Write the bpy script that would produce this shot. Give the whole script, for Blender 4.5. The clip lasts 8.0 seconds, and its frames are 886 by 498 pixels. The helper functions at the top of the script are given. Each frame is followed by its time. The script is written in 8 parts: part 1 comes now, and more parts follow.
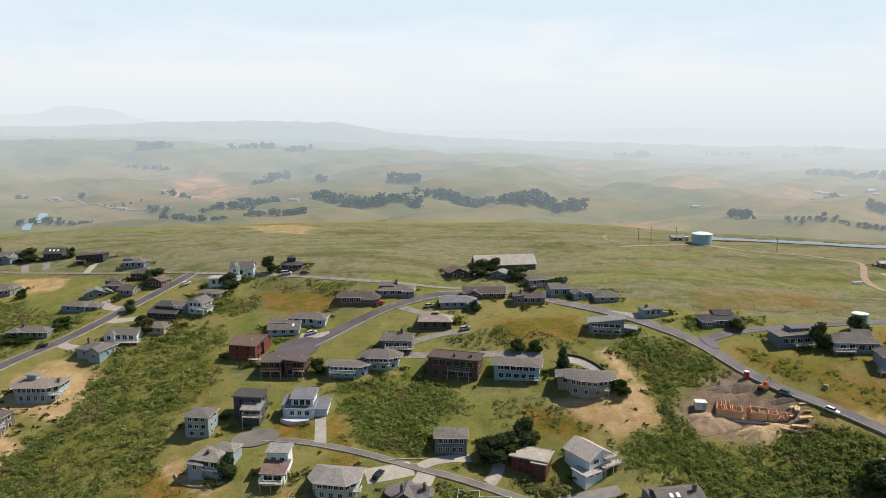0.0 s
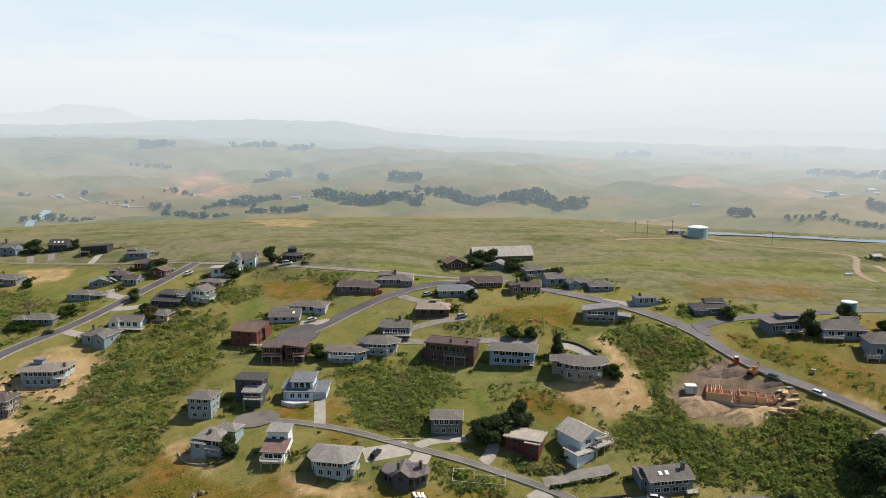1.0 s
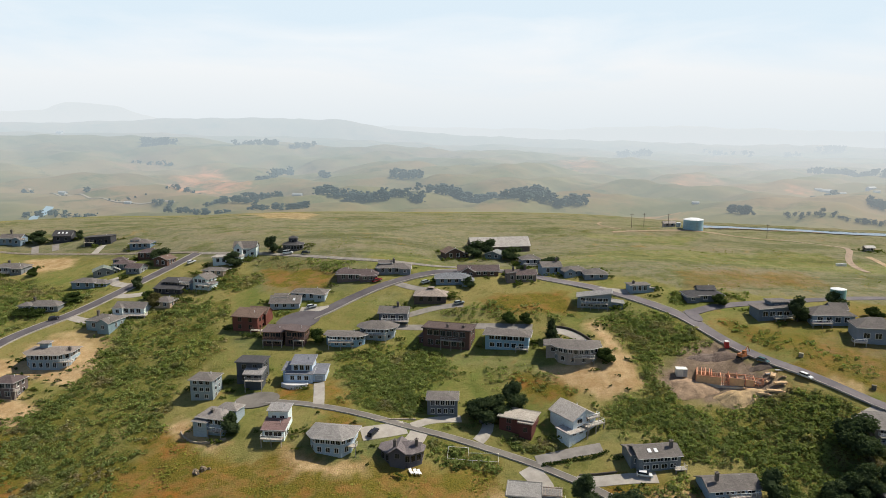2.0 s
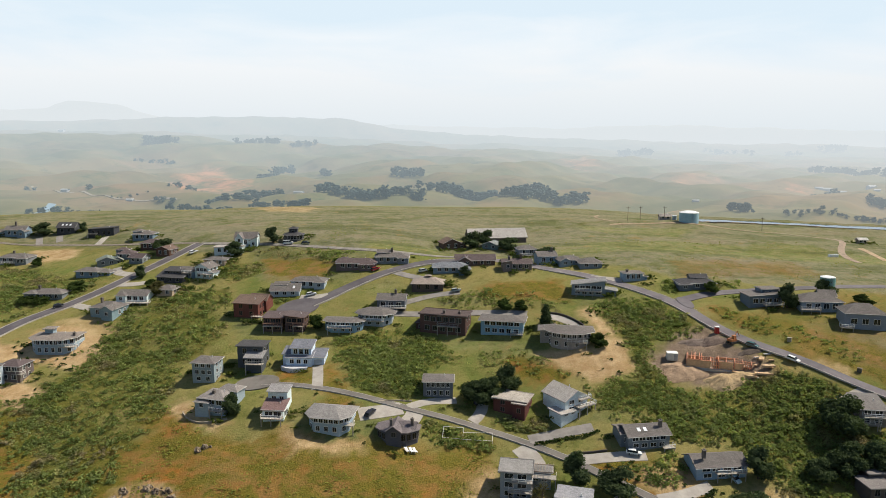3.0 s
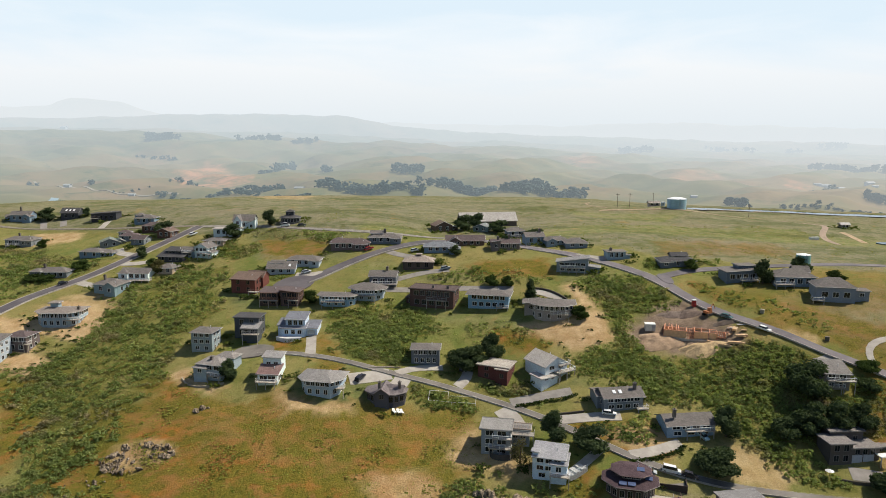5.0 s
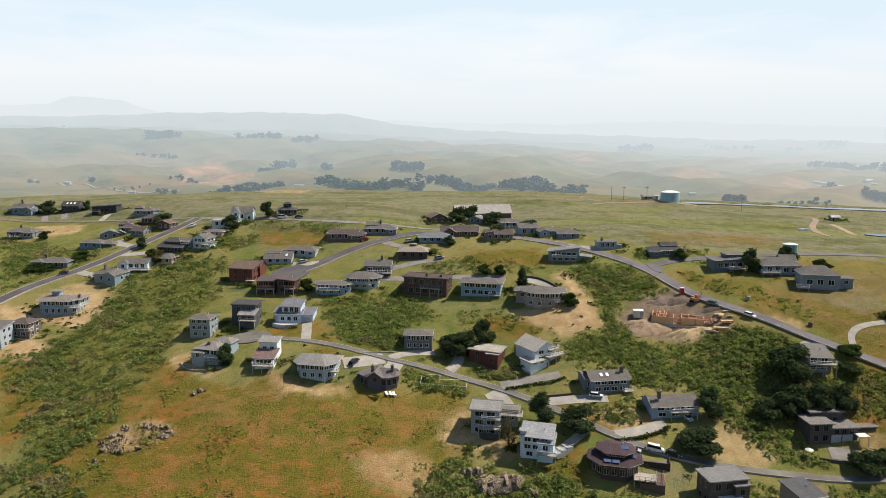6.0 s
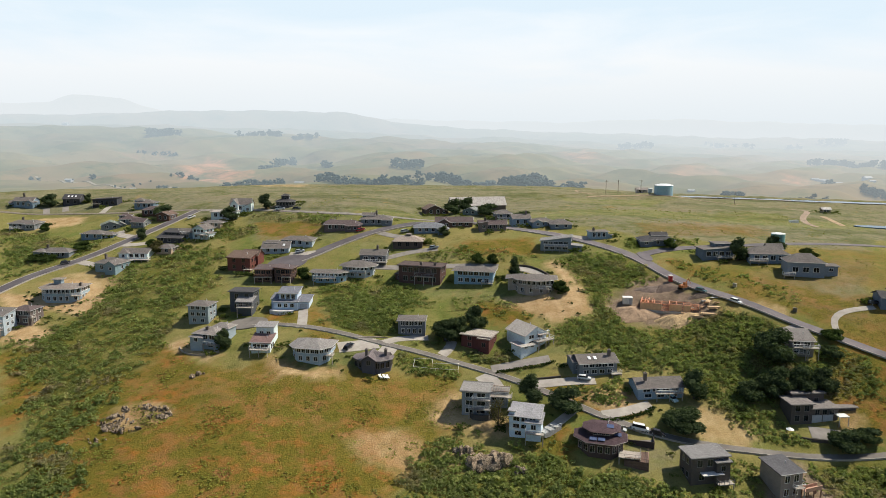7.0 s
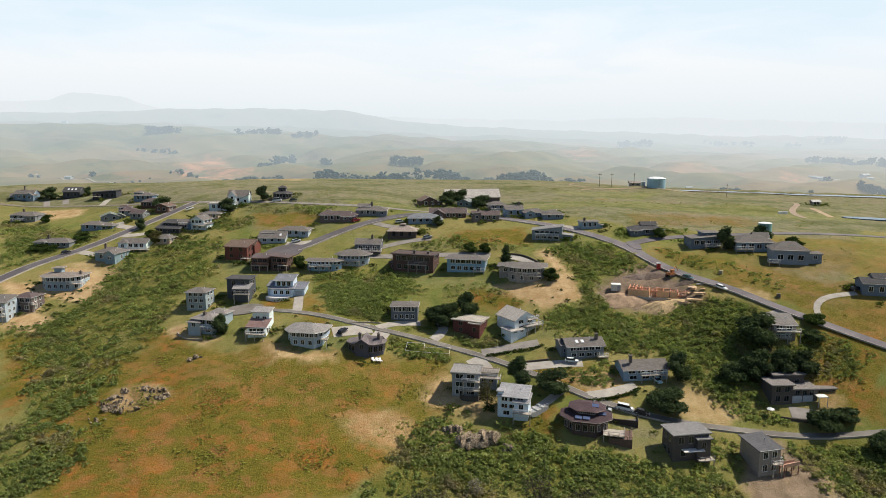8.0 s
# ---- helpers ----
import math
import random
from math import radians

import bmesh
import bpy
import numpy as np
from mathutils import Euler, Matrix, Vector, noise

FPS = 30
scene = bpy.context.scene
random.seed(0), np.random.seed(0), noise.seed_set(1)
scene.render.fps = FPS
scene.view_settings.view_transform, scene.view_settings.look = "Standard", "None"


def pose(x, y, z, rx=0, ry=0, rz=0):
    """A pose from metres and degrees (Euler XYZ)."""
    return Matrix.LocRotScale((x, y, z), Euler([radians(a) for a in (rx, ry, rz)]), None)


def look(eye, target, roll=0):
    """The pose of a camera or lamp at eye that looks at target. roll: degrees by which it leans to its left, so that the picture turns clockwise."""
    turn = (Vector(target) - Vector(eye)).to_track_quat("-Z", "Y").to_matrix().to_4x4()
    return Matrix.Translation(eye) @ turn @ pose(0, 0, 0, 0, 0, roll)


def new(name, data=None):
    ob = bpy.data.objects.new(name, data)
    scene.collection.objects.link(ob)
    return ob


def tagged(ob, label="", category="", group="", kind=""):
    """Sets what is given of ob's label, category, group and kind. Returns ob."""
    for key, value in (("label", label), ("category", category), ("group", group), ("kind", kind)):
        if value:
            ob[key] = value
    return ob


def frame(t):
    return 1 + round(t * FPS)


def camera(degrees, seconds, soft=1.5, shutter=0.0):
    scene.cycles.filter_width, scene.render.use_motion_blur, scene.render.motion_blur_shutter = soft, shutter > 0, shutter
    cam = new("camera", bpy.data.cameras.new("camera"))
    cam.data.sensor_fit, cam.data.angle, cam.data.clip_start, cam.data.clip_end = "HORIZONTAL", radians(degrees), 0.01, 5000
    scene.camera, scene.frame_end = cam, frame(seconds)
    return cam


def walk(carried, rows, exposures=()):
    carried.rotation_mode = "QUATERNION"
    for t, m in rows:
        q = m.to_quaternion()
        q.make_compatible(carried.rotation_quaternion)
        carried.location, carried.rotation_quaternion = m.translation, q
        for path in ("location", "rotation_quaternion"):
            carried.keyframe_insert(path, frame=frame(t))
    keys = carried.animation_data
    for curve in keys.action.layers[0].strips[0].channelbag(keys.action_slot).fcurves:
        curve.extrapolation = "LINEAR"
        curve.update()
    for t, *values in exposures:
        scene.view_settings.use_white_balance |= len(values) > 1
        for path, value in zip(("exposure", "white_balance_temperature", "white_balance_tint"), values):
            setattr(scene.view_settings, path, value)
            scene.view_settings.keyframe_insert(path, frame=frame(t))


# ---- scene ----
cam = camera(66.0, 8.0, soft=0.55)
PATH = [
    (0.0, pose(-3.62, 16.08, 112.45, 80.523, 0.298, -0.534)),
    (0.5, pose(-2.96, 13.21, 110.92, 80.497, 0.239, -0.440)),
    (1.0, pose(-2.25, 10.34, 109.37, 80.500, 0.175, -0.386)),
    (1.5, pose(-1.49, 7.49, 107.75, 80.465, 0.125, -0.314)),
    (3.0, pose(0.98, -0.94, 102.81, 80.372, 0.038, -0.111)),
    (3.5, pose(1.93, -3.74, 101.22, 80.377, 0.013, -0.046)),
    (4.0, pose(3.02, -6.54, 99.66, 80.317, -0.000, -0.000)),
    (4.5, pose(4.25, -9.33, 98.18, 80.277, -0.005, 0.022)),
    (6.0, pose(8.25, -17.69, 94.07, 80.144, -0.009, 0.080)),
    (6.5, pose(9.55, -20.50, 92.71, 80.069, -0.000, 0.122)),
    (7.0, pose(10.86, -23.37, 91.33, 80.025, 0.003, 0.134)),
    (7.5, pose(12.19, -26.29, 89.92, 79.961, 0.003, 0.132)),
    (8.0, pose(13.54, -29.22, 88.49, 79.905, 0.005, 0.121)),
]
walk(cam, PATH, [(0.0, 0.13), (8.0, 0.20)])

import functools

# ---- world, sun ----
SUN_EL, SUN_AZ = 52.0, 72.0        # elevation; azimuth from +y towards +x
world = bpy.data.worlds.new("sky")
scene.world = world
world.use_nodes = True
wn, wl = world.node_tree.nodes, world.node_tree.links
wn.clear()
w_out = wn.new("ShaderNodeOutputWorld")
w_bg = wn.new("ShaderNodeBackground")
w_sky = wn.new("ShaderNodeTexSky")
w_sky.sky_type = "NISHITA"
w_sky.sun_disc = False
w_sky.sun_elevation, w_sky.sun_rotation = radians(SUN_EL), radians(SUN_AZ)
w_sky.dust_density, w_sky.air_density, w_sky.ozone_density, w_sky.altitude = 0.8, 1.2, 2.0, 60.0
w_gain = wn.new("ShaderNodeVectorMath")
w_gain.operation = "SCALE"
w_gain.inputs["Scale"].default_value = 0.074
wl.new(w_sky.outputs[0], w_gain.inputs[0])
w_co = wn.new("ShaderNodeTexCoord")
w_map = wn.new("ShaderNodeMapping")
w_map.inputs["Scale"].default_value = (1.0, 1.0, 4.5)
wl.new(w_co.outputs["Generated"], w_map.inputs[0])
w_noise = wn.new("ShaderNodeTexNoise")
w_noise.inputs["Scale"].default_value = 2.6
w_noise.inputs["Detail"].default_value = 7.0
w_noise.inputs["Roughness"].default_value = 0.55
w_noise.inputs["Distortion"].default_value = 0.4
wl.new(w_map.outputs[0], w_noise.inputs[0])
w_sep = wn.new("ShaderNodeSeparateXYZ")
wl.new(w_co.outputs["Generated"], w_sep.inputs[0])
w_low = wn.new("ShaderNodeMapRange")       # thin cloud thickens towards the horizon
w_low.inputs["From Min"].default_value, w_low.inputs["From Max"].default_value = 0.03, 0.17
w_low.inputs["To Min"].default_value, w_low.inputs["To Max"].default_value = 0.5, -0.16
wl.new(w_sep.outputs["Z"], w_low.inputs["Value"])
w_add = wn.new("ShaderNodeMath")
w_add.operation = "ADD"
wl.new(w_noise.outputs["Fac"], w_add.inputs[0])
wl.new(w_low.outputs[0], w_add.inputs[1])
w_ramp = wn.new("ShaderNodeMapRange")
w_ramp.inputs["From Min"].default_value, w_ramp.inputs["From Max"].default_value = 0.38, 0.78
w_ramp.inputs["To Min"].default_value = 0.12
wl.new(w_add.outputs[0], w_ramp.inputs["Value"])
w_hor = wn.new("ShaderNodeMapRange")       # cloud colour: greyer in the haze at the horizon
w_hor.inputs["From Min"].default_value, w_hor.inputs["From Max"].default_value = 0.0, 0.13
wl.new(w_sep.outputs["Z"], w_hor.inputs["Value"])
w_cc = wn.new("ShaderNodeMix")
w_cc.data_type = "RGBA"
w_cc.inputs["A"].default_value = (0.69, 0.745, 0.78, 1)
w_cc.inputs["B"].default_value = (0.86, 0.875, 0.888, 1)
wl.new(w_hor.outputs[0], w_cc.inputs["Factor"])
w_inland = wn.new("ShaderNodeMapRange")    # the haze lies over the land; the sky over the sea is clear
w_inland.inputs["From Min"].default_value, w_inland.inputs["From Max"].default_value = -0.25, 0.45
w_inland.interpolation_type = "SMOOTHSTEP"
wl.new(w_sep.outputs["Y"], w_inland.inputs["Value"])
w_high = wn.new("ShaderNodeMapRange")      # and overhead it is clear as well
w_high.inputs["From Min"].default_value, w_high.inputs["From Max"].default_value = 0.62, 0.24
w_high.interpolation_type = "SMOOTHSTEP"
wl.new(w_sep.outputs["Z"], w_high.inputs["Value"])
w_over = wn.new("ShaderNodeMath")
w_over.operation = "MULTIPLY"
wl.new(w_inland.outputs[0], w_over.inputs[0])
wl.new(w_high.outputs[0], w_over.inputs[1])
w_veil = wn.new("ShaderNodeMath")
w_veil.operation = "MULTIPLY"
wl.new(w_ramp.outputs[0], w_veil.inputs[0])
wl.new(w_over.outputs[0], w_veil.inputs[1])
w_mix = wn.new("ShaderNodeMix")
w_mix.data_type = "RGBA"
wl.new(w_veil.outputs[0], w_mix.inputs["Factor"])
w_thin = wn.new("ShaderNodeMix")           # thin haze pales the blue over the land
w_thin.data_type = "RGBA"
w_thin.inputs["B"].default_value = (0.64, 0.765, 0.86, 1)
wl.new(w_over.outputs[0], w_thin.inputs["Factor"])
wl.new(w_gain.outputs[0], w_thin.inputs["A"])
wl.new(w_thin.outputs["Result"], w_mix.inputs["A"])
wl.new(w_cc.outputs["Result"], w_mix.inputs["B"])
wl.new(w_mix.outputs["Result"], w_bg.inputs["Color"])
w_bg.inputs["Strength"].default_value = 1.0
wl.new(w_bg.outputs[0], w_out.inputs[0])

sun = new("sun", bpy.data.lights.new("sun", "SUN"))
sun.data.energy, sun.data.angle, sun.data.color = 5.0, radians(0.6), (1.0, 0.905, 0.745)
sun_way = Vector((math.sin(radians(SUN_AZ)) * math.cos(radians(SUN_EL)), math.cos(radians(SUN_AZ)) * math.cos(radians(SUN_EL)), math.sin(radians(SUN_EL))))
sun.matrix_world = look(sun_way * 900, (0, 0, 0))


# ---- materials ----

class Nodes:
    """A small writer of node materials."""

    def __init__(self, name):
        self.mat = bpy.data.materials.new(name)
        self.mat.use_nodes = True
        self.n, self.l = self.mat.node_tree.nodes, self.mat.node_tree.links
        self.bsdf = self.n["Principled BSDF"]
        self.geo = self.n.new("ShaderNodeNewGeometry")
        self.co = self.n.new("ShaderNodeTexCoord")

    def noise(self, scale, detail=3.0, rough=0.55, vector=None, stretch=None):
        v = vector or self.geo.outputs["Position"]
        if stretch:
            m = self.n.new("ShaderNodeMapping")
            m.inputs["Scale"].default_value = stretch
            self.l.new(v, m.inputs[0])
            v = m.outputs[0]
        t = self.n.new("ShaderNodeTexNoise")
        t.inputs["Scale"].default_value, t.inputs["Detail"].default_value, t.inputs["Roughness"].default_value = scale, detail, rough
        self.l.new(v, t.inputs[0])
        return t.outputs["Fac"]

    def span(self, v, a, b, c=0.0, d=1.0):
        m = self.n.new("ShaderNodeMapRange")
        for key, x in (("From Min", a), ("From Max", b), ("To Min", c), ("To Max", d)):
            m.inputs[key].default_value = x
        self.l.new(v, m.inputs["Value"])
        return m.outputs[0]

    def math(self, op, a, b=0.5):
        m = self.n.new("ShaderNodeMath")
        m.operation = op
        for i, x in enumerate((a, b)):
            if isinstance(x, (int, float)):
                m.inputs[i].default_value = x
            else:
                self.l.new(x, m.inputs[i])
        return m.outputs[0]

    def mix(self, fac, a, b, mode="MIX"):
        m = self.n.new("ShaderNodeMix")
        m.data_type, m.blend_type = "RGBA", mode
        for key, x in (("Factor", fac), ("A", a), ("B", b)):
            if isinstance(x, tuple):
                m.inputs[key].default_value = (*x, 1) if len(x) == 3 else x
            elif isinstance(x, (int, float)):
                m.inputs[key].default_value = x
            else:
                self.l.new(x, m.inputs[key])
        return m.outputs["Result"]

    def attr(self, name):
        a = self.n.new("ShaderNodeAttribute")
        a.attribute_name = name
        return a.outputs["Fac"]

    def island(self):
        return self.geo.outputs["Random Per Island"]

    def rand(self):
        return self.n.new("ShaderNodeObjectInfo").outputs["Random"]

    def bump(self, h, strength=0.5, distance=0.1):
        b = self.n.new("ShaderNodeBump")
        b.inputs["Strength"].default_value, b.inputs["Distance"].default_value = strength, distance
        self.l.new(h, b.inputs["Height"])
        self.l.new(b.outputs[0], self.bsdf.inputs["Normal"])

    def done(self, colour, rough=0.85, spec=0.25, metal=0.0):
        if isinstance(colour, tuple):
            self.bsdf.inputs["Base Color"].default_value = (*colour, 1)
        else:
            self.l.new(colour, self.bsdf.inputs["Base Color"])
        self.bsdf.inputs["Roughness"].default_value = rough
        self.bsdf.inputs["Specular IOR Level"].default_value = spec
        self.bsdf.inputs["Metallic"].default_value = metal
        return self.mat


cached = functools.lru_cache(maxsize=None)


def tone(c, k):
    return tuple(min(1.0, x * k) for x in c)


@cached
def siding(c):
    """Weathered horizontal boards."""
    m = Nodes("siding")
    obj = m.co.outputs["Object"]
    sep = m.n.new("ShaderNodeSeparateXYZ")
    m.l.new(obj, sep.inputs[0])
    saw = m.math("FRACT", m.math("MULTIPLY", sep.outputs["Z"], 5.0))
    grain = m.noise(1.4, 4, 0.6, obj, (1, 1, 6))
    stain = m.noise(0.35, 3, 0.6, obj)
    col = m.mix(m.span(grain, 0.3, 0.7), tone(c, 0.82), tone(c, 1.14))
    col = m.mix(m.span(stain, 0.45, 0.75, 0.0, 0.35), col, tone(c, 0.6))
    m.bump(saw, 0.5, 0.03)
    return m.done(col, 0.75, 0.3)


@cached
def shingle(c):
    """Roof of asphalt or wood shingles in courses."""
    m = Nodes("shingle")
    obj = m.co.outputs["Object"]
    b = m.n.new("ShaderNodeTexBrick")
    b.inputs["Scale"].default_value = 1.0
    b.inputs["Brick Width"].default_value, b.inputs["Row Height"].default_value = 0.55, 0.28
    b.inputs["Mortar Size"].default_value = 0.02
    b.inputs["Color1"].default_value = (*tone(c, 0.8), 1)
    b.inputs["Color2"].default_value = (*tone(c, 1.2), 1)
    b.inputs["Mortar"].default_value = (*tone(c, 0.55), 1)
    m.l.new(obj, b.inputs["Vector"])
    patch = m.noise(0.3, 4, 0.6, obj)
    streak = m.noise(0.8, 4, 0.6, obj, (3, 0.4, 1))
    col = m.mix(m.span(patch, 0.35, 0.7, 0.0, 0.5), b.outputs["Color"], tone(c, 1.35))
    col = m.mix(m.span(streak, 0.5, 0.75, 0.0, 0.45), col, tone(c, 0.6))
    m.bump(b.outputs["Fac"], 0.4, -0.03)
    return m.done(col, 0.9, 0.2)


@cached
def paint(c, rough=0.5):
    m = Nodes("paint")
    n = m.noise(1.2, 3, 0.6, m.co.outputs["Object"])
    return m.done(m.mix(m.span(n, 0.35, 0.7), tone(c, 0.86), tone(c, 1.05)), rough, 0.35)


@cached
def glass():
    m = Nodes("window_glass")
    n = m.noise(0.35, 2, 0.5)
    return m.done(m.mix(m.span(n, 0.4, 0.65), (0.008, 0.010, 0.013), (0.03, 0.036, 0.042)), 0.08, 0.4)


@cached
def concrete(c):
    m = Nodes("concrete")
    n = m.noise(0.35, 4, 0.6)
    g = m.noise(4.0, 3, 0.6)
    col = m.mix(m.span(n, 0.35, 0.7), tone(c, 0.78), tone(c, 1.1))
    col = m.mix(m.span(g, 0.5, 0.8, 0, 0.3), col, tone(c, 0.6))
    m.bump(g, 0.3, 0.02)
    return m.done(col, 0.9, 0.2)


@cached
def asphalt(k=1.0):
    m = Nodes("asphalt")
    n = m.noise(0.12, 4, 0.6)
    g = m.noise(1.6, 4, 0.65)
    a, b = ((0.088, 0.080, 0.090), (0.145, 0.132, 0.142)) if k < 1.4 else ((0.090, 0.083, 0.077), (0.150, 0.138, 0.126))
    col = m.mix(m.span(n, 0.35, 0.7), tone(a, k), tone(b, k))
    col = m.mix(m.span(g, 0.55, 0.72, 0, 0.4), col, tone((0.06, 0.056, 0.06), k))
    m.bump(g, 0.3, 0.02)
    return m.done(col, 0.85, 0.2)


@cached
def wood(c):
    m = Nodes("wood")
    obj = m.co.outputs["Object"]
    n = m.noise(1.5, 4, 0.6, obj, (1, 7, 7))
    return m.done(m.mix(m.span(n, 0.3, 0.7), tone(c, 0.65), tone(c, 1.25)), 0.75, 0.25)


@cached
def leaves(a, b, d, dry=None):
    m = Nodes("leaves")
    n = m.noise(0.9, 4, 0.65)
    big = m.noise(0.07, 4, 0.6)
    col = m.mix(m.math("ADD", m.math("MULTIPLY", m.island(), 0.5), m.span(m.noise(0.16, 5, 0.7), 0.36, 0.64, 0.0, 0.5)), a, b)
    col = m.mix(m.span(n, 0.45, 0.7, 0, 0.6), col, d)
    col = m.mix(m.span(big, 0.42, 0.60, 0.0, 0.65), col, d)
    if dry:
        col = m.mix(m.span(m.noise(0.045, 5, 0.65), 0.52, 0.64, 0.0, 0.85), col, m.mix(m.island(), dry, tone(dry, 0.6)))
    m.done(col, 0.85, 0.04)
    thin = m.n.new("ShaderNodeBsdfTranslucent")
    m.l.new(m.mix(1.0, col, (1.25, 1.35, 0.8), "MULTIPLY"), thin.inputs["Color"])
    both = m.n.new("ShaderNodeMixShader")
    both.inputs[0].default_value = 0.34
    m.l.new(m.bsdf.outputs[0], both.inputs[1])
    m.l.new(thin.outputs[0], both.inputs[2])
    m.l.new(both.outputs[0], m.n["Material Output"].inputs[0])
    return m.mat


@cached
def rock():
    m = Nodes("rock")
    n = m.noise(0.7, 6, 0.65)
    g = m.noise(2.6, 4, 0.6)
    col = m.mix(m.span(n, 0.35, 0.68), (0.095, 0.074, 0.056), (0.46, 0.37, 0.27))
    col = m.mix(m.span(g, 0.52, 0.70, 0, 0.7), col, (0.17, 0.10, 0.06))
    crack = m.n.new("ShaderNodeTexVoronoi")
    crack.feature = "DISTANCE_TO_EDGE"
    crack.inputs["Scale"].default_value = 0.95
    warp = m.n.new("ShaderNodeVectorMath")
    warp.operation = "ADD"
    jog = m.n.new("ShaderNodeTexNoise")
    jog.inputs["Scale"].default_value = 1.3
    m.l.new(m.geo.outputs["Position"], jog.inputs[0])
    m.l.new(m.geo.outputs["Position"], warp.inputs[0])
    m.l.new(jog.outputs["Color"], warp.inputs[1])
    m.l.new(warp.outputs[0], crack.inputs["Vector"])
    col = m.mix(m.span(crack.outputs["Distance"], 0.0, 0.09, 0.85, 0.0), col, (0.03, 0.028, 0.025))
    m.bump(n, 0.9, 0.4)
    return m.done(col, 0.95, 0.15)


@cached
def soil(c):
    m = Nodes("soil")
    n = m.noise(0.5, 5, 0.65)
    g = m.noise(2.5, 4, 0.6)
    col = m.mix(m.span(n, 0.35, 0.68), tone(c, 0.7), tone(c, 1.2))
    col = m.mix(m.span(g, 0.5, 0.8, 0, 0.4), col, tone(c, 0.5))
    m.bump(g, 0.9, 0.3)
    return m.done(col, 0.95, 0.1)


def ground_material():
    """Coastal grass: green, straw and reddish seed heads, with bare soil where it is worn."""
    m = Nodes("coastal_grass")
    big, mid = m.noise(0.018, 4, 0.6), m.noise(0.07, 6, 0.68)
    patch, swath = m.noise(0.22, 5, 0.68), m.noise(0.045, 6, 0.7)
    blot = m.noise(0.13, 6, 0.7)
    small, tiny = m.noise(0.6, 5, 0.7), m.noise(2.2, 4, 0.7)
    col = m.mix(m.span(mid, 0.40, 0.60), (0.142, 0.170, 0.044), (0.232, 0.212, 0.074))
    col = m.mix(m.span(big, 0.44, 0.60, 0, 0.6), col, (0.285, 0.235, 0.098))
    # ridge haze is painted into the straw and lawn colours below as extra blue
    straw = m.math("MULTIPLY", m.attr("straw"), m.span(mid, 0.3, 0.55, 0.6, 1.0))
    col = m.mix(straw, col, m.mix(m.span(patch, 0.38, 0.62), (0.168, 0.168, 0.102), (0.246, 0.224, 0.146)))
    col = m.mix(m.math("MULTIPLY", m.attr("straw"), m.span(swath, 0.52, 0.60, 0, 0.65)), col, (0.105, 0.125, 0.035))
    lawn = m.math("MULTIPLY", m.attr("lawn"), m.span(mid, 0.3, 0.6, 0.5, 1.0))
    col = m.mix(lawn, col, m.mix(m.span(patch, 0.38, 0.62), (0.155, 0.187, 0.060), (0.246, 0.232, 0.102)))
    # lank green growth lies in long streaks over the meadows
    lank = m.noise(0.038, 6, 0.72, None, (0.35, 1.7, 1))
    meadow = m.math("MAXIMUM", m.attr("straw"), m.attr("lawn"))
    col = m.mix(m.math("MULTIPLY", meadow, m.span(lank, 0.52, 0.60, 0, 0.75)), col, m.mix(m.span(small, 0.4, 0.6), (0.074, 0.094, 0.038), (0.130, 0.138, 0.060)))
    col = m.mix(m.math("MULTIPLY", meadow, m.span(lank, 0.45, 0.36, 0, 0.55)), col, (0.255, 0.214, 0.15))
    # dark weeds in blots, pale worn places
    col = m.mix(m.span(blot, 0.55, 0.64, 0, 0.5), col, m.mix(m.span(small, 0.4, 0.6), (0.062, 0.082, 0.018), (0.12, 0.128, 0.028)))
    col = m.mix(m.math("MULTIPLY", m.span(blot, 0.42, 0.36, 0, 0.6), m.span(swath, 0.46, 0.54)), col, (0.30, 0.205, 0.085))
    col = m.mix(m.math("MULTIPLY", m.attr("rust"), 0.7), col, m.mix(m.span(patch, 0.38, 0.62), (0.160, 0.085, 0.015), (0.235, 0.114, 0.024)))
    ru = m.math("MULTIPLY", m.attr("rust"), m.math("ADD", m.span(mid, 0.40, 0.60, 0.08, 0.6), m.span(patch, 0.45, 0.62, 0.0, 0.3)))
    col = m.mix(ru, col, m.mix(m.span(small, 0.35, 0.65), (0.275, 0.098, 0.018), (0.385, 0.158, 0.036)))
    col = m.mix(m.math("MULTIPLY", m.attr("rust"), m.span(swath, 0.56, 0.64, 0, 0.6)), col, (0.33, 0.165, 0.07))
    dry = m.span(m.attr("rust"), 0.15, 0.55)
    green = m.math("MULTIPLY", dry, m.span(m.noise(0.10, 4, 0.62, None, (1, 1.5, 1)), 0.46, 0.56, 0, 0.85))
    col = m.mix(green, col, m.mix(m.span(small, 0.38, 0.62), (0.086, 0.097, 0.016), (0.182, 0.160, 0.027)))
    mott = m.noise(0.21, 4, 0.62, None, (1, 1.6, 1))
    col = m.mix(m.math("MULTIPLY", dry, m.span(mott, 0.50, 0.57, 0, 0.75)), col, m.mix(m.span(tiny, 0.4, 0.6), (0.092, 0.097, 0.016), (0.192, 0.154, 0.027)))
    col = m.mix(m.math("MULTIPLY", m.attr("rust"), m.span(mott, 0.45, 0.38, 0, 0.6)), col, (0.29, 0.145, 0.055))
    sc = m.math("MULTIPLY", m.attr("scrub"), m.span(m.noise(0.12, 5, 0.65), 0.42, 0.54, 0.35, 0.85))
    col = m.mix(sc, col, m.mix(m.span(small, 0.4, 0.6), (0.080, 0.092, 0.017), (0.165, 0.150, 0.032)))
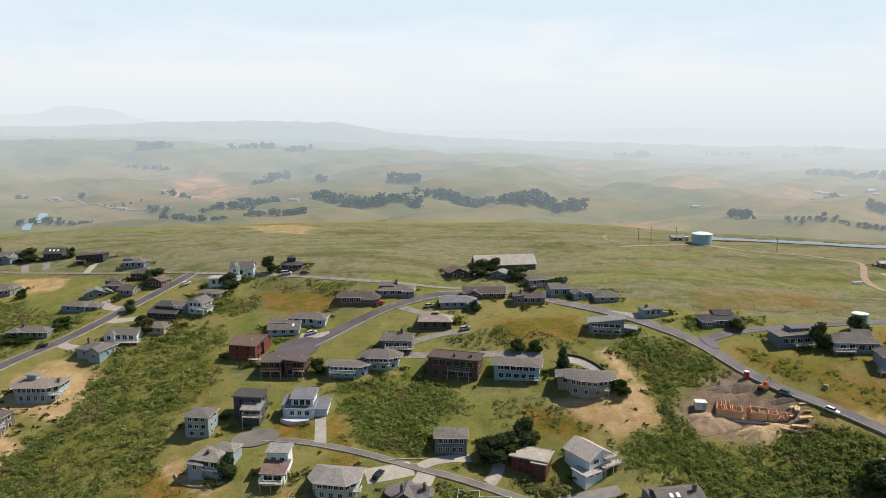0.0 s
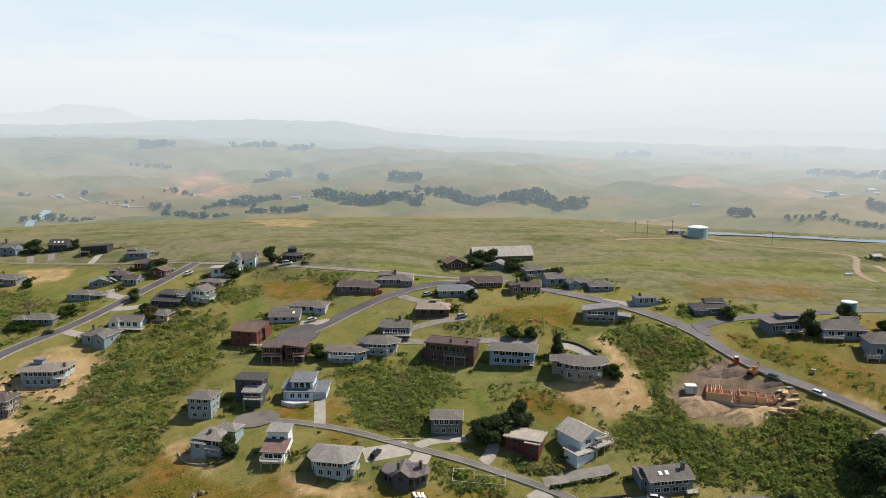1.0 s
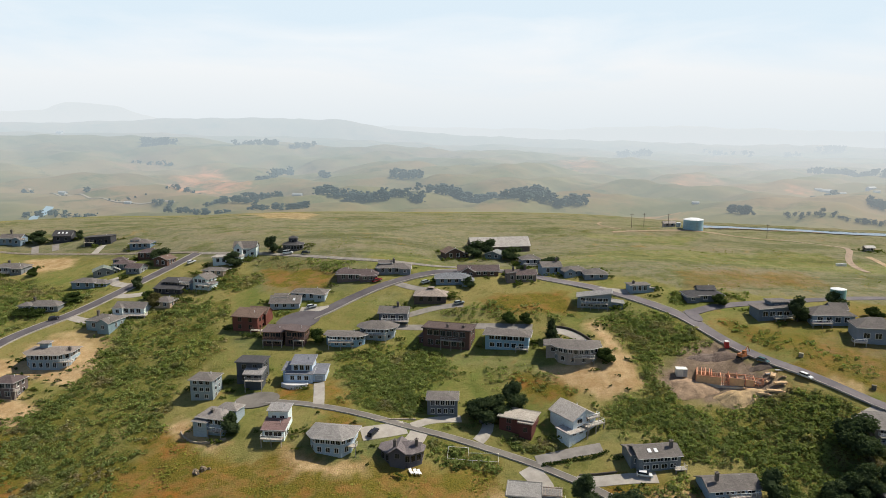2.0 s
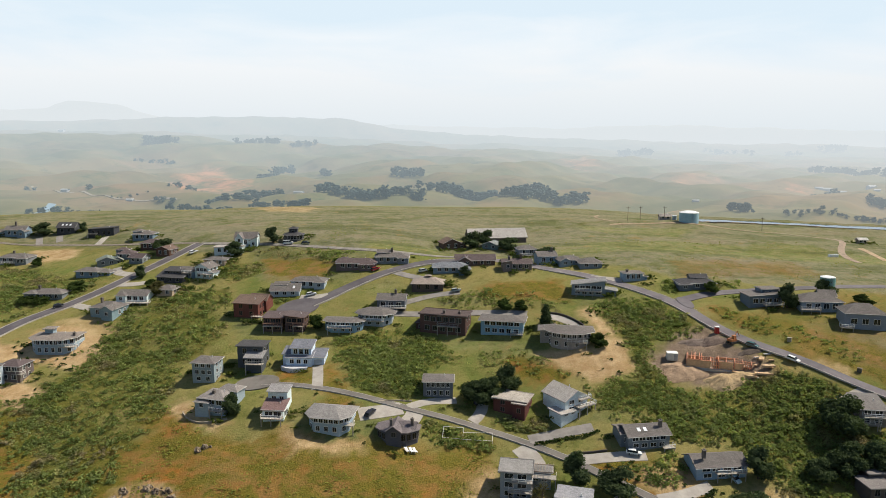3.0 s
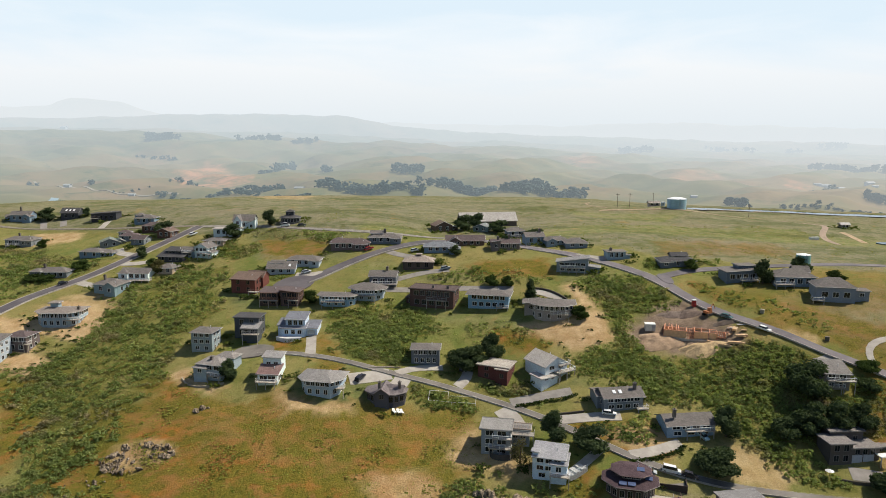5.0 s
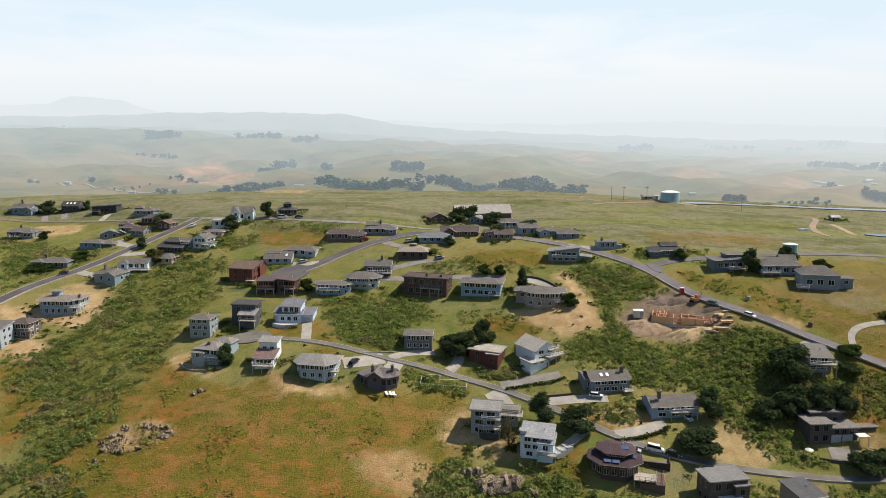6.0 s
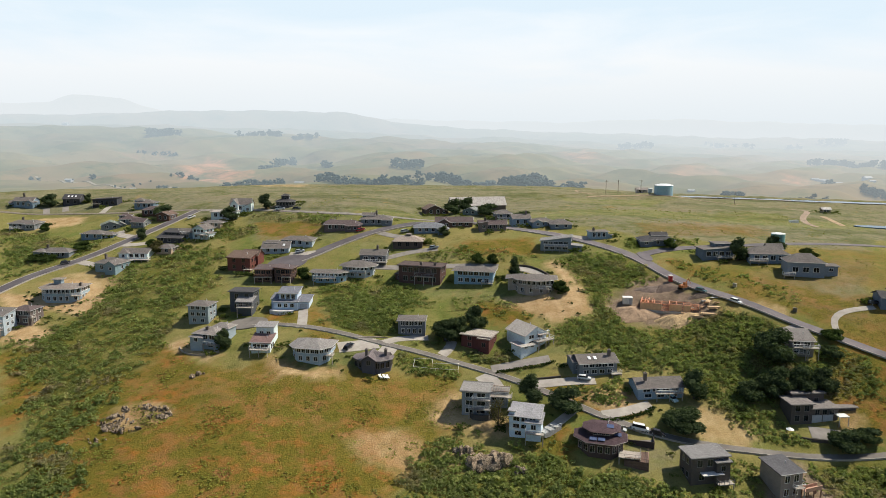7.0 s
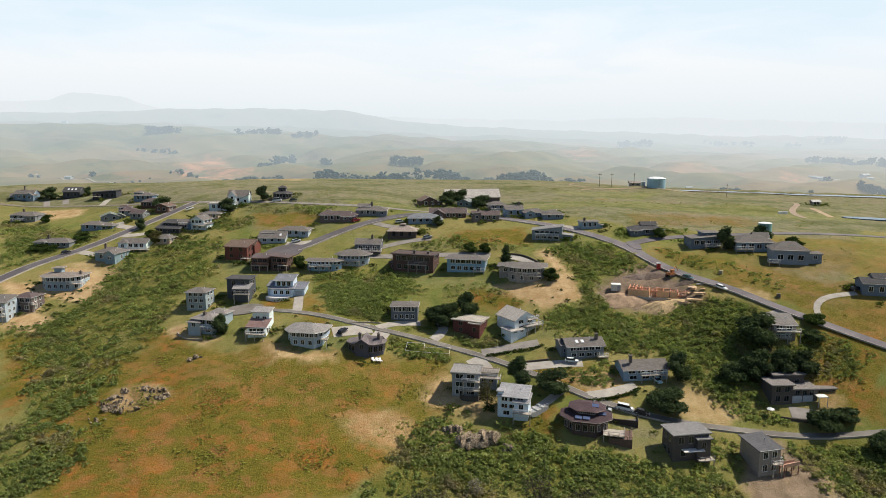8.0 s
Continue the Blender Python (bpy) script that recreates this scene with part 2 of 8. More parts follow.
    di = m.math("MULTIPLY", m.attr("dirt"), m.span(small, 0.33, 0.5, 0.78, 1.0))
    col = m.mix(di, col, m.mix(m.span(patch, 0.38, 0.62), (0.385, 0.258, 0.132), (0.545, 0.40, 0.232)))
    ea = m.math("MULTIPLY", m.attr("earth"), m.span(small, 0.3, 0.45, 0.7, 1.0))
    col = m.mix(ea, col, m.mix(m.span(patch, 0.38, 0.62), (0.165, 0.125, 0.092), (0.285, 0.215, 0.165)))
    dark = m.math("MULTIPLY", m.span(small, 0.52, 0.72, 0, 0.45), m.math("SUBTRACT", 1.0, m.math("MAXIMUM", m.attr("dirt"), m.attr("earth"))))
    col = m.mix(dark, col, (0.066, 0.072, 0.016))
    col = m.mix(m.span(tiny, 0.35, 0.75, 0, 1), m.mix(0.82, (0, 0, 0), col), m.mix(1.0, col, (1.12, 1.10, 1.06), "MULTIPLY"))
    m.bump(tiny, 0.9, 0.35)
    return m.done(col, 0.95, 0.06)


# ---- mesh helpers ----
class Mesh:
    """Vertices and faces gathered for one mesh."""

    def __init__(self):
        self.v, self.f = [], []

    def add(self, verts, faces):
        k = len(self.v)
        self.v += [tuple(p) for p in verts]
        self.f += [tuple(i + k for i in f) for f in faces]
        return self

    def box(self, x0, y0, z0, x1, y1, z1):
        return self.add([(x0, y0, z0), (x1, y0, z0), (x1, y1, z0), (x0, y1, z0), (x0, y0, z1), (x1, y0, z1), (x1, y1, z1), (x0, y1, z1)],
                        [(0, 3, 2, 1), (4, 5, 6, 7), (0, 1, 5, 4), (1, 2, 6, 5), (2, 3, 7, 6), (3, 0, 4, 7)])

    def prism(self, poly, z0, z1):
        n = len(poly)
        return self.add([(x, y, z0) for x, y in poly] + [(x, y, z1) for x, y in poly],
                        [tuple(reversed(range(n))), tuple(range(n, 2 * n))] + [(i, (i + 1) % n, n + (i + 1) % n, n + i) for i in range(n)])

    def slab(self, verts, faces, thick):
        """A sheet given a thickness straight down."""
        n = len(verts)
        edges = {}
        for f in faces:
            for a, b in zip(f, f[1:] + f[:1]):
                edges[(a, b)] = 1
        rim = [(a, b) for a, b in edges if (b, a) not in edges]
        return self.add(list(verts) + [(x, y, z - thick) for x, y, z in verts],
                        [tuple(f) for f in faces] + [tuple(n + i for i in reversed(f)) for f in faces] + [(b, a, n + a, n + b) for a, b in rim])

    def tube(self, a, b, r0, r1, n=6):
        a, b = Vector(a), Vector(b)
        q = (b - a).to_track_quat("Z", "Y")
        ring = [q @ Vector((math.cos(2 * math.pi * i / n), math.sin(2 * math.pi * i / n), 0)) for i in range(n)]
        return self.add([a + p * r0 for p in ring] + [b + p * r1 for p in ring],
                        [tuple(reversed(range(n))), tuple(range(n, 2 * n))] + [(i, (i + 1) % n, n + (i + 1) % n, n + i) for i in range(n)])

    def data(self, name, material, smooth=False):
        me = bpy.data.meshes.new(name)
        me.from_pydata(self.v, [], self.f)
        me.materials.append(material)
        if smooth:
            me.shade_smooth()
        return me


def part(name, m, material, parent, label="", smooth=False):
    """Links a mesh as one object under a thing or under a part."""
    ob = new(name, m if isinstance(m, bpy.types.Mesh) else m.data(name, material, smooth))
    if parent:
        ob.parent = parent
    if label:
        tagged(ob, label)
    return ob


def array_mesh(name, verts, faces, material, smooth=False):
    """A mesh from numpy arrays of vertices and of triangles or quads."""
    me = bpy.data.meshes.new(name)
    k = faces.shape[1]
    me.vertices.add(len(verts))
    me.vertices.foreach_set("co", np.ascontiguousarray(verts, dtype=np.float32).ravel())
    me.loops.add(faces.size)
    me.loops.foreach_set("vertex_index", np.ascontiguousarray(faces, dtype=np.int32).ravel())
    me.polygons.add(len(faces))
    me.polygons.foreach_set("loop_start", np.arange(0, faces.size, k, dtype=np.int32))
    me.materials.append(material)
    me.update(calc_edges=True)
    me.polygons.foreach_set("use_smooth", np.full(len(faces), smooth))
    return me


# ---- the lie of the land ----
GX, GY, DX, DY = -290.0, 60.0, 58.0, 48.0
HEIGHTS = np.array([
    [-18.5, -21.7, -23.5, -23.1, -23.8, -23.9, -22.9, -24.6, -26.4, -22.9, -16.3],
    [-2.2, -6.8, -10.6, -8.0, -5.8, -7.4, -2.6, -8.9, -7.5, -2.1, 2.2],
    [12.8, 8.4, 2.7, 2.2, 14.4, 8.5, 14.2, 10.7, 17.9, 19.3, 17.6],
    [24.1, 21.7, 18.1, 14.7, 29.9, 25.4, 26.3, 38.3, 43.1, 35.5, 28.0],
    [31.2, 30.7, 30.2, 30.0, 34.1, 39.7, 47.3, 44.2, 45.7, 40.1, 34.6],
    [34.9, 35.6, 37.1, 45.9, 51.7, 56.1, 54.7, 50.2, 45.1, 41.8, 39.5],
    [37.6, 38.9, 45.1, 55.0, 58.6, 54.2, 48.7, 47.3, 48.3, 46.9, 42.8],
    [46.0, 48.7, 52.9, 54.7, 54.1, 53.1, 53.5, 52.7, 47.9, 40.7, 39.4],
    [59.6, 61.7, 59.4, 54.0, 51.9, 55.4, 59.8, 56.4, 45.9, 35.9, 31.8],
])
NY, NX = HEIGHTS.shape
BUMPS = [(-35, 194, 2.2), (17, 191, -1.3), (49, 158, 1.4), (110, 200, 2.5), (85, 202, -3.0), (54, 217, 1.6), (115, 147, -2.0), (-51, 213, -1.8), (-220, 387, -2.1), (-6, 235, -1.4), (19, 145, -1.6), (-77, 249, 1.5), (36, 346, -3.6), (15, 290, -1.8), (48, 288, -2.0), (5, 316, -4.4), (38, 306, -2.2), (143, 386, 2.8)]      # local rises and hollows, 15 m across
POND, POND_Z = [(175, 460), (195, 455), (230, 440), (262, 424), (330, 400), (420, 385)], 44.0


def spline(t):
    return ((1 - t) ** 3 / 6, (3 * t ** 3 - 6 * t ** 2 + 4) / 6, (-3 * t ** 3 + 3 * t ** 2 + 3 * t + 1) / 6, t ** 3 / 6)


def land(x, y):
    """Height of the ground, for arrays."""
    x, y = np.atleast_1d(np.asarray(x, float)), np.atleast_1d(np.asarray(y, float))
    u, v = np.clip((x - GX) / DX, 1, NX - 2 - 1e-6), np.clip((y - GY) / DY, 1, NY - 2 - 1e-6)
    i, j = u.astype(int), v.astype(int)
    bu, bv = spline(u - i), spline(v - j)
    z = sum(bu[a] * bv[b] * HEIGHTS[j - 1 + b, i - 1 + a] for a in range(4) for b in range(4))
    for px, py, rise in BUMPS:
        z = z + rise * np.exp(-((x - px) ** 2 + (y - py) ** 2) / 450.0)
    z = z - np.maximum(0, GY + DY - y) * 0.32
    d = np.maximum(0, y - (GY + DY * (NY - 2)))
    z = z - 0.02 * d - 0.00028 * d * d
    z = z - 0.05 * np.maximum(0, np.maximum(GX + DX - x, x - (GX + DX * (NX - 2))))
    z = z + np.clip(0.045 * (y - 370), 0, 3.8) * np.clip((-x - 190) / 90, 0, 1)
    # a level shelf round the pond
    d = np.full(x.shape, 1e9)
    for (x0, y0), (x1, y1) in zip(POND[:-1], POND[1:]):
        t = np.clip(((x - x0) * (x1 - x0) + (y - y0) * (y1 - y0)) / ((x1 - x0) ** 2 + (y1 - y0) ** 2), 0, 1)
        d = np.minimum(d, np.hypot(x - x0 - t * (x1 - x0), y - y0 - t * (y1 - y0)))
    w = np.clip((60 - d) / 45, 0, 1)
    w = w * w * (3 - 2 * w)
    z = z * (1 - w) + (POND_Z + 0.3) * w - np.where(d < 8, 1.2, 0)
    return np.maximum(z, -120.0)


def land_at(x, y):
    return float(land(x, y)[0])


def wobble(x, y, scale, seed=0.0):
    """Cheap smooth noise for arrays, about -1 to 1."""
    a, b = x / scale + seed, y / scale - seed * 0.7
    return (np.sin(a * 1.3 + 1.7 * np.sin(b * 0.9)) + np.sin(b * 1.7 + 1.3 * np.sin(a * 1.1 + 2)) + 0.6 * np.sin(2.7 * a - 2.1 * b + seed)) / 2.6


def lattice(x, y, scale, seed=0):
    """Smooth value noise, 0 to 1, for arrays."""
    a, b = x / scale + 57.3 * seed + 400, y / scale + 31.7 * seed + 400
    i, j = np.floor(a).astype(int), np.floor(b).astype(int)
    u, v = a - i, b - j
    u, v = u * u * (3 - 2 * u), v * v * (3 - 2 * v)

    def knot(p, q):
        s = np.sin(p * 127.1 + q * 311.7 + seed * 74.7) * 43758.5453
        return s - np.floor(s)
    return (knot(i, j) * (1 - u) + knot(i + 1, j) * u) * (1 - v) + (knot(i, j + 1) * (1 - u) + knot(i + 1, j + 1) * u) * v


def fbm(x, y, scale, seed=0):
    """Four octaves of value noise, about 0.15 to 0.85."""
    return sum(w * lattice(x, y, scale * s, seed + k) for k, (w, s) in enumerate(((0.5, 1.0), (0.27, 0.47), (0.15, 0.23), (0.08, 0.11))))


REGIONS = {"scrub": [], "dirt": [], "earth": [], "rust": [], "lawn": [], "straw": []}


def region(kind, weight, outline):
    REGIONS[kind].append((weight, np.array(outline, float)))


def inside(poly, x, y):
    hit = np.zeros(x.shape, bool)
    for (x0, y0), (x1, y1) in zip(poly, np.roll(poly, -1, axis=0)):
        if y0 != y1:
            hit ^= ((y0 > y) != (y1 > y)) & (x < (x1 - x0) * (y - y0) / (y1 - y0) + x0)
    return hit


def cover(kind, x, y, fray=3.0):
    """How much of a kind of cover lies at each point; the outlines are frayed."""
    out = np.zeros(x.shape)
    for s in range(4):
        xx = x + fray * 3.2 * (fbm(x, y, 9.0, s) - 0.5) + fray * 0.6 * wobble(x, y, 1.7, s * 5.3)
        yy = y + fray * 3.2 * (fbm(x, y, 9.0, s + 20) - 0.5) + fray * 0.6 * wobble(x, y, 1.9, s * 4.1 + 4)
        one = np.zeros(x.shape)
        for weight, poly in REGIONS[kind]:
            lo, hi = poly.min(0) - 8, poly.max(0) + 8
            k = (xx > lo[0]) & (xx < hi[0]) & (yy > lo[1]) & (yy < hi[1])
            if k.any():
                one[k] = np.maximum(one[k], weight * inside(poly, xx[k], yy[k]))
        out += one / 4
    return out


region('scrub', 1.0, [(-134, 259), (-112, 271), (-86, 273), (-82, 259), (-93, 243), (-91, 232), (-89, 210), (-91, 197), (-90, 179), (-88, 167), (-93, 157), (-103, 154), (-115, 169), (-115, 184), (-124, 203), (-124, 217), (-124, 234), (-122, 248)])
region('scrub', 0.55, [(-219, 327), (-196, 317), (-167, 301), (-144, 291), (-150, 276), (-163, 261), (-169, 248)])
region('scrub', 1.0, [(-38, 233), (-10, 236), (3, 224), (-9, 217), (-10, 202), (-9, 194), (-18, 194), (-28, 200), (-31, 216)])
region('scrub', 1.0, [(56, 244), (68, 241), (83, 240), (90, 229), (82, 221), (71, 216), (63, 207), (61, 214), (61, 228)])
region('scrub', 1.0, [(48, 199), (60, 201), (70, 206), (76, 197), (91, 193), (103, 196), (118, 190), (128, 179), (138, 174), (132, 164), (121, 162), (109, 162), (99, 166), (88, 162), (82, 173), (68, 184), (50, 188), (45, 192)])
region('scrub', 0.9, [(94, 162), (104, 162), (106, 154), (113, 148), (104, 145), (98, 147), (97, 153)])
region('scrub', 1.3, [(28, 144), (40, 144), (45, 136), (58, 138), (59, 123), (-7, 125), (4, 139), (9, 152), (20, 147)])
region('scrub', 1.5, [(105, 143), (132, 142), (122, 125), (113, 125), (105, 133)])
region('scrub', 0.9, [(14, 189), (29, 187), (37, 182), (26, 181), (18, 184)])
region('scrub', 0.6, [(49, 166), (60, 171), (66, 164), (62, 158), (53, 159)])
region('scrub', 1.3, [(-100, 296), (-83, 296), (-75, 288), (-84, 281), (-96, 284)])
region('scrub', 1.3, [(-68, 263), (-50, 265), (-48, 260), (-65, 257)])
region('scrub', 0.5, [(-143, 204), (-137, 211), (-123, 203), (-117, 179), (-132, 186)])
region('scrub', 0.8, [(-111, 150), (-98, 155), (-81, 140), (-88, 126), (-97, 127)])
region('scrub', 0.2, [(21, 222), (42, 208), (41, 203), (30, 205), (7, 211)])
region('scrub', 0.7, [(-7, 190), (9, 186), (21, 178), (14, 176), (0, 178), (-7, 183)])
region('scrub', 0.6, [(3, 200), (17, 203), (9, 192), (2, 194)])
region('scrub', 0.8, [(85, 248), (116, 253), (116, 258), (91, 260)])
region('scrub', 0.2, [(93, 228), (112, 210), (129, 195), (131, 202), (117, 217), (101, 234)])
region('scrub', 0.4, [(-250, 376), (-159, 349), (-154, 331), (-188, 334), (-218, 354)])
region('scrub', 0.4, [(-88, 315), (-41, 302), (-40, 291), (-77, 297)])
region('scrub', 0.3, [(-11, 255), (12, 256), (47, 245), (39, 238), (11, 245)])
region('dirt', 1.0, [(32, 217), (51, 215), (59, 222), (61, 209), (62, 205), (50, 201), (42, 205), (33, 212)])
region('dirt', 1.0, [(47, 238), (56, 240), (58, 228), (59, 222), (53, 219), (53, 231)])
region('dirt', 1.0, [(-165, 241), (-151, 239), (-154, 250), (-139, 254), (-120, 238), (-123, 228), (-126, 224), (-142, 229), (-150, 227), (-137, 217), (-130, 213), (-129, 201), (-135, 204), (-145, 207)])
region('dirt', 1.0, [(-82, 195), (-77, 200), (-65, 187), (-60, 187), (-63, 183), (-73, 188)])
region('dirt', 0.8, [(9, 165), (16, 171), (16, 160), (23, 158), (30, 151), (25, 151), (18, 156), (11, 160)])
region('dirt', 0.7, [(81, 160), (88, 158), (96, 152), (91, 145), (81, 147), (73, 150)])
region('dirt', 0.8, [(49, 164), (59, 166), (68, 161), (64, 156), (55, 156)])
region('dirt', 0.9, [(-216, 352), (-187, 347), (-181, 332), (-201, 326)])
region('dirt', 0.7, [(-153, 255), (-135, 261), (-120, 248), (-125, 240), (-139, 254)])
region('dirt', 0.4, [(-16, 150), (-2, 156), (5, 146), (1, 139), (-9, 141)])
region('dirt', 0.8, [(125, 158), (128, 157), (125, 152), (121, 154)])
region('dirt', 0.7, [(114, 199), (124, 195), (123, 190), (116, 193)])
region('dirt', 0.8, [(88, 129), (104, 136), (112, 129), (113, 125), (87, 124)])
region('earth', 1.0, [(68, 211), (78, 221), (91, 225), (99, 211), (103, 201), (101, 197), (92, 196), (85, 196), (76, 199), (70, 203)])
region('earth', 0.8, [(88, 129), (104, 136), (107, 130), (107, 125), (87, 124)])
region('rust', 0.95, [(-104, 164), (-84, 157), (-58, 160), (-34, 152), (-8, 152), (0, 140), (-10, 126), (-54, 122), (-82, 123), (-98, 142)])
region('rust', 0.62, [(-102, 183), (-71, 184), (-43, 172), (-1, 165), (6, 148), (-10, 128), (-54, 124), (-82, 125), (-97, 142)])
region('rust', 0.8, [(-141, 201), (-129, 201), (-111, 169), (-116, 160)])
region('rust', 0.9, [(23, 215), (42, 207), (39, 200), (24, 205)])
region('rust', 0.5, [(97, 237), (117, 223), (134, 208), (151, 197), (145, 187), (126, 195), (112, 210), (98, 227)])
region('rust', 0.7, [(-91, 197), (-73, 193), (-70, 181), (-85, 187)])
region('rust', 0.6, [(-81, 298), (-45, 292), (-45, 277), (-70, 279)])
region('rust', 0.6, [(16, 262), (49, 261), (47, 245), (18, 250)])
region('rust', 0.25, [(99, 287), (157, 296), (157, 271), (97, 264)])
region('rust', 0.7, [(-37, 217), (-25, 187), (-31, 184), (-37, 203)])
region('lawn', 1.0, [(25, 296), (112, 345), (182, 321), (225, 317), (215, 301), (166, 299), (93, 303), (27, 288)])
region('lawn', 1.0, [(79, 379), (143, 372), (124, 353), (80, 366)])
region('lawn', 1.0, [(-32, 316), (1, 312), (-4, 299), (-37, 307)])
region('lawn', 1.0, [(-12, 232), (32, 223), (42, 211), (23, 212), (7, 222), (-9, 225)])
region('lawn', 0.9, [(-79, 248), (-67, 246), (-62, 229), (-76, 239)])
region('lawn', 0.8, [(-28, 195), (-16, 188), (-9, 184), (-16, 176), (-40, 174), (-42, 184)])
region('lawn', 1.0, [(45, 188), (53, 187), (49, 182), (39, 184)])
region('lawn', 0.9, [(58, 146), (72, 146), (70, 136), (59, 136)])
region('lawn', 0.8, [(-137, 256), (-123, 267), (-110, 270), (-115, 247), (-124, 249)])
region('lawn', 0.9, [(-22, 271), (-7, 259), (25, 249), (16, 246), (-11, 251), (-47, 275), (-27, 266)])
region('lawn', 0.8, [(122, 225), (142, 231), (136, 216), (121, 217)])
region('lawn', 0.8, [(47, 248), (74, 248), (68, 241), (51, 242)])
region('straw', 1.0, [(-54, 435), (-31, 304), (-97, 310), (-250, 376)])
region('straw', 1.0, [(-56, 452), (51, 428), (125, 321), (201, 276), (183, 249), (105, 261), (38, 294), (-31, 309)])
region('straw', 0.95, [(-320, 372), (-250, 376), (-54, 430), (51, 424), (125, 321), (201, 276), (300, 250), (420, 400), (220, 700), (-320, 700)])
region('straw', 0.8, [(121, 309), (221, 307), (177, 239), (149, 254), (105, 261)])
region('straw', 0.7, [(117, 217), (172, 231), (145, 187), (129, 195)])
region('straw', 0.6, [(-87, 311), (-30, 300), (-37, 273), (-75, 277)])

region("scrub", 1.2, [(53.6, 135.8), (62.5, 130.6), (73.1, 131.0), (84.8, 128.0), (88.2, 122.5), (100, 112), (50.9, 110)])
region("scrub", 1.0, [(-121.5, 259.7), (-104.9, 265.6), (-84.9, 252.6), (-77.5, 233.5), (-81.2, 225.2), (-86.9, 222.0), (-85.5, 207.3), (-84.0, 194.1), (-87.9, 190.6), (-86.0, 178.2), (-122.7, 184.1), (-132.6, 204.0), (-128.4, 216.6), (-125.4, 224.6), (-120.8, 230.5), (-117.5, 241.7)])
region("scrub", 1.0, [(-37.0, 231.0), (-27.6, 231.6), (-9.3, 224.1), (0.2, 220.2), (5.3, 214.7), (-7.6, 208.6), (-6.7, 198.5), (-12.0, 195.7), (-19.2, 197.0), (-26.0, 202.0), (-30.0, 214.0)])
region("scrub", 1.0, [(61.0, 239.8), (77.4, 241.7), (84.2, 233.2), (72.1, 221.5), (67.0, 207.3), (70.9, 197.2), (86.1, 193.5), (101, 196.5), (108.2, 195.6), (113.9, 189.6), (120.2, 184.9), (110.3, 169.0), (63.6, 176.6), (66.0, 181.5), (53.8, 188.9), (51.4, 191.8), (61.2, 197.4), (62.5, 210.3), (61.0, 221.1)])
region("scrub", 0.9, [(59.9, 201.4), (106.9, 183.6), (102.8, 170.2), (95.2, 163.1), (98.3, 157.3), (103.2, 151.4), (108.1, 148.2), (103.7, 146.6), (95.2, 147.6), (90.0, 157.8), (84.5, 163.0), (80.5, 173.6), (66.4, 177.6)])
region("scrub", 0.8, [(132.1, 175.3), (142.5, 172.1), (140.7, 164.1), (135.4, 159.0), (128.7, 161.7), (127.4, 167.6)])
region("rust", 0.8, [(130.7, 179.8), (149.6, 173.6), (135.0, 148.1), (122.9, 153.3), (122.5, 166.1)])
region("rust", 0.9, [(40.0, 168.0), (46.9, 169.7), (57.0, 168.2), (65.9, 162.6), (65.3, 156.6), (57.7, 155.2), (48.4, 157.9), (42.5, 162.3)])
region("rust", 1.0, [(35.4, 150.1), (41.0, 151.2), (44.6, 148.6), (42.2, 143.1), (35.5, 143.5)])
region("dirt", 0.6, [(13.8, 160.5), (22.5, 162.2), (31.3, 157.4), (30.0, 151.2), (20.5, 152.6), (14.1, 155.1)])
region("rust", 0.5, [(-48.5, 179.3), (-27.1, 176.0), (-6.6, 175.9), (13.9, 176.6), (14.5, 162.4), (10.4, 152.4), (-4.4, 146.0), (-28.2, 154.2), (-49.1, 168.7)])
region("earth", 0.9, [(98.1, 144.0), (104.0, 142.2), (108.3, 135.3), (110.3, 120.7), (90.2, 119.5), (88.8, 129.7)])
region("rust", 0.4, [(96.8, 208.1), (118, 206), (140, 204), (162, 196), (190, 180), (190, 160), (149.6, 173.6), (134.4, 174), (134.7, 188.0), (117.4, 196.5)])
region("rust", 0.25, [(105, 226), (130, 208), (165, 204), (200, 200), (215, 240), (160, 248), (125, 243)])
region("dirt", 0.75, [(-86.5, 160), (-83, 164.5), (-76, 165.5), (-69, 163.5), (-67, 160), (-70, 156), (-78, 154.5), (-84, 156)])
region("rust", 1.0, [(-95, 160), (-86, 170), (-68, 170), (-60, 160), (-66, 150), (-90, 146)])
region("rust", 1.0, [(104.5, 173.4), (110, 174.8), (118, 173.6), (118, 170.8), (108, 171.2)])
region("rust", 1.0, [(123.5, 173.5), (129.5, 174.5), (133.0, 169.5), (127.5, 163.5), (121.5, 161.8), (124.5, 167.5)])
region("dirt", 0.8, [(9.5, 149.5), (13.0, 149.8), (13.5, 146.0), (19.0, 143.0), (16.5, 140.5), (10.5, 143.0)])
region("scrub", 0.7, [(82.5, 142.5), (90, 141), (89, 132), (85, 128), (82, 134)])
region("dirt", 0.55, [(-142, 500), (-115, 520), (-86, 481), (-84, 429), (-111, 439)])

region("dirt", 1.0, [(-43.7, 181.5), (-39.6, 177.2), (-29.2, 176.2), (-20.9, 176.2), (-20.7, 173.9), (-29.8, 173.2), (-39.8, 173.8), (-45.0, 180.0)])
region("rust", 1.0, [(-51.5, 212.8), (-42.8, 211.6), (-39.6, 202.6), (-42.7, 200.6), (-50.4, 206.6)])
region("dirt", 0.65, [(-11.5, 153.2), (-2.1, 155.2), (3.8, 151.7), (5.6, 144.7), (0.4, 142.3), (-5.9, 145.0), (-12.5, 148.5)])
region("dirt", 0.9, [(5.8, 160.8), (11.6, 163.4), (15.8, 160.2), (20.7, 158.4), (15.7, 155.9), (9.2, 156.9)])

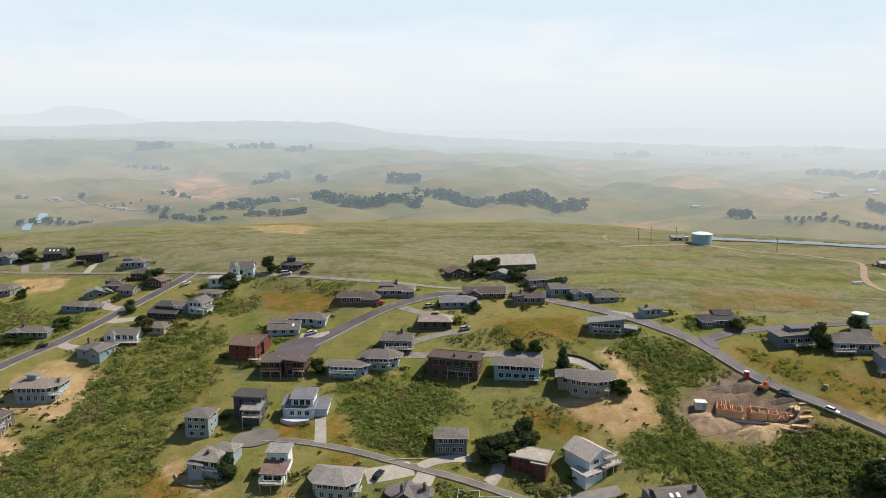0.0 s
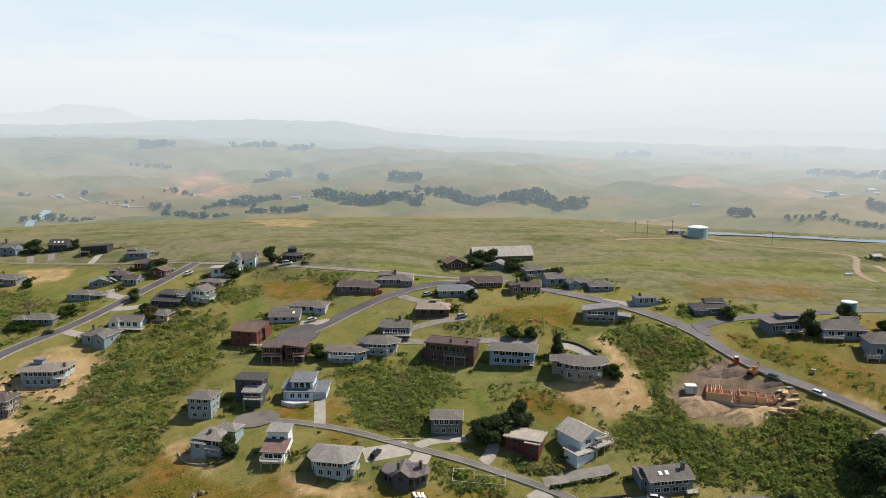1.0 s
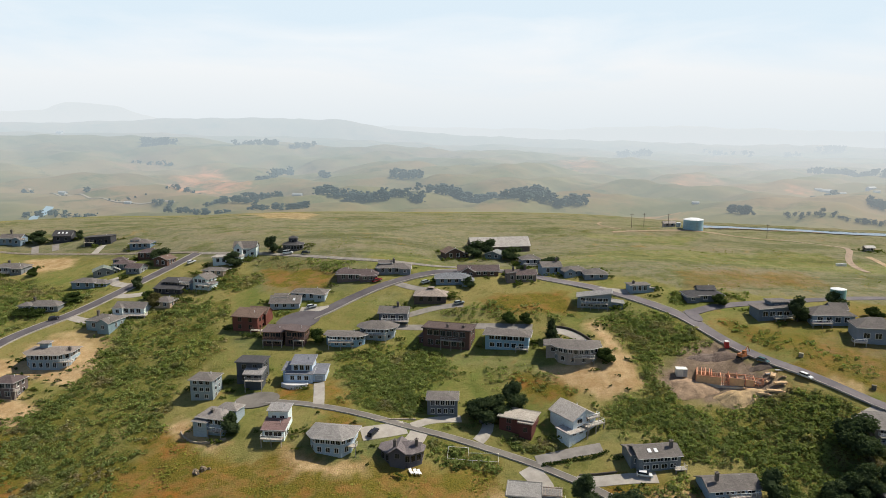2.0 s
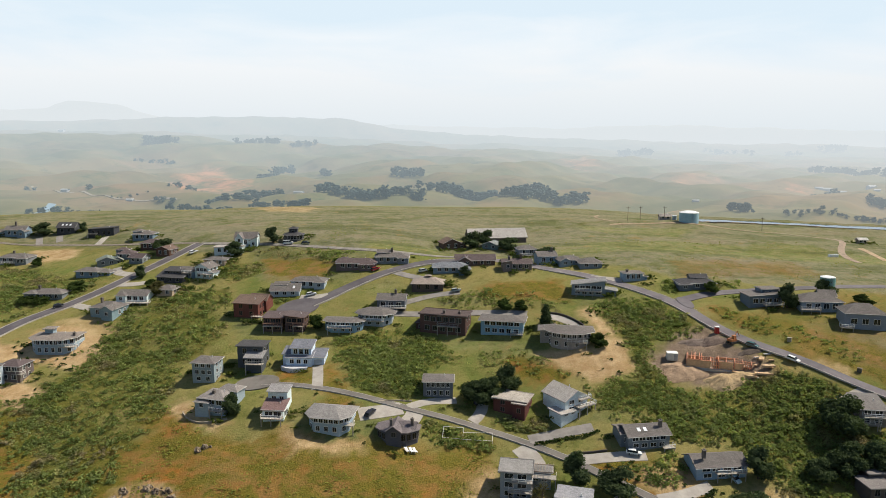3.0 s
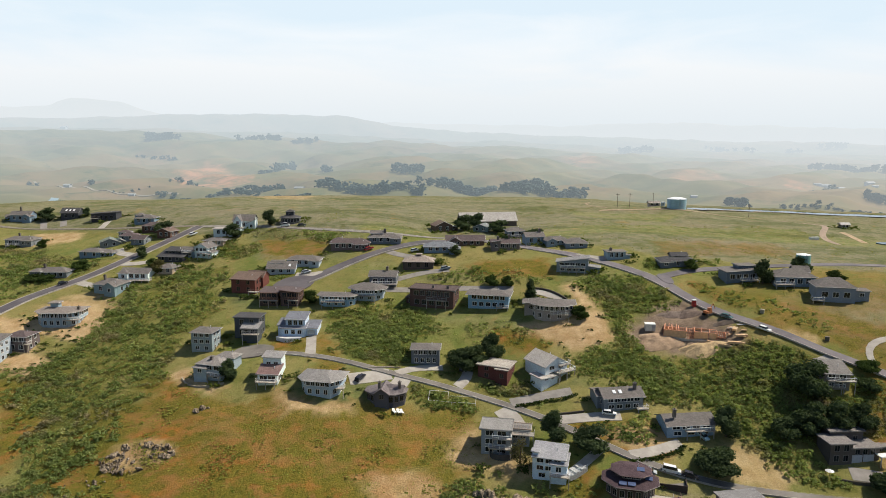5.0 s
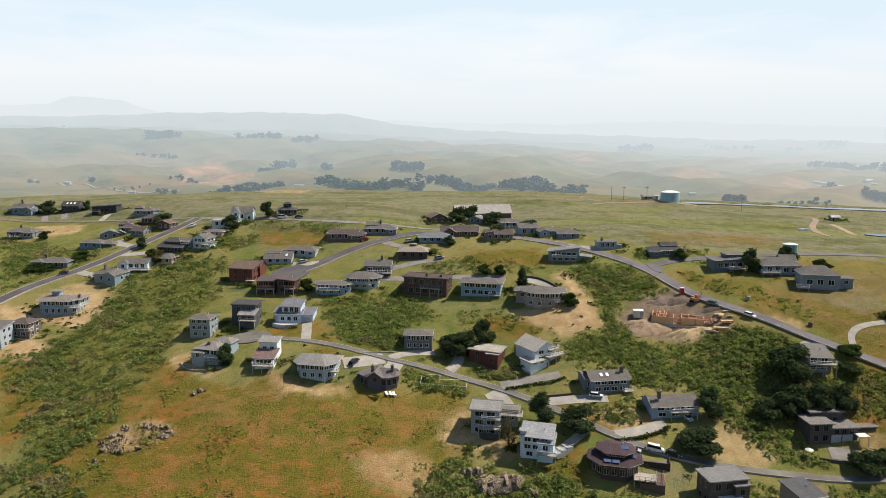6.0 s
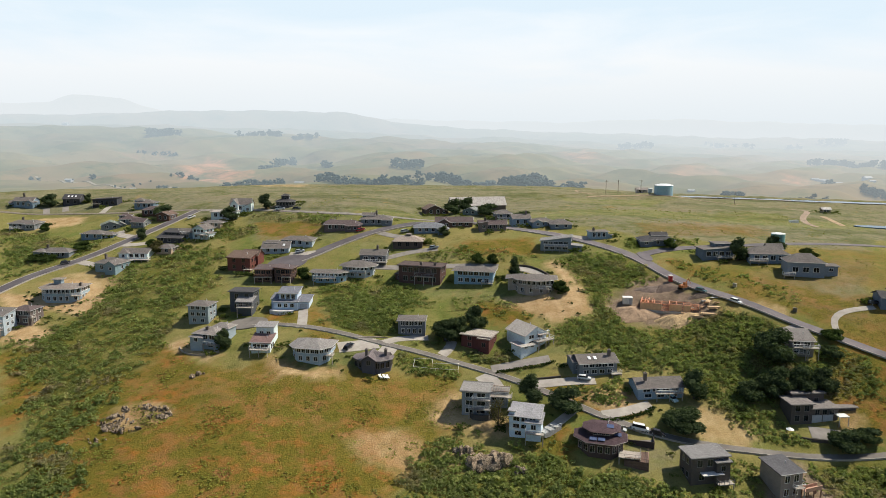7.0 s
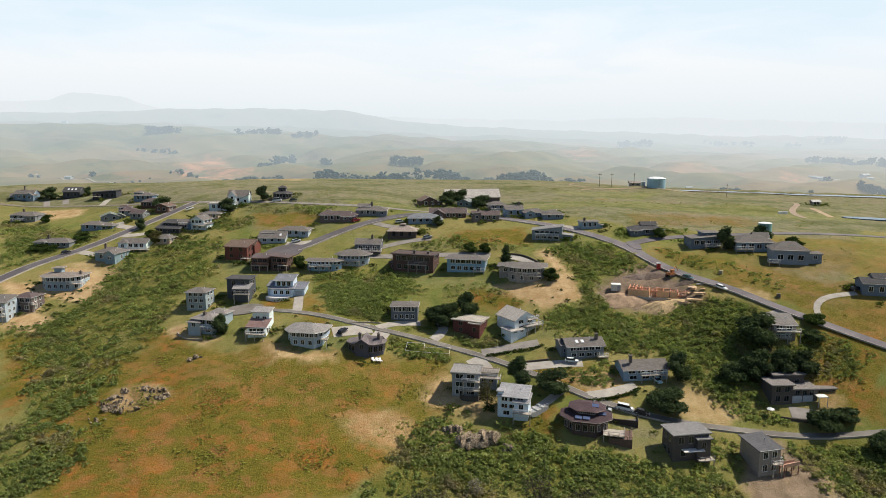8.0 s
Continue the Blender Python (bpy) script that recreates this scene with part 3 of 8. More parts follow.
region("scrub", 0.5, [(157.0, 339.6), (190.9, 340.8), (189.6, 324.0), (177.9, 307.5), (141.5, 307.3)])
region("lawn", 1.0, [(157.0, 339.6), (190.9, 340.8), (189.6, 324.0), (177.9, 307.5), (141.5, 307.3)])
region("scrub", 0.25, [(59.0, 344.3), (110.2, 331.7), (151.3, 339.1), (137.1, 308.6), (89.2, 307.4), (55.5, 326.0)])

region("scrub", 0.9, [(49.7, 364.7), (67.3, 371.8), (85.7, 384.8), (96.0, 391.6), (96.0, 394.4), (85.7, 387.6), (67.3, 374.6), (49.7, 367.0)])

# ---- roads: centre lines, drawn as ribbons on the ground ----
ROADS = []


def smooth_line(pts, step=2.0):
    p = np.array(pts, float)
    if len(p) > 2:
        for _ in range(3):
            q = [p[0]]
            for a, b in zip(p[:-1], p[1:]):
                q += [a * 0.75 + b * 0.25, a * 0.25 + b * 0.75]
            q.append(p[-1])
            p = np.array(q)
    d = np.concatenate([[0], np.cumsum(np.hypot(*np.diff(p, axis=0).T))])
    s = np.linspace(0, d[-1], max(2, int(d[-1] / step)))
    return np.stack([np.interp(s, d, p[:, 0]), np.interp(s, d, p[:, 1])], 1)


def line_normals(p):
    t = np.gradient(p, axis=0)
    t /= np.maximum(1e-6, np.hypot(*t.T))[:, None]
    return np.stack([-t[:, 1], t[:, 0]], 1)


def ribbon(name, pts, width, material, lift, label, category, thick=0.5, kind="structure", off=0.0, level=0.2, over=0.0):
    p = smooth_line(pts)
    nrm = line_normals(p)
    cols = max(2, int(width / 1.6) + 1)
    offs = np.linspace(-width / 2, width / 2, cols) + off
    grid = p[:, None, :] + nrm[:, None, :] * offs[None, :, None]
    n = len(p)
    z = land(grid[..., 0].ravel(), grid[..., 1].ravel()).reshape(n, cols)
    z = np.repeat(z.mean(1, keepdims=True), cols, 1) * level + z * (1 - level) + lift
    if over:      # follows the cross-fall of the wider road that it edges
        edge = p[:, None, :] + nrm[:, None, :] * np.linspace(-over / 2, over / 2, max(2, int(over / 1.6) + 1))[None, :, None]
        bed = land(edge[..., 0].ravel(), edge[..., 1].ravel()).reshape(n, -1)
        rim = bed[:, -1:] if off > 0 else bed[:, :1]
        z = np.repeat(bed.mean(1, keepdims=True) * 0.5 + rim * 0.5, cols, 1) + lift + 0.03
    top = np.concatenate([grid, z[..., None]], 2).reshape(-1, 3)
    idx = np.arange(n * cols).reshape(n, cols)
    m = Mesh()
    faces = [(int(idx[i, j]), int(idx[i + 1, j]), int(idx[i + 1, j + 1]), int(idx[i, j + 1])) for i in range(n - 1) for j in range(cols - 1)]
    m.slab([tuple(map(float, v)) for v in top], [tuple(reversed(f)) for f in faces], thick)
    ob = part(name, m, material, None)
    tagged(ob, label, category, kind=kind)
    ROADS.append((p, width))
    return ob


def road(pts, width, label, k=1.0, kerb=0.5):
    ribbon("road", pts, width, asphalt(k), 0.14, label, "road", level=0.5)
    ROADS.pop()
    for side in (-1, 1):
        ribbon("kerb", pts, kerb, concrete((0.40, 0.37, 0.335)), 0.15, "pale concrete kerb and gutter along the asphalt road", "kerb", off=side * (width / 2 + kerb * 0.4), over=width)
        ROADS.pop()
    ROADS.append((smooth_line(pts), width + 2))


def disc(name, x, y, rx, ry, turn, material, lift, label, category):
    """A flat pad that follows the ground, such as a turning circle or a parking place."""
    m = Mesh()
    rings, n = 4, 20
    c, s = math.cos(radians(turn)), math.sin(radians(turn))
    pts = [(x, y)]
    for k in range(1, rings + 1):
        for i in range(n):
            a = 2 * math.pi * i / n
            u, v = rx * k / rings * math.cos(a), ry * k / rings * math.sin(a)
            pts.append((x + u * c - v * s, y + u * s + v * c))
    arr = np.array(pts)
    z = land(arr[:, 0], arr[:, 1]) + lift
    faces = [(0, 1 + i, 1 + (i + 1) % n) for i in range(n)]
    for k in range(rings - 1):
        a = 1 + k * n
        faces += [(a + i, a + n + i, a + n + (i + 1) % n, a + (i + 1) % n) for i in range(n)]
    m.slab([(px, py, float(pz)) for (px, py), pz in zip(pts, z)], faces, 0.5)
    ob = tagged(part(name, m, material, None), label, category, kind="structure")
    ROADS.append((np.array([(x, y), (x + 0.1, y)]), 2 * min(rx, ry)))
    return ob


HOUSES = []      # keep-out circles for shrubs


def clear_of_built(x, y, margin=0.0):
    """True where no road, pad or house stands."""
    ok = np.ones(x.shape, bool)
    for p, w in ROADS:
        lo, hi = p.min(0) - w, p.max(0) + w
        k = np.where((x > lo[0]) & (x < hi[0]) & (y > lo[1]) & (y < hi[1]) & ok)[0]
        if len(k):
            d = np.min(np.hypot(x[k, None] - p[None, :, 0], y[k, None] - p[None, :, 1]), axis=1)
            ok[k[d < w / 2 + 0.8 + margin]] = False
    for hx, hy, yaw, w, d in HOUSES:
        c, s = math.cos(radians(yaw)), math.sin(radians(yaw))
        u, v = (x - hx) * c + (y - hy) * s, -(x - hx) * s + (y - hy) * c
        ok &= ~((np.abs(u) < w / 2 + 1.2 + margin) & (v > -2.2 - margin) & (v < d + 1.2 + margin))
    return ok


# ---- roads, drives and pads ----
road([(-175.2, 223.6), (-167.4, 244.5), (-161.7, 258.2), (-148.0, 273.0), (-136.4, 291.9), (-125.0, 310.0), (-116.8, 327.5)], 5.4, "grey asphalt lane climbing between the houses")
ribbon("track", [(-118.0, 329.0), (-155.8, 342.7), (-190.3, 354.5), (-238.1, 370.1), (-300.0, 388.0)], 2.8, soil((0.23, 0.20, 0.165)), 0.08, "worn gravel lane past the ridge houses", "lane")
ribbon("track", [(-116.8, 327.5), (-76.5, 315.1), (-41.4, 303.1), (-8.8, 296.0), (6.4, 297.5)], 3.2, soil((0.26, 0.24, 0.22)), 0.08, "worn grey gravel lane below the crest", "lane")
road([(-50.1, 255.8), (-44.7, 260.1), (-36.4, 267.8), (-25.2, 276.1), (-13.1, 282.5), (2.0, 290.0), (25.0, 293.0)], 6.0, "asphalt street curving to a cul-de-sac")
disc("turning_circle", -54.1, 252.9, 8.5, 6.5, 30, asphalt(), 0.26, "asphalt turning circle at the end of the street", "turning circle")
road([(20.4, 293.0), (31.6, 288.0), (43.5, 276.5), (71.4, 255.8), (85.8, 241.5), (93.8, 225.8), (106.4, 205.9), (119.0, 192.4), (132.2, 183.7), (150.3, 170.4), (180.4, 150.3)], 4.9, "main asphalt road descending past the building site", 1.38, 0.32)
disc("junction", 89.6, 240.4, 4.4, 2.2, 105, asphalt(1.38), 0.16, "asphalt mouth where the side road joins", "road junction")
ribbon("road", [(87.6, 241.8), (100.9, 247.6), (117.3, 249.8), (136.3, 252.1), (163.3, 255.6), (218.5, 257.5)], 4.2, asphalt(1.3), 0.08, "asphalt side road along the top of the meadow", "road")
road([(-55.5, 204.8), (-45.6, 201.4), (-33.4, 196.4), (-10.8, 191.5), (7.3, 187.4), (27.7, 177.1), (49.2, 158.2), (58.5, 152.4), (69.3, 148.2), (82.9, 145.4), (100.0, 144.6), (121.2, 144.6), (160.2, 143.2)], 2.2, "narrow asphalt street below the hillside houses", 1.45, 0.18)
disc("turning_circle", -57.5, 205.3, 7, 4.5, 0, asphalt(1.45), 0.26, "asphalt turning circle at the street's end", "turning circle")
DRIVES = concrete((0.27, 0.25, 0.235))
PALE_DRIVE = concrete((0.40, 0.37, 0.335))


def drive(pts, width, pale=True):
    ribbon("driveway", pts, width, PALE_DRIVE if pale else DRIVES, 0.07, "pale concrete driveway beside a house" if pale else "grey paved driveway beside a house", "driveway", level=0.0)


ribbon("dirt_track", [(198.5, 398.4), (219.0, 373.2), (214.7, 356.6), (196.0, 328.0), (189.7, 312.3), (190.1, 302.1)], 3.0, soil((0.36, 0.28, 0.22)), 0.06, "pale dirt track across the flat", "track")
ribbon("dirt_track", [(211.2, 336.3), (206.9, 309.4)], 3.0, soil((0.44, 0.33, 0.22)), 0.06, "tan sandy track past the farm shed", "track")
ribbon("dirt_track", [(100.0, 428.0), (93.5, 412.0), (95.6, 395.6), (103.0, 393.0)], 1.6, soil((0.34, 0.26, 0.18)), 0.06, "pale footpath winding up the crest", "path")
ribbon("dirt_track", [(96, 384), (109.8, 388), (128, 386), (150, 380), (173, 384), (198, 392)], 3.0, soil((0.34, 0.26, 0.18)), 0.06, "pale dirt track along the crest past the tank", "track")
drive([(-37.1, 197.0), (-38.0, 203.9), (-39.5, 212.4)], 3.4)
drive([(-181.5, 366.0), (-178.5, 350.0)], 3.6)
drive([(-215.0, 381.0), (-207.0, 366.0)], 3.4, False)
drive([(-226.0, 380.0), (-217.0, 364.0)], 3.4, False)
drive([(-10.9, 190.8), (-17.7, 188.2), (-23.2, 186.4)], 5.0)
drive([(-6.5, 190.5), (-7.5, 187.3), (-9.5, 184.1)], 5.0)
drive([(-9.1, 191.5), (-3.8, 194.9), (5.4, 196.1)], 2.6)
drive([(9.9, 187.3), (12.6, 190.8), (13.4, 194.7)], 3.4)
drive([(25.5, 179.3), (33.2, 180.6), (43.9, 181.7)], 3.6, False)
drive([(35.0, 170.6), (40.0, 169.6), (46.1, 169.8), (55.7, 169.6)], 3.6)
drive([(54.7, 155.2), (61.1, 156.3), (69.3, 159.7)], 3.0)
drive([(47.9, 158.1), (42.2, 153.4), (38.5, 151.1)], 2.6)
drive([(22.6, 176.9), (26.0, 171.3), (26.5, 167.1)], 5.4)
drive([(134.3, 182.7), (135.2, 187.5), (137.5, 190.8), (142.0, 193.2), (152.0, 194.2)], 2.0)
drive([(111.0, 152.2), (115.0, 151.6), (119.5, 150.4)], 3.6, False)
drive([(-13.0, 253.0), (-2.0, 257.0), (8.0, 257.1)], 3.0, False)
drive([(-21.6, 279.2), (-12.7, 272.4), (-1.9, 268.6)], 3.4, False)
drive([(-20.1, 246.2), (8.0, 243.5), (31.9, 238.5)], 3.2, False)
drive([(59.6, 263.7), (65.5, 261.8), (71.5, 259.9)], 3.6)
drive([(-54.9, 261.4), (-49.0, 260.8), (-43.9, 261.7)], 3.2)
drive([(-136.7, 295.6), (-145.2, 299.7), (-147.8, 306.6)], 4.0)
drive([(-138.6, 286.0), (-129.5, 284.6), (-123.5, 286.2)], 3.6)
drive([(-148.5, 269.3), (-141.6, 265.9), (-135.6, 264.7)], 3.6)
drive([(38.0, 235.4), (41.0, 234.4), (43.6, 232.6), (46.2, 229.6), (48.0, 226.0)], 3.2)
drive([(111.5, 181.5), (120.3, 185.7), (125.4, 187.0)], 3.0)


# ---- houses ----
GREY, BLUE, PALE, WHITE = (0.21, 0.21, 0.21), (0.20, 0.25, 0.30), (0.42, 0.44, 0.46), (0.74, 0.75, 0.78)
BROWN, RED, DARK, TAN = (0.13, 0.075, 0.055), (0.165, 0.062, 0.05), (0.06, 0.055, 0.06), (0.45, 0.37, 0.29)
R_GREY, R_MAUVE, R_LIGHT, R_BROWN, R_DARK = (0.185, 0.168, 0.158), (0.135, 0.105, 0.105), (0.44, 0.41, 0.38), (0.19, 0.135, 0.11), (0.085, 0.083, 0.088)
TRIM = (0.72, 0.72, 0.72)
WINDOWS = {}


def window(parent, m, w, h, trim=TRIM, bars=1):
    """A framed window; m places its sill's middle, looking along local -y."""
    key = (round(w, 1), round(h, 1), trim, bars)
    if key not in WINDOWS:
        w, h = key[0], key[1]
        fr, gl, sl = Mesh(), Mesh(), Mesh()
        b = 0.09
        fr.box(-w / 2 - b, -0.07, 0, -w / 2, 0.05, h).box(w / 2, -0.07, 0, w / 2 + b, 0.05, h)
        fr.box(-w / 2 - b, -0.07, h, w / 2 + b, 0.05, h + b)
        for i in range(1, bars + 1):
            u = -w / 2 + w * i / (bars + 1)
            fr.box(u - 0.035, -0.05, 0, u + 0.035, 0.04, h)
        gl.box(-w / 2, -0.02, 0, w / 2, 0.02, h)
        sl.box(-w / 2 - 0.14, -0.12, -0.09, w / 2 + 0.14, 0.05, 0)
        WINDOWS[key] = (fr.data("window", paint(trim)), gl.data("pane", glass()), sl.data("sill", paint(trim)))
    fr, gl, sl = WINDOWS[key]
    ob = part("window", fr, None, parent)
    ob.matrix_basis = m
    part("pane", gl, None, ob, "dark reflecting glass pane")
    part("sill", sl, None, ob)
    return ob


def hip_faces(poly, ridge):
    """Roof planes from each eave edge to the nearer end of the ridge."""
    n = len(poly)
    near = [min(range(len(ridge)), key=lambda k: (p[0] - ridge[k][0]) ** 2 + (p[1] - ridge[k][1]) ** 2) for p in poly]
    faces = []
    for i in range(n):
        j = (i + 1) % n
        faces.append((i, j, n + near[i]) if near[i] == near[j] else (i, j, n + near[j], n + near[i]))
    return faces


def volume(home, x0, y0, w, d, h, roof, rh, wall, cover_colour, z0=0.0, over=0.5, poly=None, foot=3.0, fascia=TRIM):
    """One block of a house: walls and roof. x0 is its middle, y0 its front, z0 its floor."""
    m, r = Mesh(), Mesh()
    xa, xb, ya, yb, zt = x0 - w / 2, x0 + w / 2, y0, y0 + d, z0 + h
    outline = [(x0 + px * w / 2, y0 + py * d) for px, py in poly] if poly else [(xa, ya), (xb, ya), (xb, yb), (xa, yb)]
    m.prism(outline, z0 - foot, zt)
    cx, cy = x0, y0 + d / 2
    eave = []
    for px, py in outline:
        k = over / max(0.5, math.hypot(px - cx, py - cy)) * 1.3
        eave.append((px + (px - cx) * k, py + (py - cy) * k))
    if not poly:
        eave = [(xa - over, ya - over), (xb + over, ya - over), (xb + over, yb + over), (xa - over, yb + over)]
    ea, eb, fa, fb = xa - over, xb + over, ya - over, yb + over
    T = 0.22
    if roof == "flat":
        r.prism(eave, zt, zt + 0.32)
        if rh > 0.4:
            for a, b in zip(eave, eave[1:] + eave[:1]):
                r.tube((*a, zt + 0.36), (*b, zt + 0.36), 0.16, 0.16, 4)
    elif roof == "hip":
        long = w >= d
        k = max(0.0, abs(w - d) / 2)
        ridge = [(cx - k, cy), (cx + k, cy)] if long else [(cx, cy - k), (cx, cy + k)]
        if k < 0.3:
            ridge = [(cx, cy)]
        r.slab([(*p, zt) for p in eave] + [(*p, zt + rh) for p in ridge], hip_faces(eave, ridge), T)
    elif roof == "gable_x":
        drop = rh * over / (d / 2)
        r.slab([(ea, fa, zt - drop + T), (eb, fa, zt - drop + T), (eb, cy, zt + rh + T), (ea, cy, zt + rh + T), (eb, fb, zt - drop + T), (ea, fb, zt - drop + T)], [(0, 1, 2, 3), (3, 2, 4, 5)], T)
        m.add([(xa, ya, zt), (xa, yb, zt), (xa, cy, zt + rh), (xb, ya, zt), (xb, yb, zt), (xb, cy, zt + rh)], [(0, 2, 1), (3, 4, 5), (0, 3, 5, 2), (1, 2, 5, 4)])
    elif roof == "gable_y":
        drop = rh * over / (w / 2)
        r.slab([(ea, fa, zt - drop + T), (cx, fa, zt + rh + T), (cx, fb, zt + rh + T), (ea, fb, zt - drop + T), (eb, fa, zt - drop + T), (eb, fb, zt - drop + T)], [(0, 1, 2, 3), (1, 4, 5, 2)], T)
        m.add([(xa, ya, zt), (xb, ya, zt), (cx, ya, zt + rh), (xa, yb, zt), (xb, yb, zt), (cx, yb, zt + rh)], [(0, 1, 2), (3, 5, 4), (0, 2, 5, 3), (1, 4, 5, 2)])
    else:
        lift = {"shed_f": (0, 0, 1, 1), "shed_b": (1, 1, 0, 0), "shed_l": (0, 1, 1, 0), "shed_r": (1, 0, 0, 1)}[roof]
        span_ = d if roof in ("shed_f", "shed_b") else w
        ext = rh * over / span_
        r.slab([(*p, zt + (rh + ext if k else -ext) + T) for p, k in zip(((ea, fa), (eb, fa), (eb, fb), (ea, fb)), lift)], [(0, 1, 2, 3)], T)
        top = [(xa, ya, zt + rh * lift[0]), (xb, ya, zt + rh * lift[1]), (xb, yb, zt + rh * lift[2]), (xa, yb, zt + rh * lift[3])]
        base = [(xa, ya, zt), (xb, ya, zt), (xb, yb, zt), (xa, yb, zt)]
        m.add(base + top, [(4, 5, 6, 7), (0, 1, 5, 4), (1, 2, 6, 5), (2, 3, 7, 6), (3, 0, 4, 7)])
    part("wall", m, siding(wall), home)
    top = part("roof", r, shingle(cover_colour), home)
    # gutters and barge boards along the eaves
    if roof in ("hip", "flat"):
        z = zt - 0.1 if roof == "hip" else zt + 0.16
        runs = [((*a, z), (*b, z)) for a, b in zip(eave, eave[1:] + eave[:1])]
    elif roof == "gable_x":
        z = zt - rh * over / (d / 2) + 0.08
        runs = [((ea, fa, z), (eb, fa, z)), ((eb, fa, z), (eb, cy, zt + rh + 0.1))]
    elif roof == "gable_y":
        z = zt - rh * over / (w / 2) + 0.08
        runs = [((ea, fa, z), (cx, fa, zt + rh + 0.1)), ((cx, fa, zt + rh + 0.1), (eb, fa, z)), ((eb, fa, z), (eb, fb, z))]
    else:
        q = [(*p, zt + (rh if k else 0) + 0.1) for p, k in zip(((ea, fa), (eb, fa), (eb, fb)), lift)]
        runs = [(q[0], q[1]), (q[1], q[2])]
    g = Mesh()
    for a, b in runs:
        g.tube(a, b, 0.09, 0.09, 4)
    part("gutter", g, paint(fascia), top)
    # a vent pipe near the ridge
    if w > 5 and roof != "flat":
        vx, vz = x0 + 0.22 * w, zt + rh * 0.55
        part("vent_pipe", Mesh().tube((vx, cy + 0.3, vz - 0.8), (vx, cy + 0.3, vz + 0.9), 0.12, 0.12, 6), paint((0.55, 0.56, 0.58)), top)
    return top


def face_pose(side, x0, y0, w, d, u, z):
    """Pose on a block's front (f), left (l) or right (r) wall; u runs along the wall."""
    if side == "f":
        return pose(x0 + u, y0, z)
    if side == "r":
        return pose(x0 + w / 2, y0 + d / 2 + u, z, 0, 0, 90)
    return pose(x0 - w / 2, y0 + d / 2 - u, z, 0, 0, -90)


def window_row(home, block, side, z, n, ww, wh, trim=TRIM, a=-0.42, b=0.42, bars=1):
    x0, y0, w, d = block
    run = w if side == "f" else d
    for i in range(n):
        u = run * (a + (b - a) * ((i + 0.5) / n))
        window(home, face_pose(side, x0, y0, w, d, u, z), ww, wh, trim, bars)


def window_edges(home, outline, z, ww, wh, trim=TRIM, gap=0.3):
    """Windows along every wall of a many-sided block that looks to the front or the right."""
    for (ax, ay), (bx, by) in zip(outline, outline[1:] + outline[:1]):
        ex, ey = bx - ax, by - ay
        run = math.hypot(ex, ey)
        n = int((run - 0.3) / (ww + gap))
        if n < 1 or not (ex / run > 0.15 or ey / run > 0.9):
            continue
        for i in range(n):
            f = (i + 0.5) / n
            window(home, pose(ax + ex * f, ay + ey * f, z, 0, 0, math.degrees(math.atan2(ey, ex))), ww, wh, trim)


def deck(home, xa, xb, y0, z, depth, rail=TRIM, floor=(0.4, 0.36, 0.32), legs=True, solid=False):
    """A timber deck in front of the wall at y0, with posts and railing."""
    top = Mesh().box(xa, y0 - depth, z - 0.22, xb, y0 - 0.02, z)
    dk = part("deck", top, wood(floor), home)
    r = Mesh()
    lines = [((xa + 0.06, y0 - 0.1), (xa + 0.06, y0 - depth + 0.06)), ((xa + 0.06, y0 - depth + 0.06), (xb - 0.06, y0 - depth + 0.06)), ((xb - 0.06, y0 - depth + 0.06), (xb - 0.06, y0 - 0.1))]
    for (ax, ay), (bx, by) in lines:
        if solid:
            r.box(min(ax, bx) - 0.05, min(ay, by) - 0.05, z, max(ax, bx) + 0.05, max(ay, by) + 0.05, z + 0.95)
            continue
        r.tube((ax, ay, z + 1.0), (bx, by, z + 1.0), 0.07, 0.07, 4)
        r.tube((ax, ay, z + 0.5), (bx, by, z + 0.5), 0.03, 0.03, 4)
        n = max(1, int(math.hypot(bx - ax, by - ay) / 1.3))
        for i in range(n + 1):
            px, py = ax + (bx - ax) * i / n, ay + (by - ay) * i / n
            r.box(px - 0.05, py - 0.05, z, px + 0.05, py + 0.05, z + 1.0)
    part("railing", r, paint(rail), dk)
    if legs:
        n = max(2, int((xb - xa) / 3) + 1)
        for i in range(n):
            px = xa + 0.2 + (xb - xa - 0.4) * i / (n - 1)
            part("deck_post", Mesh().box(px - 0.1, y0 - depth + 0.1, z - 0.2 - min(z + 3, 5.0), px + 0.1, y0 - depth + 0.3, z - 0.2), wood(floor), home)
    return dk


def chimney(roof, x, y, z, s=0.8, h=0.9, c=(0.16, 0.14, 0.13)):
    m = Mesh().box(x - s / 2, y - s / 2, z - 1.2, x + s / 2, y + s / 2, z + h)
    m.box(x - s / 2 - 0.12, y - s / 2 - 0.12, z + h, x + s / 2 + 0.12, y + s / 2 + 0.12, z + h + 0.15)
    m.tube((x, y, z + h + 0.1), (x, y, z + h + 0.5), 0.18, 0.18, 6)
    return part("chimney", m, concrete(c), roof)


def skylight(roof, x, y, z, w=0.9, l=1.3, tilt=0.0, yaw=0.0):
    ob = part("skylight", Mesh().box(-w / 2, -l / 2, -0.1, w / 2, l / 2, 0.16), paint((0.8, 0.82, 0.85), 0.2), roof, "pale glazed skylight dome")
    ob.matrix_basis = pose(x, y, z, tilt, 0, yaw)


def garage_door(home, m, w=2.6, h=2.2, c=TRIM):
    g = Mesh()
    for i in range(4):
        g.box(-w / 2, -0.05 - 0.01 * (i % 2), i * h / 4 + 0.01, w / 2, 0.03, (i + 1) * h / 4 - 0.01)
    ob = part("garage_door", g, paint(c), home)
    ob.matrix_basis = m


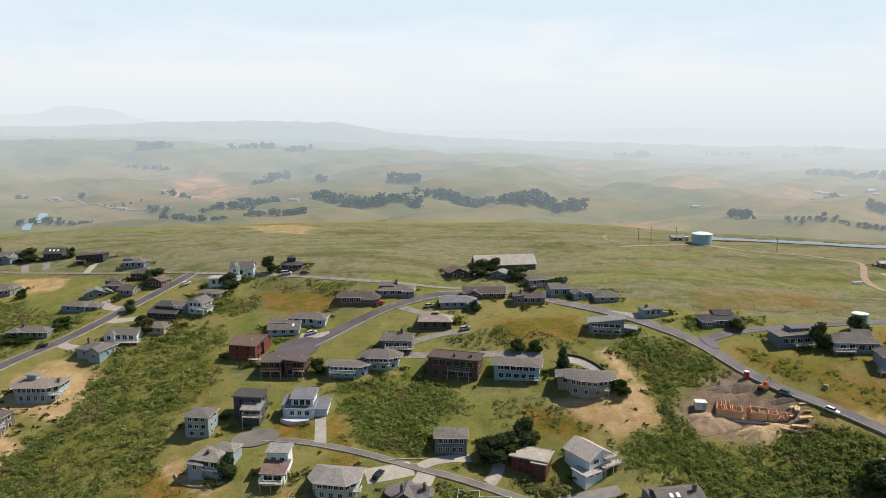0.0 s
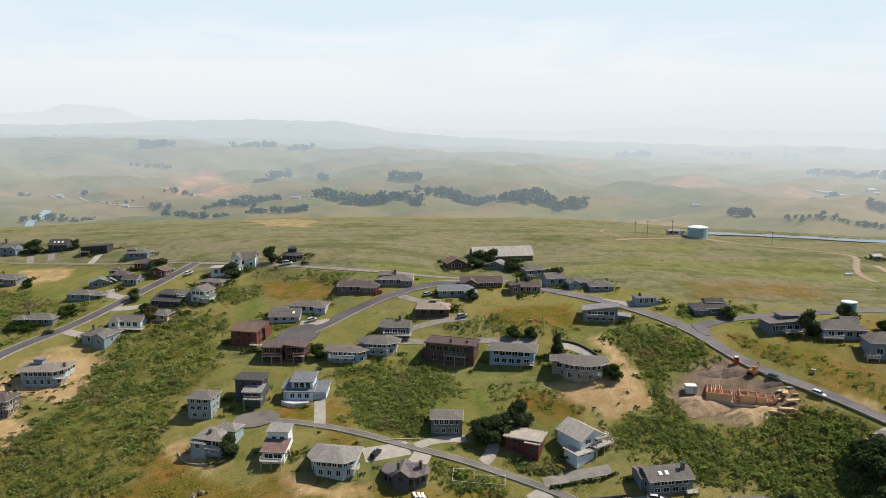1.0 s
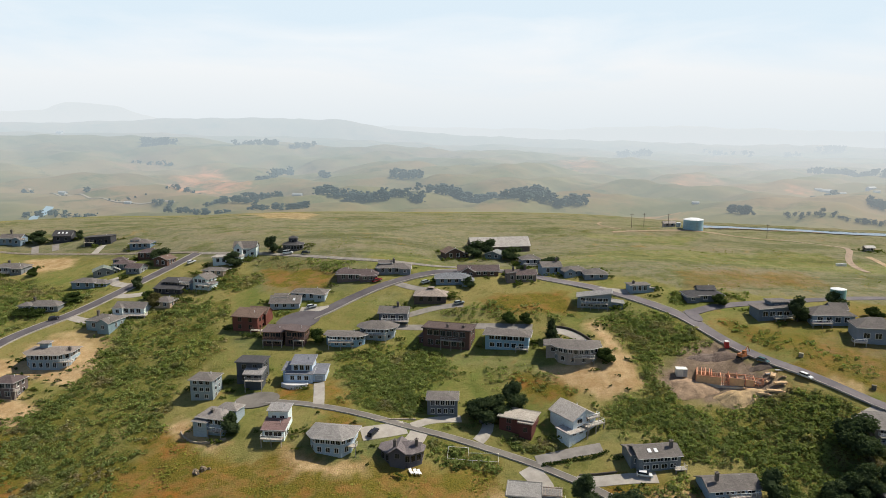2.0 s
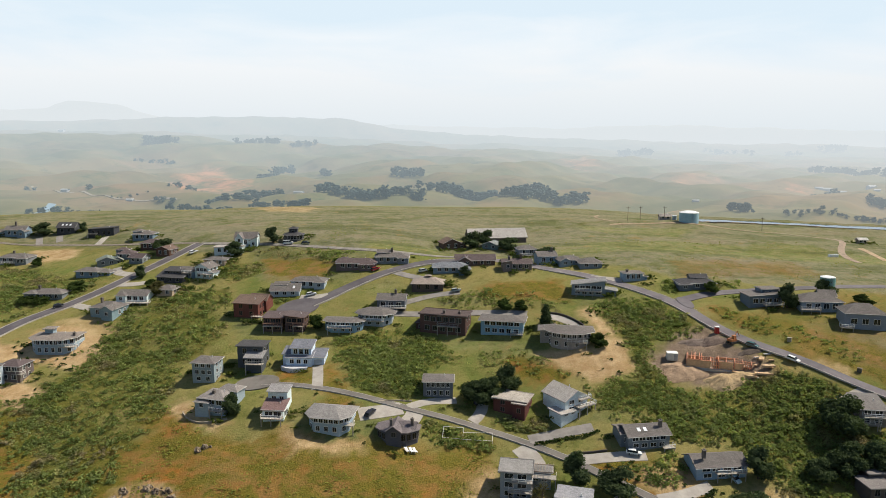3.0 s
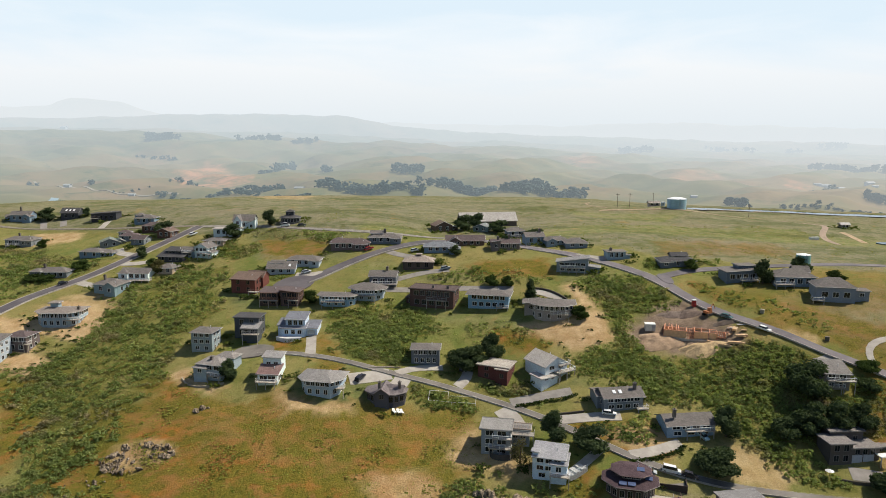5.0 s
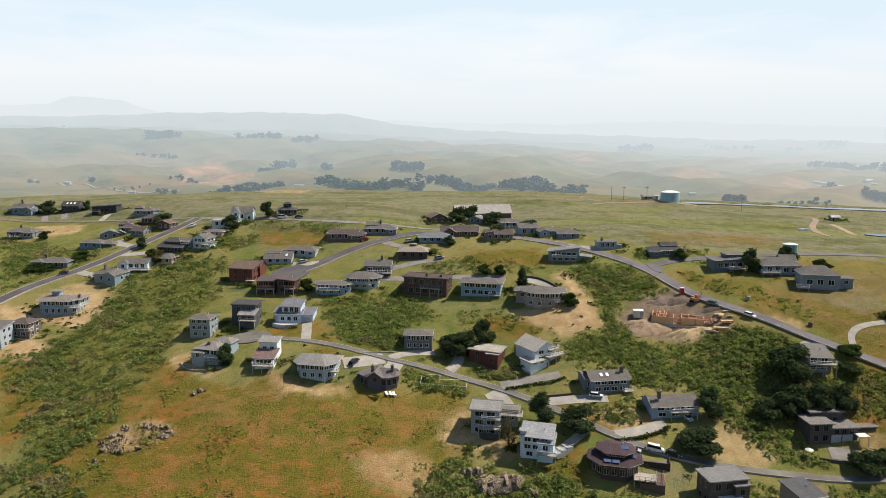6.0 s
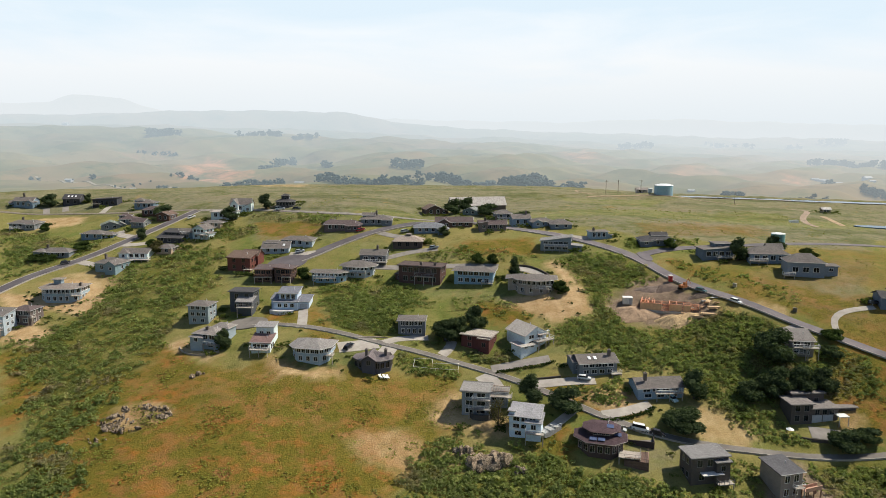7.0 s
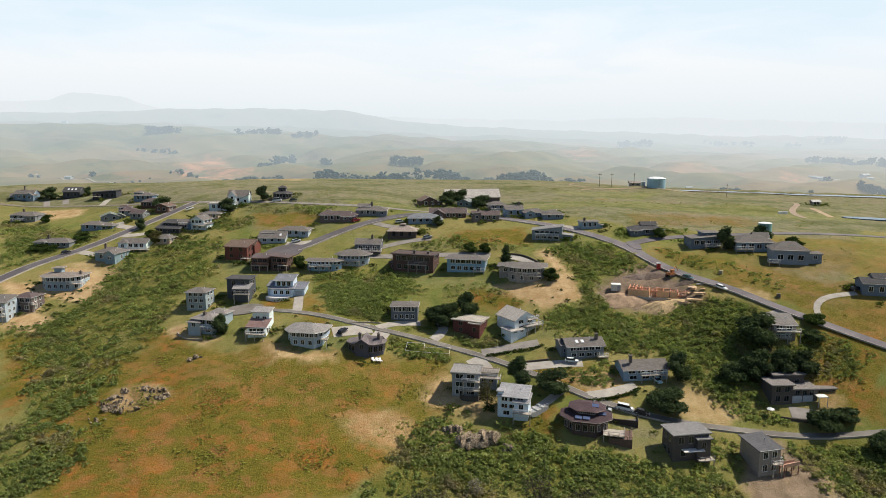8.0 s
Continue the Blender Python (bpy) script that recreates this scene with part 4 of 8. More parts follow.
POLY_BAY = [(-1, 0.30), (-0.62, 0.02), (0.62, 0.0), (1, 0.30), (1, 1), (-1, 1)]
POLY_OCT = [(-1, 0.30), (-0.5, 0), (0.5, 0), (1, 0.30), (1, 0.72), (0.5, 1), (-0.5, 1), (-1, 0.72)]
POLY_ROUND = [(-1, 0.45), (-0.82, 0.16), (-0.4, 0.0), (0.1, -0.04), (0.6, 0.05), (1, 0.32), (1, 1), (-1, 1)]

SHAPES = {"bay": POLY_BAY, "oct": POLY_OCT, "round": POLY_ROUND}


def house(x, y, w, h, rh, roof, wall, cover_colour, label, yaw=0.0, d=10.0, rows=1, n=4, ww=1.2, trim=TRIM, poly=None, wings=(), decks=(), chimneys=(), lights=(), side="", garage=None, over=0.5, dz=0.0, category="house"):
    """A house whose front stands at x, y. wings: (dx, dy, w, d, h, roof, rh[, z0]); decks: (xa, xb, z, depth)."""
    k, u = 0.90, 0.74       # the given widths take in the eaves, the depths the terraces behind
    t = 0.95 if h > 4 else 1.0
    w, d, h, rh = w * k, d * u, h * t, rh * 0.74
    wings = [(q[0] * k, q[1] * (0.82 if q[1] > 0 else 1), q[2] * k, q[3] * u, q[4] * t, q[5], q[6] * 0.74, *q[7:]) for q in wings]
    decks = [(q[0] * k, q[1] * k, q[2] * t, q[3], *(e * (0.82 if e > 0 else 1) for e in q[4:])) for q in decks]
    chimneys = [(q[0] * k, q[1] * u, q[2] * t) for q in chimneys]
    pitch = math.degrees(math.atan2(rh, d / 2))
    lights = [(q[0] * k, q[1] * u, h + 0.24 + rh * q[1] * u / (d / 2), pitch) for q in lights]
    cool = wall[2] >= wall[0] * 0.95
    wall = tuple(min(0.82, c * f) for c, f in zip(wall, (0.94, 1.06, 1.17) if cool else (1.05, 0.98, 0.96)))
    yaw = -yaw     # a positive yaw shows the right-hand wall
    home = new("house" if category == "house" else category)
    z = land_at(x, y) + dz
    home.matrix_basis = pose(x, y, z, 0, 0, yaw)
    tagged(home, label, category)
    HOUSES.append((x, y, yaw, w, d))
    edge = (0.42, 0.42, 0.42) if trim[0] > 0.4 else tone(trim, 0.6)
    cover_colour = tuple(c * f for c, f in zip(cover_colour, (0.80, 0.80, 0.81)))
    top = volume(home, 0, 0, w, d, h, roof, rh, wall, cover_colour, 0, over, SHAPES.get(poly), fascia=edge)
    block = (0, 0, w, d)
    storey = h / rows
    wh = min(1.7, storey * 0.56)
    ww = ww * 1.12
    a, b = {None: (-0.42, 0.42), "bay": (-0.29, 0.29), "oct": (-0.24, 0.24), "round": (-0.19, 0.05)}[poly]
    n = min(n, max(2, int(w * (b - a) / (ww + 0.32))))
    for k in range(rows):
        if poly:
            window_edges(home, [(px * w / 2, py * d) for px, py in SHAPES[poly]], k * storey + storey * 0.34, min(ww, 1.15), wh, trim, 0.22 if k == rows - 1 else 0.9)
        else:
            window_row(home, block, "f", k * storey + storey * 0.34, n if k else max(2, n - 1), ww, wh, trim, a, b)
        if side:
            for s in side:
                window_row(home, block, s, k * storey + storey * 0.36, 2, 1.0, wh * 0.9, trim, -0.25 if poly else -0.36, 0.36)
    for i, wing in enumerate(wings):
        dx, dy, w2, d2, h2, roof2, rh2, *rest = wing
        z0 = rest[0] if rest else 0.0
        volume(home, dx, dy, w2, d2, h2, roof2, rh2, wall, rest[1] if len(rest) > 1 else cover_colour, z0, over * 0.8, None, fascia=edge)
        if w2 > 2.4:
            window_row(home, (dx, dy, w2, d2), "f", z0 + h2 * 0.38 if h2 < 4 else z0 + h2 * 0.62, max(1, int(w2 / 2.6)), min(1.2, w2 * 0.3), min(1.3, h2 * 0.4), trim, -0.4, 0.4)
    for dk in decks:
        deck(home, dk[0], dk[1], dk[4] if len(dk) > 4 else 0.0, dk[2], dk[3], trim)
    for cx, cy, cz in chimneys:
        chimney(top, cx, cy, cz)
    for sx, sy, sz, tilt in lights:
        skylight(top, sx, sy, sz, tilt=tilt)
    if garage is not None:
        garage_door(home, pose(garage, -0.03, 0.05))
    return home



# the upper left rows
house(-240.0, 380.8, 13, 4.0, 2.4, "gable_x", BLUE, R_GREY, "grey-blue ridge-top house with gables and a low wing", d=9, n=4, wings=[(4.5, -1.5, 5, 6, 3.2, "gable_y", 1.8), (-8, 1.5, 5, 6, 2.6, "gable_x", 1.6)], chimneys=[(-1, 4.5, 7.2)])
house(-212.6, 383.2, 11.2, 4.0, 3.2, "gable_x", DARK, R_DARK, "dark timber house with three skylights in its roof", d=10, n=3, lights=[(-2.4, 2.2, 5.7, 32), (0, 2.2, 5.7, 32), (2.4, 2.2, 5.7, 32)], trim=(0.2, 0.2, 0.2))
house(-184.8, 367.6, 15.5, 4.2, 1.2, "shed_l", DARK, R_DARK, "dark low house with a gently sloping roof", d=9, n=5, trim=(0.12, 0.11, 0.1), decks=[(-7.5, -2, 1.8, 2)])
house(-154.1, 348.9, 11.5, 3.2, 2.2, "hip", BLUE, R_GREY, "grey-blue house with stepped hip roofs", d=10, wings=[(-3.5, 2, 5, 5, 4.6, "hip", 1.5)])
house(-141.5, 328.4, 10.5, 3.2, 2.2, "hip", BROWN, R_MAUVE, "brown house under a mauve shingle hip roof", d=9, wings=[(4, -2, 4, 5, 2.8, "gable_y", 1.4)])
house(-129.9, 314.5, 8.6, 3.4, 1.8, "gable_y", BROWN, R_BROWN, "small brown house with white gable end beside the road", yaw=20, d=8, n=2, side="r")
house(-209.0, 328.7, 16.5, 3.4, 1.9, "hip", GREY, R_GREY, "long grey house with a glazed front and hip roof", d=9, n=7, ww=1.6, wings=[(5, -2.5, 6, 6, 3.2, "hip", 1.5)], decks=[(-7, 2, 0.8, 2)], chimneys=[(-2, 5, 5)])
house(-154.6, 311.0, 9.5, 2.4, 2.2, "gable_y", GREY, (0.20, 0.24, 0.21), "low house with pale green double gable roof", yaw=-25, d=9, n=3, wings=[(5, 1, 5, 8, 2.3, "gable_y", 1.8)])
house(-149.1, 317.1, 8.6, 2.8, 2.0, "hip", GREY, R_MAUVE, "grey house with mauve roof stepped up the slope", d=8, n=3, wings=[(-3, 4, 6, 5, 4.2, "hip", 1.2)])
house(-140.5, 309.2, 8.0, 2.8, 1.9, "gable_x", GREY, R_MAUVE, "grey house with mauve roof beside the driveway", yaw=15, d=8, n=3, side="r")
house(-157.7, 297.7, 11.5, 2.9, 1.9, "hip", BLUE, R_GREY, "plain grey-blue hip-roofed house", yaw=8, d=9, n=2, wings=[(8, 1.5, 7, 7, 2.4, "hip", 1.6)], side="r")
house(-164.1, 275.3, 16.5, 2.8, 2.1, "hip", GREY, R_GREY, "long grey house behind a clipped hedge", d=9, n=6, wings=[(-6, -1.2, 5, 6, 3.2, "hip", 1.6)], chimneys=[(-3.5, 4, 4.6)])
house(-131.4, 257.6, 12.5, 4.0, 2.5, "hip", (0.24, 0.30, 0.31), R_GREY, "grey-green house with a hip roof and glazed gable", yaw=14, d=11, n=3, side="r", wings=[(3.4, -1.6, 5.6, 6, 3.8, "gable_y", 2.0)], chimneys=[(-2.5, 4, 6.2)])
house(-124.4, 268.4, 13.5, 3.0, 2.1, "gable_x", WHITE, R_GREY, "white house with grey roof, sunroom and wide deck", yaw=5, d=9, n=5, ww=1.4, wings=[(-4.6, -1.4, 4.4, 5, 3.2, "hip", 1.8)], decks=[(-2, 8.5, 0.5, 2.6)])
house(-113.0, 272.0, 8.2, 2.7, 2.0, "hip", TAN, R_GREY, "cream house with a hip roof by a large shrub", yaw=10, d=9, n=3, side="r")
house(-114.8, 283.3, 13.5, 2.3, 2.7, "shed_f", DARK, R_DARK, "dark house with a long sloping roof", yaw=12, d=9, n=4, trim=(0.3, 0.3, 0.3), wings=[(0, 4, 9, 5, 4.4, "shed_f", 1.4)])
house(-108.4, 286.1, 7.8, 3.2, 1.6, "gable_x", BLUE, R_GREY, "blue-grey house with a small balcony", yaw=15, d=8, n=3, decks=[(-2, 3, 2.6, 1.4)])
house(-101.5, 284.6, 7.6, 4.9, 2.4, "gable_y", WHITE, R_GREY, "tall white gabled house with two storeys", yaw=18, d=9, rows=2, n=3, side="r", wings=[(4.6, 0, 3.4, 6, 2.8, "shed_r", 0.8)], decks=[(-1, 6, 2.4, 2)])
house(-99.8, 296.3, 11, 2.6, 1.3, "hip", TAN, R_GREY, "low cream house with a broad roof", d=8, n=4, yaw=12)
house(-139.0, 233.2, 17.2, 5.9, 1.5, "hip", (0.32, 0.37, 0.40), (0.27, 0.235, 0.21), "large many-sided pale house with tall windows and a roof tower", d=13, rows=2, n=7, ww=1.2, poly="bay", wings=[(-2.4, 5.5, 3.2, 3.2, 8.6, "flat", 0.5)], decks=[(3.5, 9.6, 3.0, 2.2, 2.6)], side="r", chimneys=[(8.0, 5.5, 6.4)], over=0.8)
house(-144.2, 217.9, 8.6, 5.8, 1.7, "hip", (0.14, 0.12, 0.12), R_MAUVE, "dark brown two-storey house with white-framed windows", yaw=8, d=9, rows=2, n=3, ww=1.5, side="r", decks=[(3.0, 5.4, 3.0, 2.0, 2.0)])
house(-150.8, 211.0, 10.5, 7.4, 1.6, "shed_f", PALE, R_GREY, "pale three-level house with stacked decks on bare soil", yaw=5, d=9, rows=3, n=3, side="r", decks=[(-4, 5, 5.0, 1.6), (-4, 5, 2.4, 1.6)])

# round the upper cul-de-sac
house(-91.1, 315.2, 11, 4.4, 3.2, "gable_x", WHITE, R_GREY, "white house with steep grey gables and dormers", d=9, rows=1, n=4, wings=[(-2.6, -2, 4, 7, 4.6, "gable_y", 3.0), (4.5, -1.5, 4, 6, 3.2, "shed_l", 2.4)])
house(-97.0, 307.4, 14, 3.2, 0.4, "flat", WHITE, R_LIGHT, "low white house with a flat pale roof", d=8, n=5, wings=[(4.5, -1.5, 6, 6, 2.8, "shed_l", 1.3)])
house(-69.6, 317.2, 10, 3.2, 2.0, "hip", DARK, R_DARK, "dark house with a stacked pyramid roof", d=10, n=4, trim=(0.3, 0.3, 0.3), poly="oct", wings=[(0, 3, 4, 4, 6.0, "hip", 1.2)])
house(-35.1, 280.7, 18.5, 3.0, 2.1, "hip", (0.16, 0.13, 0.13), R_MAUVE, "long mauve-roofed house beside the bend in the road", d=9, n=6, wings=[(-6, 2, 7, 8, 3.4, "hip", 2.2), (5, -1.4, 7, 6, 2.6, "hip", 1.6)])
house(-20.4, 285.0, 15.5, 2.8, 1.9, "hip", GREY, R_GREY, "dark grey house with several low hip roofs", d=9, n=5, wings=[(-4, 3, 6, 6, 4.2, "gable_x", 1.2), (5.5, -1, 5, 7, 2.5, "hip", 1.6)], chimneys=[(0, 5, 5)])
house(-53.3, 268.3, 15.2, 2.9, 1.8, "hip", PALE, R_GREY, "pale grey hip-roofed house with a light end wall", yaw=6, d=9, n=5, side="r", wings=[(5.6, -1, 4.6, 6, 2.7, "hip", 1.4)])
house(-61.2, 262.4, 12.6, 2.4, 2.9, "gable_x", PALE, R_GREY, "pale house with a sloping roof and dormer behind a hedge", d=10, n=4, wings=[(-2.5, 3.2, 5.5, 4, 4.0, "shed_f", 0.9)], lights=[(3.8, 2.0, 4.1, 30)])
house(-72.4, 247.1, 11.3, 5.6, 2.2, "shed_f", RED, R_BROWN, "red-brown timber house with a pitched roof", yaw=14, d=8, rows=2, n=2, trim=(0.2, 0.1, 0.08), side="r", wings=[(2.5, 6, 8, 7, 6.0, "gable_x", 2.4)], decks=[(3.4, 8.2, 1.2, 2.0)])
house(-59.8, 236.8, 7.8, 5.3, 0.8, "shed_f", (0.085, 0.06, 0.055), R_MAUVE, "dark brown flat-roofed house with large panes", yaw=4, d=9, rows=2, n=3, ww=1.4, trim=(0.3, 0.17, 0.12), side="r", decks=[(-3.9, 3.9, 2.4, 1.3)])
house(-52.0, 236.0, 7.6, 5.6, 0.9, "shed_r", (0.085, 0.06, 0.06), R_MAUVE, "dark brown house with a corner balcony", yaw=6, d=9, rows=2, n=3, ww=1.4, trim=(0.3, 0.17, 0.12), side="r", decks=[(-0.4, 3.8, 2.6, 1.3)])
house(-34.3, 233.8, 15.0, 4.2, 0.9, "hip", (0.26, 0.36, 0.43), R_GREY, "blue many-sided house with a wrap-round balcony", yaw=5, d=9, rows=2, n=6, ww=1.5, poly="bay", decks=[(-6.0, 3.6, 2.2, 1.6)], over=0.8)
house(-23.7, 237.7, 13.8, 4.6, 2.5, "hip", PALE, R_GREY, "pale octagonal house with white balcony under a broad roof", yaw=8, d=11, rows=2, n=6, ww=1.3, poly="oct", decks=[(-4.2, 4.4, 2.3, 1.5)], over=1.0)
house(-18.2, 248.3, 11.6, 4.0, 2.1, "gable_x", (0.13, 0.13, 0.14), R_GREY, "dark grey house with a gable roof and side deck", yaw=6, d=9, rows=1, n=5, ww=1.5, decks=[(-4.5, 6.6, 1.3, 2.0)], chimneys=[(1.5, 4.5, 6.2)])
house(-4.7, 259.5, 13.6, 3.1, 2.8, "hip", (0.09, 0.075, 0.07), (0.38, 0.32, 0.28), "dark house under a pale tan pyramid roof", yaw=4, d=11, n=4, trim=(0.1, 0.08, 0.07), wings=[(0, 4.6, 2.0, 2.0, 5.6, "hip", 0.6)])
house(4.4, 274.0, 15.5, 2.5, 2.3, "hip", BLUE, (0.22, 0.235, 0.26), "blue-grey house with a broad hip roof", d=10, n=5, wings=[(6.5, -2.5, 5, 6, 2.3, "hip", 1.3)])
house(15.2, 283.0, 18.5, 2.4, 2.4, "gable_x", (0.13, 0.095, 0.085), R_MAUVE, "long dark-roofed bungalow with gabled ends", d=9, n=6, wings=[(-5, -2, 6, 6, 2.4, "gable_y", 2.2)])
house(1.2, 231.4, 18.6, 7.0, 0.6, "flat", (0.105, 0.062, 0.056), (0.12, 0.09, 0.085), "long red-brown flat-roofed house with upper windows", yaw=17, d=10, rows=2, n=6, ww=1.5, trim=(0.3, 0.3, 0.3), side="r", wings=[(-10, 2, 3, 6, 3.0, "flat", 0.3)], decks=[(-2, 6.5, 3.3, 1.2)], chimneys=[(0, 3, 7.4), (6, 4, 7.2)])
house(21.7, 227.2, 16.3, 5.4, 1.5, "hip", (0.24, 0.35, 0.43), R_GREY, "blue two-storey house with an arched porch", yaw=12, d=10, rows=2, n=6, ww=1.4, side="r", decks=[(3.4, 8.2, 0.9, 1.4)], over=0.9)
house(43.1, 215.7, 15.5, 5.8, 1.7, "hip", (0.30, 0.29, 0.28), R_GREY, "grey many-sided house with a shallow hip roof", yaw=8, d=12, rows=2, n=6, ww=1.3, poly="round", wings=[(-8.2, 4.5, 5, 7, 3.4, "shed_l", 0.7, 1.8)], over=1.1, decks=[(-1, 6.4, 2.6, 0.9)])
house(32.0, 274.5, 13.4, 2.9, 1.8, "gable_x", (0.19, 0.17, 0.17), R_MAUVE, "grey house with a brown roof and dark chimney", d=9, n=5, chimneys=[(-3.6, 2, 4.6), (2, 4.5, 5.2)], wings=[(-4.4, -1, 4, 6, 3.6, "shed_l", 0.8)])
house(45.8, 283.5, 9.0, 3.6, 2.0, "gable_x", (0.27, 0.32, 0.37), R_GREY, "blue-grey house with a chimney and gable roof", yaw=-8, d=9, n=3, rows=1, chimneys=[(3, 4, 5.6)])
house(55.0, 280.0, 11, 2.3, 1.9, "hip", (0.25, 0.29, 0.33), R_GREY, "low blue-grey house with a hip roof", yaw=-8, d=8, n=4, wings=[(-3, -1.5, 5, 5, 2.2, "gable_y", 1.5)])
house(62.2, 273.5, 10.0, 2.2, 2.5, "hip", (0.20, 0.22, 0.25), R_GREY, "small house under a steep grey pyramid roof", d=9, n=3)
house(75.5, 258.8, 8.4, 3.0, 0.5, "flat", (0.27, 0.33, 0.37), R_GREY, "small blue flat-roofed house by the road", yaw=-6, d=6, n=4, ww=1.0, chimneys=[(-2, 3, 3.3)], wings=[(5.2, 0.6, 2.6, 4, 1.6, "shed_r", 0.4)])
house(55.6, 247.6, 13.4, 4.2, 2.4, "shed_l", (0.24, 0.26, 0.28), (0.27, 0.265, 0.265), "grey house with a sweeping roof and stepped balconies", yaw=12, d=9, rows=2, n=5, ww=1.4, decks=[(-5, 5.5, 2.1, 1.5)], wings=[(9.0, 1.0, 5, 6, 2.2, "shed_r", 0.6)], side="r")

# by the barn
house(5.8, 315.0, 9.5, 3.2, 2.6, "gable_y", (0.10, 0.07, 0.06), R_BROWN, "dark shed-like house with a rusty lean-to", yaw=-20, d=9, n=2, side="r", wings=[(6, 1.5, 5, 7, 2.0, "shed_r", 0.7)])
house(23.4, 313.5, 8.6, 2.0, 2.0, "gable_y", (0.17, 0.20, 0.19), (0.25, 0.27, 0.26), "small green-grey cottage below the barn", yaw=25, d=8, n=2)
house(39.4, 299.5, 9.0, 3.1, 2.2, "hip", (0.22, 0.22, 0.24), R_GREY, "grey cottage with white porch beside the barn", yaw=-10, d=8, n=3, decks=[(-4, 4, 0.5, 1.4)])

# along the road on the right
house(97.8, 251.2, 15.2, 2.5, 1.8, "hip", (0.14, 0.145, 0.16), R_DARK, "dark low house half hidden by shrubs", d=9, n=4, wings=[(1.5, 3.5, 7, 5, 4.0, "gable_x", 1.3), (-5.5, -1.2, 5, 6, 2.2, "hip", 1.3)])
house(116.0, 234.4, 13.4, 3.9, 1.0, "shed_l", (0.13, 0.15, 0.18), R_GREY, "dark blue-grey stepped house above a dry lawn", yaw=-4, d=9, rows=1, n=5, ww=1.5, wings=[(3.2, 3.4, 7, 6, 5.6, "flat", 0.3)], decks=[(-1, 6.6, 1.0, 1.8)])
house(132.4, 227.9, 15.4, 3.7, 3.2, "hip", (0.20, 0.235, 0.28), R_GREY, "grey house with a tall hip roof and dark deck", yaw=6, d=11, n=5, ww=1.5, wings=[(3.4, 4, 6, 6, 5.0, "gable_x", 2.2)], decks=[(-8.2, -1.0, 1.2, 2.0)])
house(139.2, 214.2, 13.6, 5.6, 3.6, "hip", (0.24, 0.25, 0.28), R_GREY, "large grey house with a wide hip roof", yaw=12, d=11, n=4, ww=1.6, side="r", wings=[(9.6, 2.0, 5.0, 6, 3.0, "flat", 0.3, 1.0)], decks=[(-8.6, -4.4, 1.0, 2.4)])
house(159.0, 192.0, 13, 4.4, 1.8, "gable_x", (0.16, 0.18, 0.22), R_DARK, "dark grey house where the private drive ends", yaw=10, d=9, n=4, wings=[(2, 3.4, 8, 5, 6.0, "gable_x", 1.4)])
house(119.4, 175.9, 7.8, 5.0, 2.2, "shed_f", (0.22, 0.21, 0.20), (0.22, 0.205, 0.195), "tall house with stacked white balconies among dark cypresses", yaw=8, d=10, rows=2, n=3, ww=1.6, decks=[(-3.2, 5.2, 3.3, 1.6), (-3.2, 2.0, 1.2, 1.4)])

# modern dark house of flat-roofed boxes
mod = house(109.6, 154.6, 6.8, 6.0, 0.5, "flat", (0.085, 0.08, 0.08), (0.24, 0.22, 0.21), "modern dark flat-roofed house of stacked boxes with a garage court", yaw=-4, d=8, rows=2, n=2, trim=(0.15, 0.15, 0.15),
            wings=[(7.5, 0.4, 8.8, 8, 4.4, "flat", 0.5), (5.0, 6.0, 10.4, 5, 7.2, "flat", 0.5), (15.2, 3.0, 8.4, 6, 2.8, "flat", 0.5, 0.6)])
for gx in (4.6, 7.8):
    garage_door(mod, pose(gx, 0.27, 0.1), 2.9, 2.3, (0.42, 0.45, 0.5))
part("canopy", Mesh().box(9.6, -2.0, 2.5, 12.6, 0.4, 2.7), paint((0.75, 0.75, 0.72)), mod, "white flat canopy roof")
for px in (9.8, 12.4):
    part("canopy_post", Mesh().box(px - 0.07, -1.9, -0.4, px + 0.07, -1.76, 2.5), paint((0.5, 0.5, 0.5)), mod)

# the lower road: hillside houses
house(-66.9, 189.8, 9.6, 5.4, 1.8, "hip", (0.34, 0.37, 0.39), (0.29, 0.265, 0.25), "grey hillside house with a glazed corner and hip roofs", yaw=16, d=10, rows=2, n=4, ww=1.5, side="r", wings=[(-3.2, -1.0, 5.0, 6, 4.4, "hip", 1.5), (2.2, 6.5, 7, 6, 6.2, "hip", 1.8)], decks=[(-0.2, 4.8, 2.2, 1.6)], chimneys=[(-0.6, 3, 6.2)])
house(-75.5, 208.0, 8.2, 7.0, 1.5, "hip", (0.30, 0.32, 0.32), R_GREY, "tall square grey house with a hip roof", yaw=8, d=9, rows=3, n=3, ww=1.1, side="r")
house(-62.3, 215.3, 9.6, 7.6, 0.5, "flat", (0.085, 0.085, 0.09), R_DARK, "dark slate-grey boxy house with a lower terrace wing", yaw=6, d=8, rows=2, n=2, trim=(0.2, 0.2, 0.2), side="r", wings=[(2.4, -3.2, 6.4, 5, 4.6, "shed_f", 1.6, 0.0, (0.27, 0.26, 0.26))], decks=[(0.0, 6.4, 3.0, 1.8, -3.2)])
white_house = house(-45.2, 214.1, 7.4, 6.2, 1.3, "shed_f", (0.58, 0.62, 0.68), (0.20, 0.21, 0.245), "pale lilac house with a tall middle block and garage", yaw=3, d=8, rows=2, n=3, ww=1.1, wings=[(-0.6, -1.4, 9.4, 5, 3.3, "shed_f", 1.3), (6.2, -0.6, 4.6, 8, 3.2, "shed_f", 1.4), (-5.6, 0.4, 2.6, 7, 3.9, "shed_f", 1.2)])
